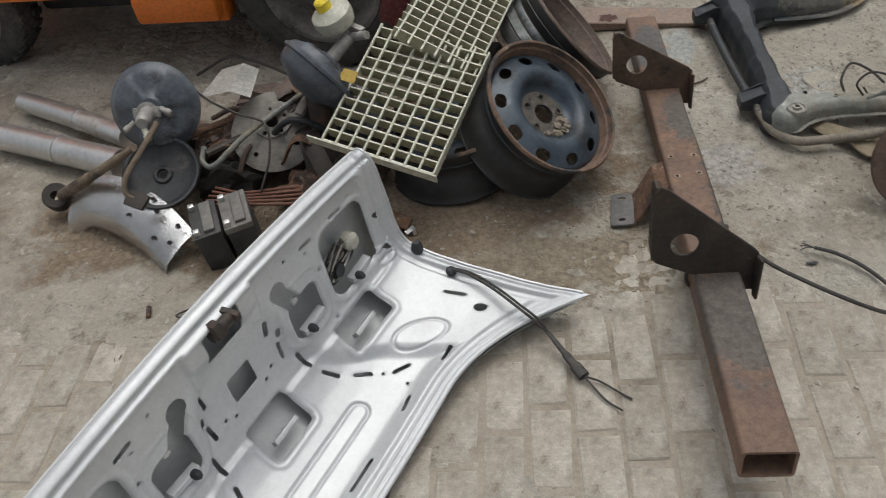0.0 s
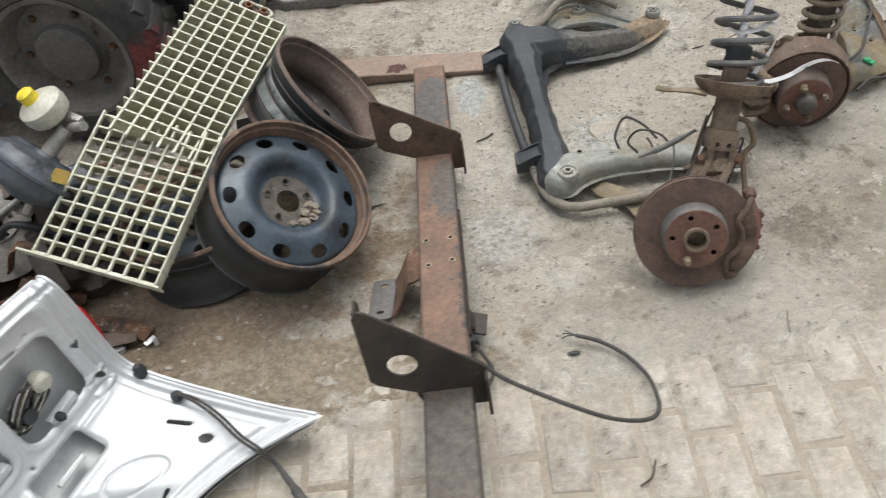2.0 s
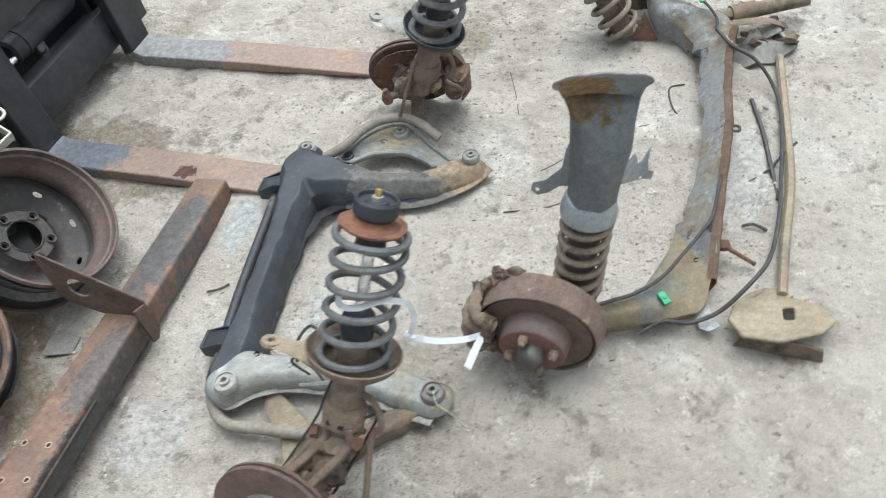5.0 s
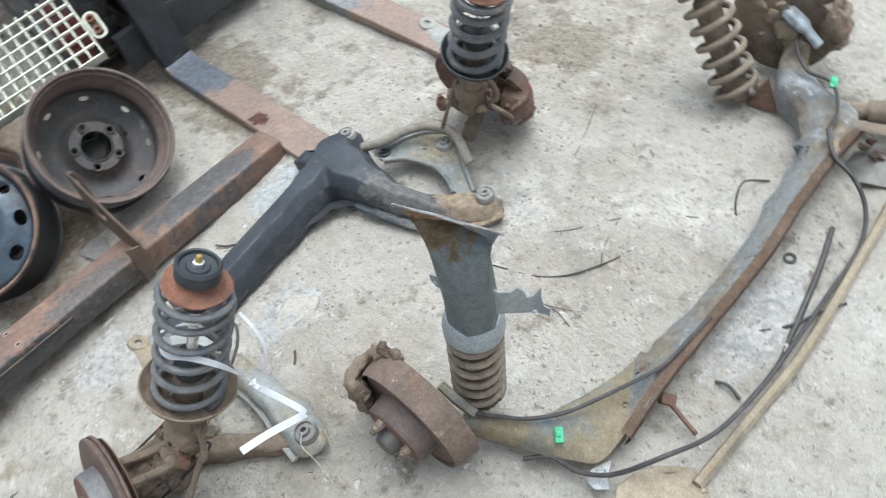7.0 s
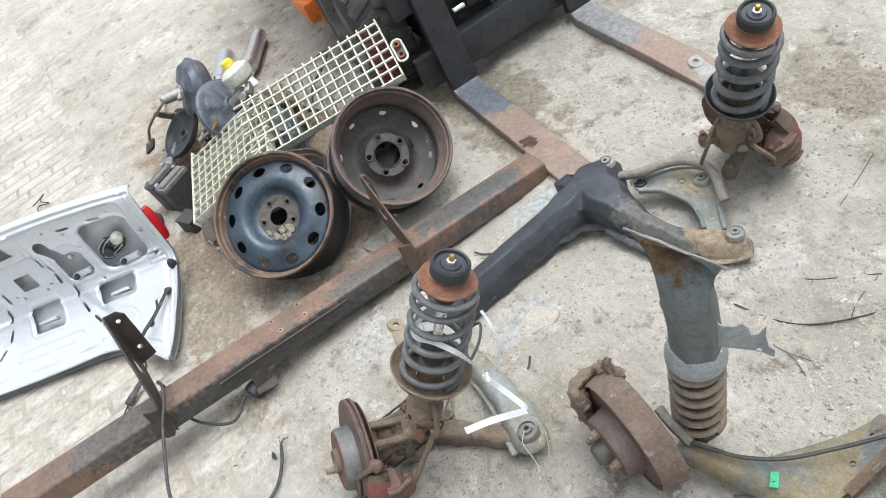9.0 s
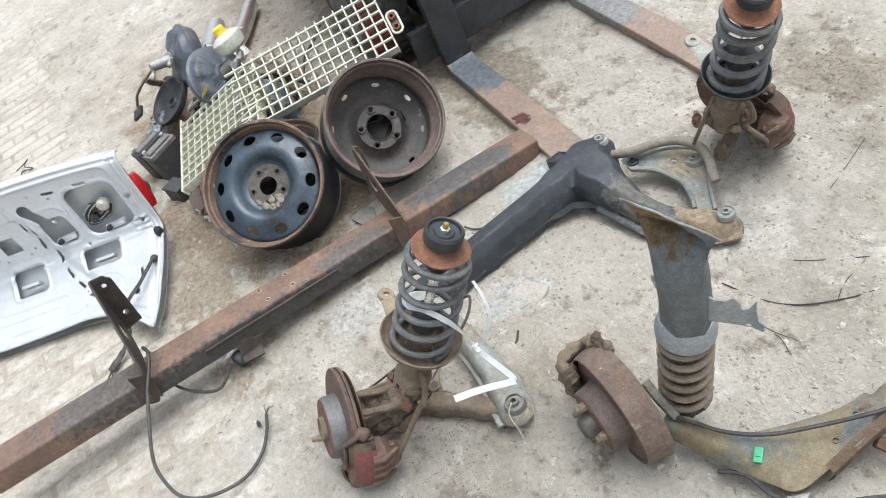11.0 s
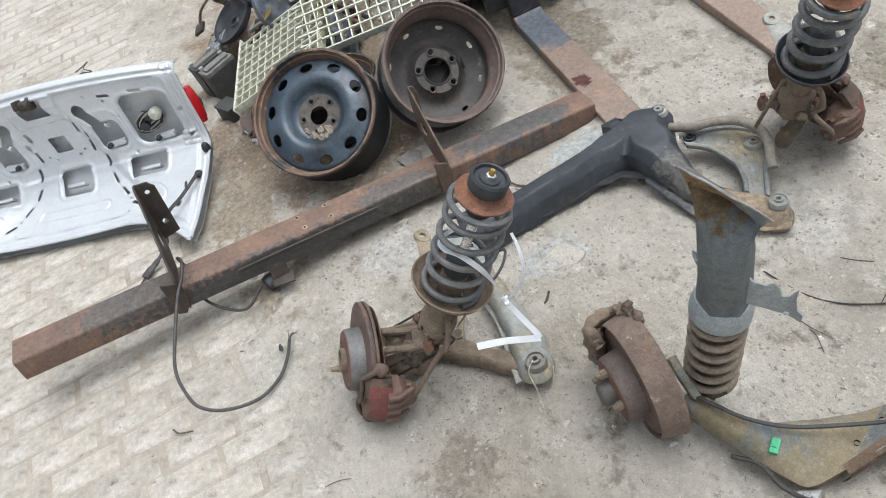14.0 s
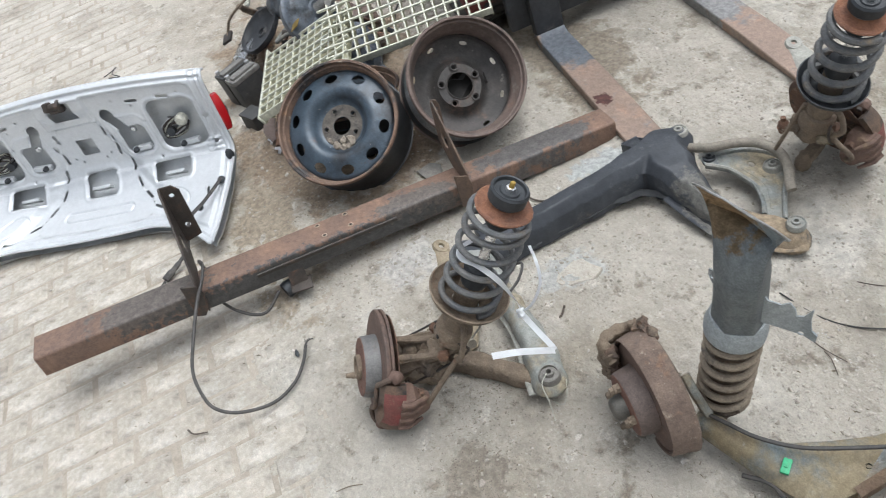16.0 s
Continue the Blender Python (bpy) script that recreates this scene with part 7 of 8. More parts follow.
booster = brake_booster("dark brake booster with dirty master cylinder on heap", (-1.138, 1.432, 0.306), (0.12, -0.87, 0.48), 0.124, M_BOOST, 0.03, 1)
b = lathe(bmesh.new(), [(0.03, 0.0), (0.032, 0.012), (0.022, 0.016), (0.02, 0.085), (0.016, 0.09), (0.014, 0.10), (0, 0.10)], pose(-0.01, -0.01, 0.0, 12, 6, 0), 20)
box(b, (0.075, 0.03, 0.016), pose(-0.01, -0.01, 0.012), 0.004)
cyl = part("master_cylinder", b, M_CAST, booster, "dirty cast alloy cylinder")
for x, y, z, a in ((-0.035, -0.03, 0.05, -50), (0.0, -0.045, 0.085, 20), (0.035, 0.0, 0.03, 60)):
    b = lathe(bmesh.new(), [(0, 0), (0.008, 0), (0.008, 0.018), (0.0105, 0.02), (0.0105, 0.032), (0.007, 0.036), (0, 0.036)], pose(x, y, z, 70, 0, a), 14)
    part("fitting", b, M_RESV if y < -0.04 else M_CAST, cyl, "dirty fitting")

booster_b = brake_booster("dark brake booster with white fluid reservoir on heap", (-0.640, 1.528, 0.350), (0.68, 0.56, 0.47), 0.122, M_BOOST, 0.03, 2)
part("master_cylinder", tube(bmesh.new(), [(0, 0, 0.0), (0.0, 0.0, 0.085)], [0.020, 0.017], 18), M_CAST, booster_b)
inv = booster_b.matrix_basis.inverted()
top = Vector((-0.618, 1.60, 0.436))
b = lathe(bmesh.new(), [(0, -0.03), (0.035, -0.03), (0.052, -0.018), (0.058, 0.004), (0.056, 0.022), (0.040, 0.034), (0.022, 0.04), (0, 0.04)], Matrix.Translation(top) @ pose(0, 0, 0, 8, -14, 0), 32)
resv = part("fluid_reservoir", b, M_RESV, booster_b, "milky white plastic reservoir", world=True)
b = lathe(bmesh.new(), [(0, 0.066), (0.016, 0.066), (0.021, 0.062), (0.022, 0.038), (0, 0.038)], Matrix.Translation(top) @ pose(0, 0, 0, 8, -14, 0) @ Matrix.Translation((-0.008, 0, 0)), 20)
part("cap", b, M_YELLOW, resv, "bright yellow cap", world=True)
b = tube(bmesh.new(), [(-0.575, 1.585, 0.385), (-0.530, 1.562, 0.40)], 0.012, 14)
box(b, (0.05, 0.02, 0.02), Matrix.Translation((-0.565, 1.60, 0.40)) @ pose(0, 0, 0, 0, 10, -30), 0.004)
part("valve_block", b, M_CAST, booster_b, world=True)
b = sheet(bmesh.new(), [(-0.025, -0.018), (0.025, -0.012), (0.02, 0.02), (-0.022, 0.016)], [], 0.003, Matrix.Translation((-0.572, 1.432, 0.357)) @ pose(0, 0, 0, 30, 10, -30))
part("yellow_tag", b, M_BRASS, booster_b, "small yellowed metal tag", world=True)
part("bracket_leg", tube(bmesh.new(), curve([(-0.70, 1.52, 0.26), (-0.69, 1.47, 0.19), (-0.70, 1.42, 0.14)], 5), [0.03] * 6 + [0.022] * 5, 10, 0.5), M_PLATE, booster_b, world=True)

pan = thing("round_cover", axes((-1.128, 1.325, 0.155), (0.12, -0.5, 0.86)), "black round dished cover leaning in the heap", "cover")
b = lathe(bmesh.new(), [(0, 0.0), (0.014, 0.0), (0.016, 0.008), (0.024, 0.009), (0.028, 0.002), (0.075, 0.004), (0.092, 0.014), (0.098, 0.024), (0.106, 0.026), (0.108, 0.018), (0.102, 0.0), (0.07, -0.012), (0, -0.014)], Matrix(), 56)
part("dish", b, M_DARK, pan)
part("centre_hole", lathe(bmesh.new(), [(0.010, 0.0012), (0, 0.0012)], Matrix.Translation((0.0, -0.0, 0)), 16), M_HOLE, pan)

for pts, r, lab in ((((-1.86, 1.715, 0.055), (-1.62, 1.615, 0.062), (-1.34, 1.49, 0.075)), 0.046, "dull silver tube with a clamp line lying in sand"), (((-1.86, 1.915, 0.05), (-1.62, 1.785, 0.058), (-1.36, 1.62, 0.08)), 0.036, "bright silver tube, dark at its open end")):
    t = thing("exhaust_tube", (pts[0][0], pts[0][1], 0), lab, "tube", "silver tubes")
    line = curve(pts, 8)
    body = part("tube_body", tube(bmesh.new(), line, [r * 0.93, r * 0.98] + [r] * (len(line) - 2), 24), M_GALV, t, world=True)
    d = (line[9] - line[8]).normalized()
    part("clamp_ring", lathe(bmesh.new(), [(r, -0.006), (r + 0.003, -0.005), (r + 0.003, 0.005), (r, 0.006)], axes(line[9], d), 24), M_GALV, body, world=True)

fend = thing("chrome_trim", (-1.22, 1.22, 0.0), "shiny curved metal shield with drilled holes", "metal shield")
b, line = bmesh.new(), curve([(-1.44, 1.335, 0.075), (-1.36, 1.325, 0.115), (-1.25, 1.275, 0.125), (-1.14, 1.20, 0.105), (-1.055, 1.125, 0.06)], 8)
rows = []
for k, c in enumerate(line):
    t = (line[min(k + 1, len(line) - 1)] - line[max(k - 1, 0)]).normalized()
    w = t.cross(Vector((0, 0, 1))).normalized()
    rows.append([b.verts.new(c + w * 0.062 * x + Vector((0, 0, zz - 0.024 * x))) for x, zz in ((-1.05, -0.055), (-1.0, -0.02), (-0.85, -0.002), (-0.3, 0.004), (0.3, 0.004), (0.85, -0.002), (1.0, -0.02), (1.05, -0.055))])
for r0, r1 in zip(rows, rows[1:]):
    for k in range(7):
        b.faces.new((r0[k], r0[k + 1], r1[k + 1], r1[k]))
bmesh.ops.solidify(b, geom=list(b.faces), thickness=0.002)
part("shield_body", b, M_ALU, fend, world=True)
for k, w in ((20, 0.5), (24, -0.3), (27, 0.55), (29, -0.5), (22, -0.6), (30, 0.2)):
    c = line[k]
    t = (line[min(k + 1, len(line) - 1)] - line[k - 1]).normalized()
    side = t.cross(Vector((0, 0, 1))).normalized()
    up = side.cross(t)
    part("drilled_hole", lathe(bmesh.new(), [(0.0065, 0.0), (0, 0.0)], axes(c + side * 0.062 * w + Vector((0, 0, 0.0078 - 0.024 * w)), up), 14), M_HOLE, fend, world=True)

rod = thing("link_rod", (-1.5, 1.36, 0.0), "rusty link rod with a round rubber bush", "rod")
part("rod_bar", tube(bmesh.new(), curve([(-1.47, 1.345, 0.09), (-1.36, 1.335, 0.15), (-1.22, 1.30, 0.24), (-1.15, 1.285, 0.285)], 6), [0.02] * 7 + [0.016] * 6 + [0.012] * 6, 12, 0.8), M_STRUT, rod, world=True)
part("bush_ring", lathe(bmesh.new(), [(0.014, -0.025), (0.036, -0.025), (0.04, -0.018), (0.04, 0.018), (0.036, 0.025), (0.014, 0.025)], axes((-1.50, 1.36, 0.07), (0.3, -0.55, 0.75)), 28, True), M_PLATE, rod, world=True)

pedal = thing("brake_pedal", (-1.13, 1.25, 0.0), "bent steel pedal lever hanging over the cover", "pedal")
part("lever", tube(bmesh.new(), curve([(-1.08, 1.33, 0.33), (-1.12, 1.27, 0.29), (-1.165, 1.225, 0.245), (-1.180, 1.205, 0.21), (-1.172, 1.195, 0.194), (-1.155, 1.190, 0.188)], 6), 0.009, 8, 0.6), M_STRUT, pedal, world=True)
part("foot_plate", box(bmesh.new(), (0.06, 0.045, 0.012), Matrix.Translation((-1.148, 1.186, 0.187)) @ pose(0, 0, 0, 20, 10, -20), 0.003), M_PLATE, pedal, world=True)


def battery(at, turn, label, tone):
    bt = thing("battery", Matrix.Translation(at) @ pose(0, 0, 0, 4, -3, turn), label, "battery", "small batteries")
    part("case", box(bmesh.new(), (0.072, 0.13, 0.125), Matrix.Translation((0, 0, 0.0625)), 0.005), M_BATT, bt)
    lid = part("case_lid", box(bmesh.new(), (0.075, 0.133, 0.02), Matrix.Translation((0, 0, 0.133)), 0.004), tone, bt)
    part("cell_strip", box(bmesh.new(), (0.03, 0.11, 0.012), Matrix.Translation((0.01, 0, 0.147)), 0.004), M_BATTLID, lid)
    for s in (-1, 1):
        part("terminal", box(bmesh.new(), (0.016, 0.016, 0.018), Matrix.Translation((-0.024, 0.05 * s, 0.149)), 0.003), M_GALV, lid)
    return bt


battery((-0.965, 1.158, 0.0), 22, "black motorcycle battery standing on sand", M_BATT)
battery((-0.890, 1.190, 0.0), 22, "black battery with dusty grey lid on sand", M_BATTLID)

shield = thing("dust_shield", axes((-0.835, 1.475, 0.178), (0.12, -0.5, 0.86), (1, 0.2, 0)), "grey brake dust shield with hub holes on heap", "dust shield")
holes = [oval(0.0, 0.02, 0.018, 0.018, 18)] + [oval(0.04 * math.cos(a), 0.02 + 0.04 * math.sin(a), 0.006, 0.006, 10) for a in (0.3 + 1.257 * k for k in range(5))] + [oval(0.075, 0.03, 0.018, 0.028, 14), oval(0.06, -0.05, 0.014, 0.010, 12), oval(-0.06, -0.065, 0.007, 0.007, 10)]
b = sheet(bmesh.new(), [(0.125 * math.cos(a) * (1 if abs(a - 0.9) > 0.5 else 0.72), 0.125 * math.sin(a) * (1 if abs(a - 0.9) > 0.5 else 0.72)) for a in (2 * math.pi * k / 48 for k in range(48))], holes, 0.003, Matrix(), 0.0, lambda c: Vector((c.x, c.y, c.z - 1.4 * (c.x ** 2 + c.y ** 2))))
part("pressed_disc", b, M_SHIELD, shield)
part("hub_plate", sheet(bmesh.new(), oval(0, 0.02, 0.055, 0.05, 28), [oval(0.0, 0.02, 0.018, 0.018, 18)] + [oval(0.04 * math.cos(a), 0.02 + 0.04 * math.sin(a), 0.006, 0.006, 10) for a in (0.3 + 1.257 * k for k in range(5))], 0.004, Matrix.Translation((0, 0, 0.0025))), M_SHIELD, shield)

paper = thing("crumpled_sheet", (-0.95, 1.6, 0.0), "grey folded metal foil sheet on the heap", "sheet")
b = bmesh.new()
g = [[b.verts.new(Vector((-1.035, 1.515, 0.272)).lerp(Vector((-0.884, 1.509, 0.285)), i / 8).lerp(Vector((-1.005, 1.66, 0.270)).lerp(Vector((-0.90, 1.68, 0.270)), i / 8), j / 8) + Vector((0, 0, 0.003 * noise.noise((i * 0.6, j * 0.6, 2)) + 0.010 * (i / 5 if i < 5 else 1) + (-0.030 * (i - 5) / 3 if i > 5 else 0)))) for i in range(9)] for j in range(9)]
for j in range(8):
    for i in range(8):
        b.faces.new((g[j][i], g[j][i + 1], g[j + 1][i + 1], g[j + 1][i]))
bmesh.ops.solidify(b, geom=list(b.faces), thickness=0.0015)
part("foil", b, M_PAPER, paper, world=True)


def scrap(name, label, pts, r, mat, flat=1.0, category="scrap"):
    t = thing(name, (pts[0][0], pts[0][1], 0), label, category, "scrap in the heap")
    part("strip", tube(bmesh.new(), curve(pts, 7), r, 9, flat), mat, t, world=True)
    return t


scrap("steel_rod", "rusty steel rod in the heap", [(-1.12, 1.40, 0.20), (-0.95, 1.53, 0.19), (-0.78, 1.64, 0.18), (-0.60, 1.72, 0.16)], 0.010, M_RUST, 1, "rod")
scrap("steel_rod", "dark steel rod in the heap", [(-1.02, 1.40, 0.16), (-0.88, 1.50, 0.16), (-0.74, 1.60, 0.15)], 0.013, M_PLATE, 1, "rod")
scrap("rubber_hose", "grey rubber hose bent across the shield", [(-1.03, 1.42, 0.17), (-1.03, 1.38, 0.15), (-0.99, 1.36, 0.15), (-0.90, 1.42, 0.20), (-0.80, 1.53, 0.215), (-0.74, 1.60, 0.22)], 0.008, M_SUBGREY, 1, "hose")
scrap("thin_cable", "thin black cable over the heap", [(-1.08, 1.56, 0.30), (-1.00, 1.50, 0.27), (-0.92, 1.47, 0.24), (-0.84, 1.44, 0.22), (-0.83, 1.37, 0.16), (-0.86, 1.30, 0.09)], 0.0035, M_CABLE, 1, "cable")
scrap("thin_cable", "thin bent cable behind the heap", [(-1.25, 2.0, 0.05), (-1.12, 2.02, 0.10), (-1.0, 1.95, 0.11), (-0.88, 1.85, 0.12), (-0.80, 1.80, 0.10)], 0.005, M_CABLE, 1, "cable")
for k in range(5):
    scrap("copper_wire", "red-brown wires under the shield", [(-1.04 + 0.01 * k, 1.30 + 0.008 * k, 0.06 + 0.008 * k), (-0.92, 1.275 + 0.012 * k, 0.075), (-0.78, 1.27 + 0.01 * k, 0.07 + 0.006 * k), (-0.66, 1.31 + 0.014 * k, 0.05)], 0.004, M_COPPER, 1, "wire")
scrap("rusty_bracket", "rusty flat bracket in the heap", [(-1.27, 1.72, 0.022), (-1.20, 1.68, 0.06), (-1.12, 1.66, 0.07)], 0.02, M_RUST, 0.3, "bracket")
scrap("rusty_bracket", "brown flat bracket under the foil", [(-0.86, 1.60, 0.20), (-0.80, 1.66, 0.21), (-0.76, 1.72, 0.20)], 0.028, M_BARREL, 0.25, "bracket")
scrap("rusty_bracket", "rusty strip under the grating", [(-0.72, 1.30, 0.06), (-0.60, 1.25, 0.05), (-0.50, 1.22, 0.05), (-0.44, 1.20, 0.03)], 0.022, M_RUST, 0.35, "bracket")
scrap("rusty_bracket", "brown folded strip beside the lid", [(-0.66, 1.20, 0.03), (-0.55, 1.185, 0.045), (-0.47, 1.20, 0.04)], 0.024, M_BARREL, 0.3, "bracket")
# filler lumps in the heap; the last is added to darken a hub hole
for k, (x, y, z, sx, sy, sz, mat, lab) in enumerate((
        (-0.97, 1.52, 0.07, 0.13, 0.09, 0.09, M_BARREL, "dark rusty casting in the heap"), (-0.78, 1.63, 0.08, 0.13, 0.10, 0.09, M_PLATE, "black greasy casting in the heap"),
        (-0.64, 1.42, 0.07, 0.10, 0.09, 0.08, M_PLATE, "black housing under the grating"), (-0.98, 1.39, 0.06, 0.09, 0.06, 0.075, M_HOLE, "near-black crumpled lump in the heap"),
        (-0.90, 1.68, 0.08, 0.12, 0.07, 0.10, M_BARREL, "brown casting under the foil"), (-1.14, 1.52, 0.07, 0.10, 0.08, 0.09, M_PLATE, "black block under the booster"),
        (-0.62, 1.60, 0.10, 0.09, 0.09, 0.11, M_BOOST, "dark pump under the booster"), (-0.74, 1.34, 0.05, 0.09, 0.05, 0.055, M_RUST, "rusty lump beside the shield"), (-0.17, 1.83, 0.075, 0.12, 0.11, 0.085, M_HOLE, "black lump added to darken the brown wheel hub"))):
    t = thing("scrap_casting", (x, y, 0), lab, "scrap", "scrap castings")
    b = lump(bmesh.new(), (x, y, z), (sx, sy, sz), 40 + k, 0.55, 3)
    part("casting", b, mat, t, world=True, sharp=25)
rnd = random.Random(5)
for k in range(14):
    x, y, a = rnd.uniform(-1.08, -0.6), rnd.uniform(1.36, 1.72), rnd.uniform(0, 6.3)
    l, z = rnd.uniform(0.06, 0.13), rnd.uniform(0.10, 0.20)
    pts = [(x - l * math.cos(a), y - l * math.sin(a), z - 0.05), (x, y, z + rnd.uniform(0, 0.04)), (x + l * math.cos(a + 0.5), y + l * math.sin(a + 0.5), z - rnd.uniform(0.02, 0.08))]
    kind = k % 4
    if kind == 0:
        scrap("rusty_bracket", "rusty bent bracket in the heap", pts, 0.018, M_RUST, 0.3, "bracket")
    elif kind == 1:
        scrap("rubber_hose", "black hose piece in the heap", pts, 0.009, M_RUBBER, 1, "hose")
    elif kind == 2:
        scrap("steel_rod", "brown steel lever in the heap", pts, 0.008, M_BARREL, 1, "lever")
    else:
        scrap("rusty_bracket", "black greasy plate in the heap", pts, 0.026, M_PLATE, 0.22, "bracket")
t = thing("caliper_bracket", (-0.70, 1.52, 0.0), "rusty caliper bracket lying on the dust shield", "bracket")
b = bmesh.new()
tube(b, curve([(-0.76, 1.50, 0.20), (-0.73, 1.56, 0.22), (-0.68, 1.57, 0.21), (-0.655, 1.51, 0.19), (-0.67, 1.45, 0.17)], 6), 0.017, 9, 0.6)
box(b, (0.035, 0.03, 0.02), Matrix.Translation((-0.765, 1.49, 0.195)) @ pose(0, 0, 0, 10, 20, 30), 0.004)
part("bracket_arm", b, M_SHIELD, t, world=True)
ring = thing("rubber_mount", (-0.880, 1.030, 0.0), "black round rubber mount with steel ring on sand", "rubber mount")
part("rubber_ring", lathe(bmesh.new(), [(0.012, 0.0), (0.036, 0.0), (0.04, 0.008), (0.036, 0.016), (0.04, 0.024), (0.034, 0.032), (0.012, 0.032)], axes((-0.880, 1.030, 0.028), (0.5, -0.3, 0.6)), 28, True), M_RUBBER, ring, world=True)
part("steel_ring", lathe(bmesh.new(), [(0.014, 0.034), (0.026, 0.034), (0.027, 0.037), (0.014, 0.037)], axes((-0.880, 1.030, 0.028), (0.5, -0.3, 0.6)), 24, True), M_GALV, ring, world=True)
t = thing("plastic_box", pose(-0.70, 1.150, 0, 0, 0, 28), "small black plastic box beside the grating", "box")
part("case", box(bmesh.new(), (0.085, 0.065, 0.055), Matrix.Translation((0, 0, 0.030)), 0.006), M_BATT, t)
part("case_lid", box(bmesh.new(), (0.089, 0.069, 0.010), Matrix.Translation((0, 0, 0.062)) @ pose(0, 0, 0, 0, 3, 0), 0.003), M_BATT, t)


# ---- the strap tied to the near strut ----
def ribbon(b, pts, w, up=(0, 0, 1), thick=0.0012):
    line = curve(pts, 8)
    rows = []
    for k, c in enumerate(line):
        t = (line[min(k + 1, len(line) - 1)] - line[max(k - 1, 0)]).normalized()
        s = t.cross(Vector(up).normalized())
        s = (s if s.length > 0.05 else t.cross(Vector((1, 0, 0)))).normalized()
        rows.append([b.verts.new(c - s * w / 2), b.verts.new(c + s * w / 2)])
    f = [b.faces.new((r0[0], r0[1], r1[1], r1[0])) for r0, r1 in zip(rows, rows[1:])]
    bmesh.ops.solidify(b, geom=f, thickness=thick)
    return b


strap = thing("strap", (1.07, 1.55, 0.0), "white plastic strap knotted round the coil spring", "strap")
part("band", ribbon(bmesh.new(), [(0.975, 1.50, 0.46), (0.99, 1.462, 0.468), (1.025, 1.455, 0.474), (1.061, 1.472, 0.474), (1.088, 1.495, 0.440), (1.088, 1.510, 0.385), (1.074, 1.520, 0.335), (1.056, 1.523, 0.297)], 0.011, (0.3, -0.5, 1)), M_STRAP, strap, world=True)
part("band", ribbon(bmesh.new(), [(1.02, 1.59, 0.42), (1.055, 1.585, 0.405), (1.076, 1.575, 0.37), (1.074, 1.548, 0.325), (1.056, 1.523, 0.297)], 0.007, (1, 0.2, 0.4)), M_STRAP, strap, world=True)
part("loose_end", ribbon(bmesh.new(), [(1.056, 1.523, 0.297), (1.10, 1.535, 0.272), (1.15, 1.54, 0.276), (1.187, 1.535, 0.302)], 0.012, (-0.2, -0.4, 1)), M_STRAP, strap, world=True)
part("loose_end", ribbon(bmesh.new(), [(1.187, 1.535, 0.302), (1.196, 1.508, 0.330), (1.20, 1.465, 0.362), (1.20, 1.417, 0.385)], 0.013, (0.6, 0.1, 1)), M_STRAP, strap, world=True)
part("knot", lump(bmesh.new(), (1.056, 1.523, 0.297), (0.011, 0.009, 0.010), 3, 0.5), M_STRAP, strap, world=True)


def stick(name, label, pts, r, mat, category):
    t = thing(name, (pts[0][0], pts[0][1], 0), label, category, "litter on the ground")
    part("stem", tube(bmesh.new(), curve(pts, 5), r, 6), mat, t, world=True)
    return t


# rods, wires and twigs on the ground beside the axle
stick("steel_rod", "thin dark rod lying on sand", [(1.690, 2.53, 0.012), (1.715, 2.40, 0.012), (1.742, 2.17, 0.012)], 0.006, M_CABLE, "rod")
stick("steel_rod", "dusty brown rod lying on sand", [(1.765, 2.70, 0.02), (1.769, 2.471, 0.02), (1.770, 2.227, 0.02), (1.750, 2.036, 0.022), (1.735, 1.875, 0.035)], 0.011, M_OIL, "rod")
stick("bent_wire", "bent dark wire on sand", [(1.675, 2.225, 0.008), (1.72, 2.265, 0.012), (1.76, 2.32, 0.02), (1.79, 2.36, 0.02)], 0.004, M_CABLE, "wire")
stick("bent_wire", "thin wire lying on sand", [(1.10, 2.10, 0.006), (1.20, 2.12, 0.006), (1.27, 2.16, 0.008), (1.33, 2.24, 0.006), (1.36, 2.30, 0.006)], 0.002, M_CABLE, "wire")
stick("bent_wire", "curled thin wire on sand", [(1.52, 2.60, 0.006), (1.48, 2.55, 0.03), (1.50, 2.48, 0.01), (1.55, 2.45, 0.01)], 0.0025, M_CABLE, "wire")
stick("twig", "small dark twig on sand", [(0.869, 1.638, 0.004), (0.871, 1.655, 0.02), (0.861, 1.672, 0.035)], 0.003, M_TWIG, "twig")
stick("twig", "small twig on sand", [(0.40, 1.79, 0.006), (0.43, 1.80, 0.008), (0.45, 1.82, 0.005)], 0.003, M_TWIG, "twig")
stick("twig", "forked twig on the pavers", [(0.625, 0.685, 0.006), (0.65, 0.70, 0.007), (0.665, 0.735, 0.006)], 0.0022, M_TWIG, "twig")
stick("bolt", "rusty bolt lying on the pavers", [(-1.115, 0.965, 0.008), (-1.105, 0.93, 0.008)], 0.007, M_RUST, "bolt")
stick("wire_tangle", "tangled thin wires beside the lid", [(-1.02, 0.86, 0.006), (-0.98, 0.90, 0.02), (-1.03, 0.93, 0.01), (-0.97, 0.95, 0.015), (-1.0, 0.88, 0.008), (-0.94, 0.90, 0.006)], 0.0025, M_CABLE, "wire")
stick("bent_wire", "long thin wire lying across the sand", [(1.03, 2.18, 0.008), (1.12, 2.216, 0.008), (1.195, 2.262, 0.010), (1.252, 2.32, 0.008), (1.33, 2.39, 0.008), (1.45, 2.44, 0.006)], 0.0013, M_TWIG, "wire")
stick("twig", "thin dry stalk on sand", [(1.315, 2.222, 0.006), (1.296, 2.266, 0.008), (1.284, 2.343, 0.006)], 0.0011, M_TWIG, "twig")
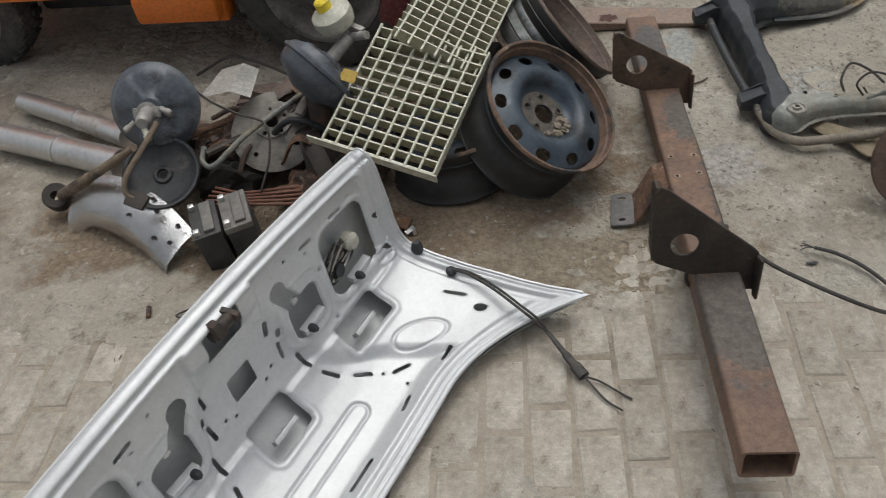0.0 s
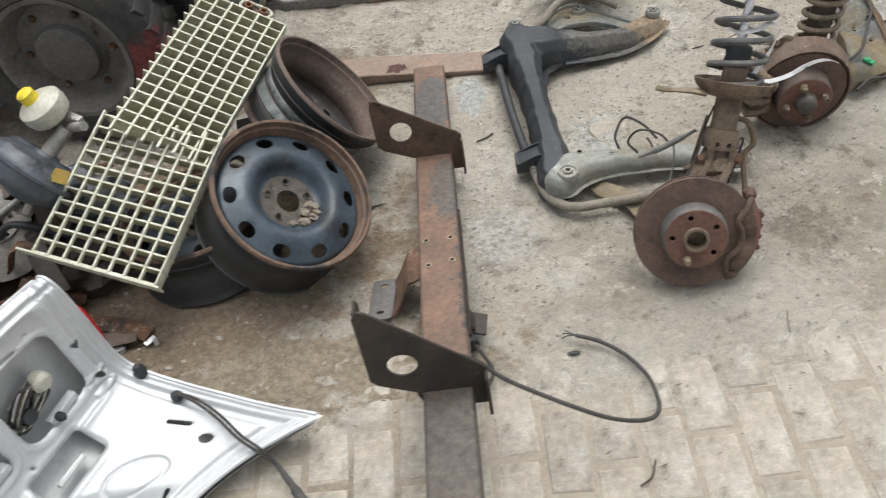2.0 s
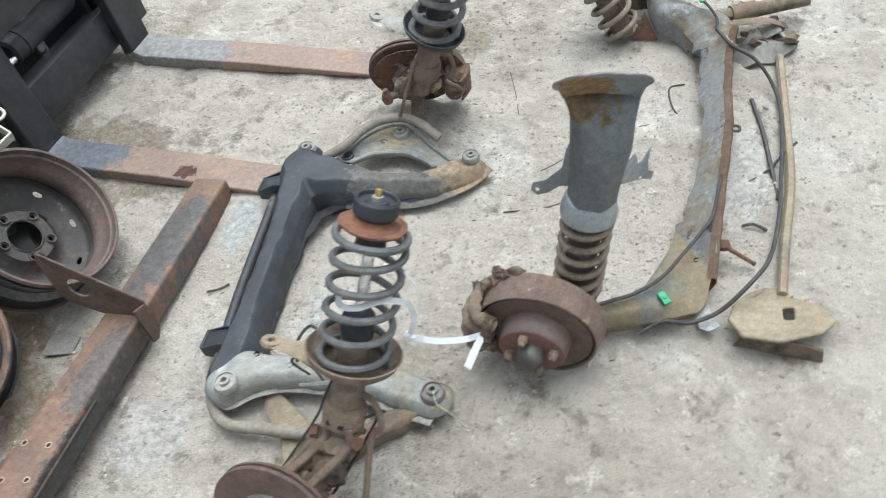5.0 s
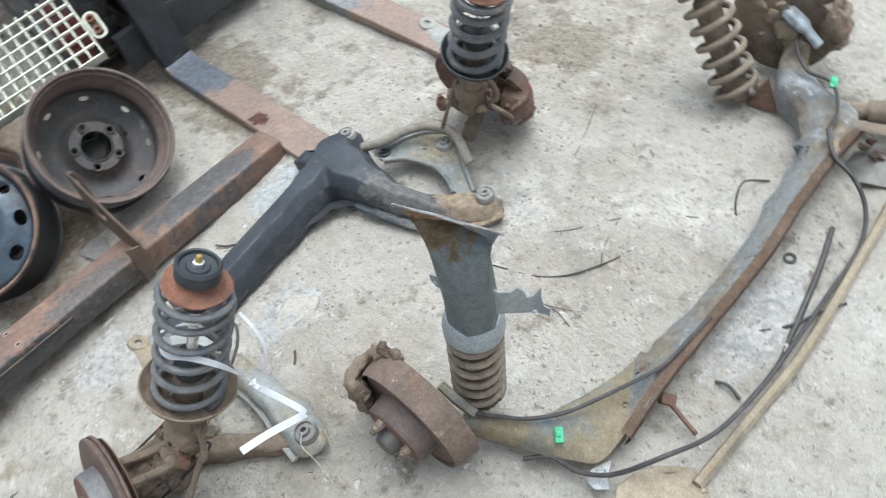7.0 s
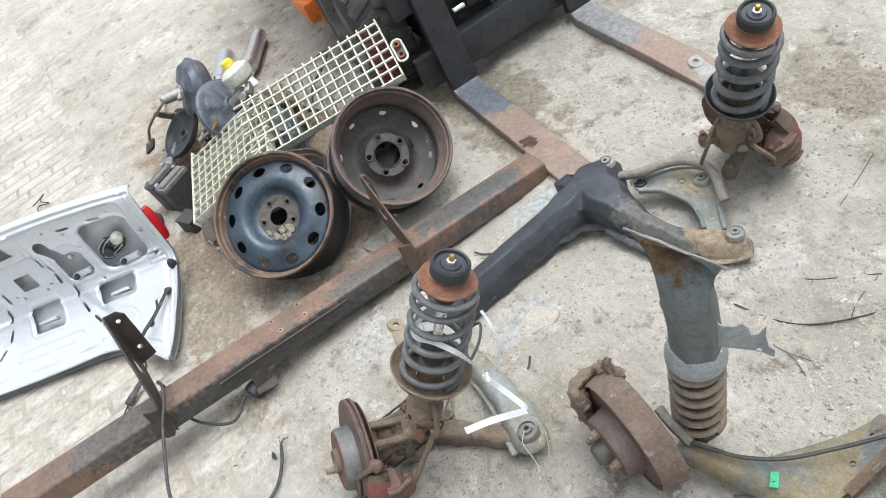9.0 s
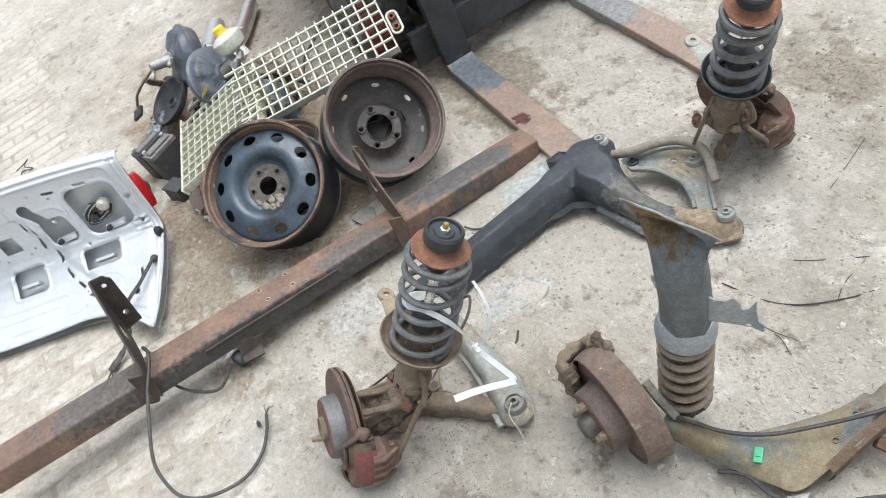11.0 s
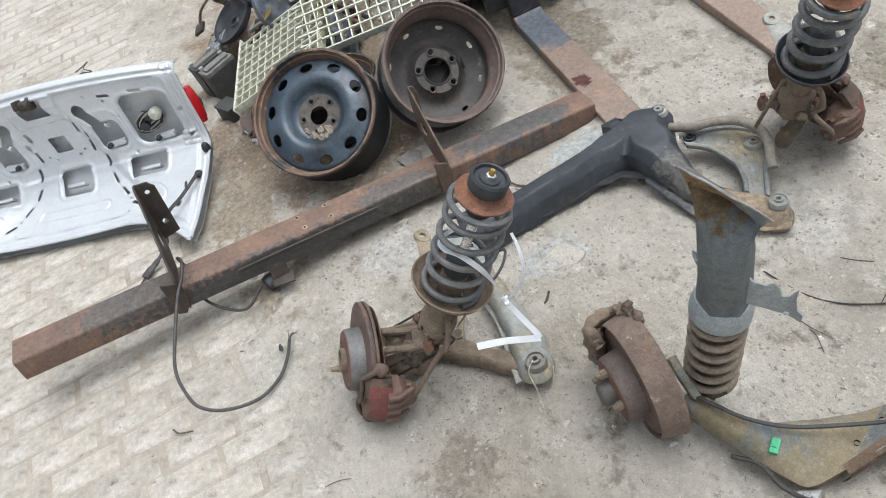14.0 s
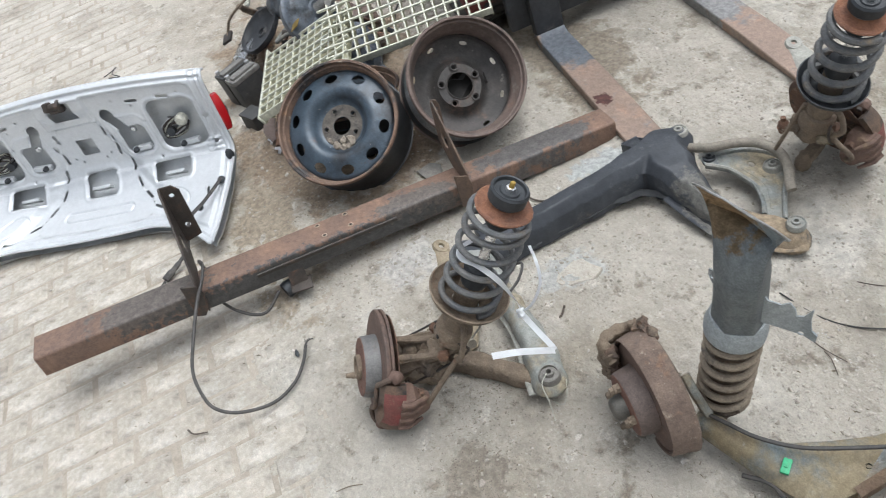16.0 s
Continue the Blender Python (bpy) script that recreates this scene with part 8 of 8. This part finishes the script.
stick("twig", "thin dry stalk on sand", [(1.08, 2.472, 0.006), (1.059, 2.556, 0.009), (1.026, 2.656, 0.006)], 0.0011, M_TWIG, "twig")
stick("twig", "thin bent stalk beside the torn ear", [(1.206, 2.068, 0.006), (1.274, 2.067, 0.012), (1.330, 2.086, 0.006)], 0.0012, M_TWIG, "twig")
stick("twig", "short dark stalk on sand", [(1.258, 2.062, 0.006), (1.30, 2.066, 0.010), (1.345, 2.050, 0.005)], 0.0011, M_TWIG, "twig")
stick("twig", "straw stalk on sand", [(1.032, 1.059, 0.005), (1.022, 1.03, 0.007), (1.017, 0.998, 0.005)], 0.0014, M_STRAW, "twig")
stick("bent_wire", "short dark wire beside the axle", [(1.660, 2.085, 0.010), (1.685, 2.088, 0.014), (1.715, 2.075, 0.010)], 0.0038, M_CABLE, "wire")
stick("wire_tangle", "tangled dark wires on the pavers", [(-1.80, 0.552, 0.006), (-1.79, 0.60, 0.02), (-1.836, 0.619, 0.012), (-1.76, 0.60, 0.02), (-1.71, 0.634, 0.01), (-1.74, 0.58, 0.012), (-1.68, 0.57, 0.006)], 0.0028, M_CABLE, "wire")
stick("string", "frayed pale string hanging from the bush", [(1.062, 1.532, 0.092), (1.072, 1.512, 0.075), (1.098, 1.510, 0.045), (1.120, 1.505, 0.012), (1.150, 1.498, 0.008)], 0.0013, M_RESV, "string")
stick("string", "frayed pale string hanging from the bush", [(1.085, 1.565, 0.070), (1.104, 1.552, 0.05), (1.112, 1.535, 0.03), (1.090, 1.520, 0.028)], 0.0012, M_RESV, "string")
t = thing("hex_nut", (1.65, 2.419, 0.0), "small dark ring nut on sand", "nut")
part("ring", lathe(bmesh.new(), [(0.008, 0.002), (0.014, 0.002), (0.014, 0.009), (0.008, 0.009)], Matrix.Translation((1.65, 2.419, 0.003)), 12, True), M_CABLE, t, world=True)
t = thing("rubber_scrap", (0.552, 1.012, 0.0), "dark torn rubber scrap on sand", "rubber scrap")
part("scrap_piece", lump(bmesh.new(), (0.552, 1.012, 0.006), (0.014, 0.006, 0.003), 9, 0.4), M_RUBBER, t, world=True)
t = thing("flat_stone", (0.765, 1.755, 0.0), "pale flat stone slab set in sand", "stone")
part("stone_top", sheet(bmesh.new(), [(0.759, 1.693), (0.737, 1.712), (0.730, 1.734), (0.718, 1.762), (0.726, 1.790), (0.752, 1.800), (0.786, 1.818), (0.796, 1.805), (0.806, 1.778), (0.797, 1.748), (0.792, 1.721), (0.778, 1.704)], [], 0.013, Matrix.Translation((0, 0, 0.0)), 0.003, lambda c: Vector((c.x, c.y, c.z + 0.004 * noise.noise((c.x * 30, c.y * 30, 4)) - 0.02 * (c.x - 0.765)))), M_SLAB, t, world=True)
t = thing("metal_tab", (0.085, 1.62, 0.0), "grey sheet metal tab on sand", "metal scrap")
part("tab_sheet", sheet(bmesh.new(), [(-0.04, -0.03), (0.03, -0.035), (0.045, 0.01), (0.005, 0.035), (-0.03, 0.02)], [], 0.004, pose(0.085, 1.60, 0.012, 5, 8, 20)), M_SHIELD, t, world=True)
# silver clips by the heap
for x, y, a in ((-0.52, 1.17, 20), (-0.44, 1.185, 50)):
    t = thing("metal_clip", (x, y, 0), "small bent silver clip on sand", "clip", "silver clips")
    b = box(bmesh.new(), (0.03, 0.012, 0.002), pose(x, y, 0.025, 30, 0, a), 0.0005)
    box(b, (0.012, 0.02, 0.002), pose(x + 0.012, y, 0.018, 60, 20, a), 0.0005)
    part("clip_sheet", b, M_GALV, t, world=True)


# grit and pebbles
def pebbles(name, count, xr, yr, lo, hi, seed, label, mat):
    rnd = random.Random(seed)
    vs, fs = [], []
    base = bmesh.new()
    bmesh.ops.create_icosphere(base, subdivisions=1, radius=1)
    bv, bf = [v.co.copy() for v in base.verts], [[v.index for v in f.verts] for f in base.faces]
    base.free()
    for _ in range(count):
        x, y = rnd.uniform(*xr), rnd.uniform(*yr)
        if noise.noise((x * 1.8, y * 1.8, seed)) < rnd.uniform(-0.5, 0.3) or (y < 0.95 and rnd.random() < 0.75):
            continue
        r = lo * (hi / lo) ** (rnd.random() ** 2.5)
        sx, sy, sz, a = r * rnd.uniform(0.7, 1.3), r * rnd.uniform(0.7, 1.3), r * rnd.uniform(0.4, 0.8), rnd.uniform(0, 6.3)
        z, o = max(sand_height(x, y), 0.0 if y < 0.9 else -1), len(vs)
        for k, c in enumerate(bv):
            q = 1 + 0.3 * math.sin(k * 2.4 + a * 3)
            px, py = c.x * sx * q, c.y * sy * q
            vs.append((x + px * math.cos(a) - py * math.sin(a), y + px * math.sin(a) + py * math.cos(a), z + c.z * sz + sz * 0.25))
        fs += [[o + i for i in f] for f in bf]
    me = bpy.data.meshes.new(name)
    me.from_pydata(vs, [], fs)
    me.materials.append(mat)
    tagged(new(name, me), label, "grit", kind="stuff")


M_GRIT = surf("grit", (0.5, 0.46, 0.4), (0.27, 0.235, 0.195), 9, 0.9, 0, [((0.62, 0.6, 0.56), 14, 0.58, 0.66, 0.8, 0), ((0.16, 0.13, 0.11), 11, 0.62, 0.7, 0.9, 0)], 0.3, 120)
pebbles("grit", 17000, (-1.8, 2.3), (0.2, 3.3), 0.0012, 0.0055, 3, "scattered pale grit and small stones", M_GRIT)
pebbles("gravel", 1300, (-1.8, 2.3), (0.4, 3.3), 0.003, 0.009, 5, "scattered small stones on the sand", M_GRIT)




def crumbs(name, label, c, spread, count, lo, hi, seed, mat):
    """A patch of loose bits, thickest in its middle."""
    rnd = random.Random(seed)
    b = bmesh.new()
    bmesh.ops.create_icosphere(b, subdivisions=1, radius=1)
    bv, bf = [v.co.copy() for v in b.verts], [[v.index for v in f.verts] for f in b.faces]
    b.free()
    vs, fs = [], []
    for _ in range(count):
        x, y, r, a = c[0] + rnd.gauss(0, spread[0]), c[1] + rnd.gauss(0, spread[1]), lo * (hi / lo) ** (rnd.random() ** 2), rnd.uniform(0, 6.3)
        z, o = sand_height(x, y), len(vs)
        for k, q in enumerate(bv):
            w = 1 + 0.35 * math.sin(k * 2.1 + a * 5)
            vs.append((x + r * w * (q.x * math.cos(a) - 0.7 * q.y * math.sin(a)), y + r * w * (q.x * math.sin(a) + 0.7 * q.y * math.cos(a)), z + r * (0.6 * q.z + 0.15)))
        fs += [[o + i for i in f] for f in bf]
    me = bpy.data.meshes.new(name)
    me.from_pydata(vs, [], fs)
    me.materials.append(mat)
    tagged(new(name, me), label, "grit", kind="stuff")


crumbs("dark_crumbs", "dark oily crumbs on sand", (1.15, 1.31), (0.06, 0.05), 700, 0.0008, 0.0028, 41, M_MUD)
crumbs("dark_crumbs", "dark dirt crumbs beside the hub", (0.98, 1.42), (0.08, 0.07), 500, 0.0008, 0.003, 42, M_MUD)
crumbs("clods", "pale brown clods of earth on sand", (0.80, 2.83), (0.13, 0.11), 420, 0.002, 0.008, 43, M_STONE)
crumbs("pale_gravel", "pale gravel on sand", (1.46, 2.03), (0.11, 0.12), 700, 0.0012, 0.006, 44, M_GRIT)
crumbs("pale_gravel", "pale gravel on sand", (1.25, 2.32), (0.22, 0.16), 700, 0.0012, 0.005, 45, M_GRIT)
crumbs("pale_gravel", "pale gravel between the forks", (0.25, 2.42), (0.24, 0.10), 900, 0.0012, 0.006, 46, M_GRIT)
crumbs("dirt_crumbs", "dirt crumbs under the wheels", (0.0, 1.2), (0.22, 0.07), 700, 0.0008, 0.004, 47, M_MUD)


M_CLOD = surf("sand_clod", (0.40, 0.366, 0.31), (0.30, 0.267, 0.217), 40, 0.95, 0, [], 0.6, 90)
for k, (x, y, sx, sy, n) in enumerate(((0.45, 1.65, 0.25, 0.25, 500), (0.75, 1.78, 0.15, 0.18, 400), (1.15, 1.95, 0.25, 0.25, 600), (1.25, 1.45, 0.25, 0.15, 450), (0.15, 1.25, 0.25, 0.1, 400), (1.25, 2.6, 0.3, 0.3, 600), (0.35, 2.6, 0.35, 0.2, 400), (-0.6, 1.15, 0.35, 0.12, 350), (1.75, 2.3, 0.2, 0.35, 350))):
    crumbs("sand_clods", "small loose clods of sand", (x, y), (sx, sy), n, 0.0018, 0.0068, 60 + k, M_CLOD)


def litter():
    """Straw and leaf crumbs."""
    rnd = random.Random(12)
    vs, fs = [], []
    for _ in range(1500):
        x, y, a, l, w = rnd.uniform(-1.8, 2.3), rnd.uniform(0.2, 3.3), rnd.uniform(0, 6.3), rnd.uniform(0.002, 0.007) * (2.2 if rnd.random() < 0.06 else 1), rnd.uniform(0.0005, 0.0012)
        if noise.noise((x * 2.3, y * 2.3, 31)) < rnd.uniform(-0.35, 0.4):
            continue
        z = max(sand_height(x, y), 0.0 if y < 0.9 else -1) + 0.002
        c, s, o = math.cos(a), math.sin(a), len(vs)
        t = rnd.uniform(-0.002, 0.004)
        vs += [(x - c * l - s * w, y - s * l + c * w, z), (x + c * l - s * w, y + s * l + c * w, z + t), (x + c * l + s * w, y + s * l - c * w, z + t), (x - c * l + s * w, y - s * l - c * w, z), (x, y, z + 0.0015 + abs(t))]
        fs += [(o, o + 1, o + 4), (o + 1, o + 2, o + 4), (o + 2, o + 3, o + 4), (o + 3, o, o + 4)]
    me = bpy.data.meshes.new("straw")
    me.from_pydata(vs, [], fs)
    me.materials.append(M_STRAW)
    tagged(new("straw", me), "dry straw and leaf crumbs on sand", "litter", kind="stuff")


litter()


# ---- concrete pavers, in columns with staggered joints ----
def paver_mesh(seed):
    rnd = random.Random(seed)
    b = bmesh.new()
    w, l, h = 0.0452, 0.0945, 0.05
    out = [(-w, -l), (w, -l), (w, l), (-w, l)]
    out = [(x + rnd.uniform(-0.0022, 0.0022), y + rnd.uniform(-0.0025, 0.0025)) for x, y in out]
    rings = []
    for inset, z in ((0.0, -h), (0.0, -0.009), (0.002, -0.004), (0.006, -0.001), (0.011, 0.0)):
        rings.append([b.verts.new((x - math.copysign(inset, x), y - math.copysign(inset, y), z + (rnd.uniform(-0.0008, 0.0008) if z > -0.01 else 0))) for x, y in out])
    for r0, r1 in zip(rings, rings[1:]):
        for k in range(4):
            b.faces.new((r0[k], r0[(k + 1) % 4], r1[(k + 1) % 4], r1[k]))
    b.faces.new(rings[-1])
    return b


def lay_pavers():
    rnd = random.Random(77)
    kinds = []
    for k in range(6):
        b = paver_mesh(k)
        bmesh.ops.recalc_face_normals(b, faces=b.faces)
        me = bpy.data.meshes.new("paver")
        b.to_mesh(me)
        b.free()
        me.materials.append(M_PAVER)
        kinds.append(me)
    rest_v, rest_f = [], []
    for c in range(-56, 30):
        x = 0.005 + 0.0985 * c
        for r in range(-8, 8):
            y = 0.06 + 0.2 * r + (0.1 if c % 2 else 0.0) + 0.03 * math.sin(c * 1.7)
            if y > 1.06:
                continue
            tilt = pose(x + rnd.uniform(-0.0015, 0.0015), y + rnd.uniform(-0.002, 0.002), rnd.uniform(-0.0012, 0.001), rnd.uniform(-0.25, 0.25), rnd.uniform(-0.4, 0.4), rnd.uniform(-1.1, 1.1))
            if -1.5 < x < 1.35 and y > 0.1:
                ob = new("paver", kinds[rnd.randrange(6)])
                ob.matrix_basis, ob.parent = tilt, ground
            else:
                me, o = kinds[rnd.randrange(6)], len(rest_v)
                rest_v += [tuple(tilt @ v.co) for v in me.vertices]
                rest_f += [[o + i for i in p.vertices] for p in me.polygons]
    me = bpy.data.meshes.new("outer_pavers")
    me.from_pydata(rest_v, [], rest_f)
    me.materials.append(M_PAVER)
    ob = new("outer_pavers", me)
    ob.parent = ground
    tagged(ob, kind="stuff")


lay_pavers()
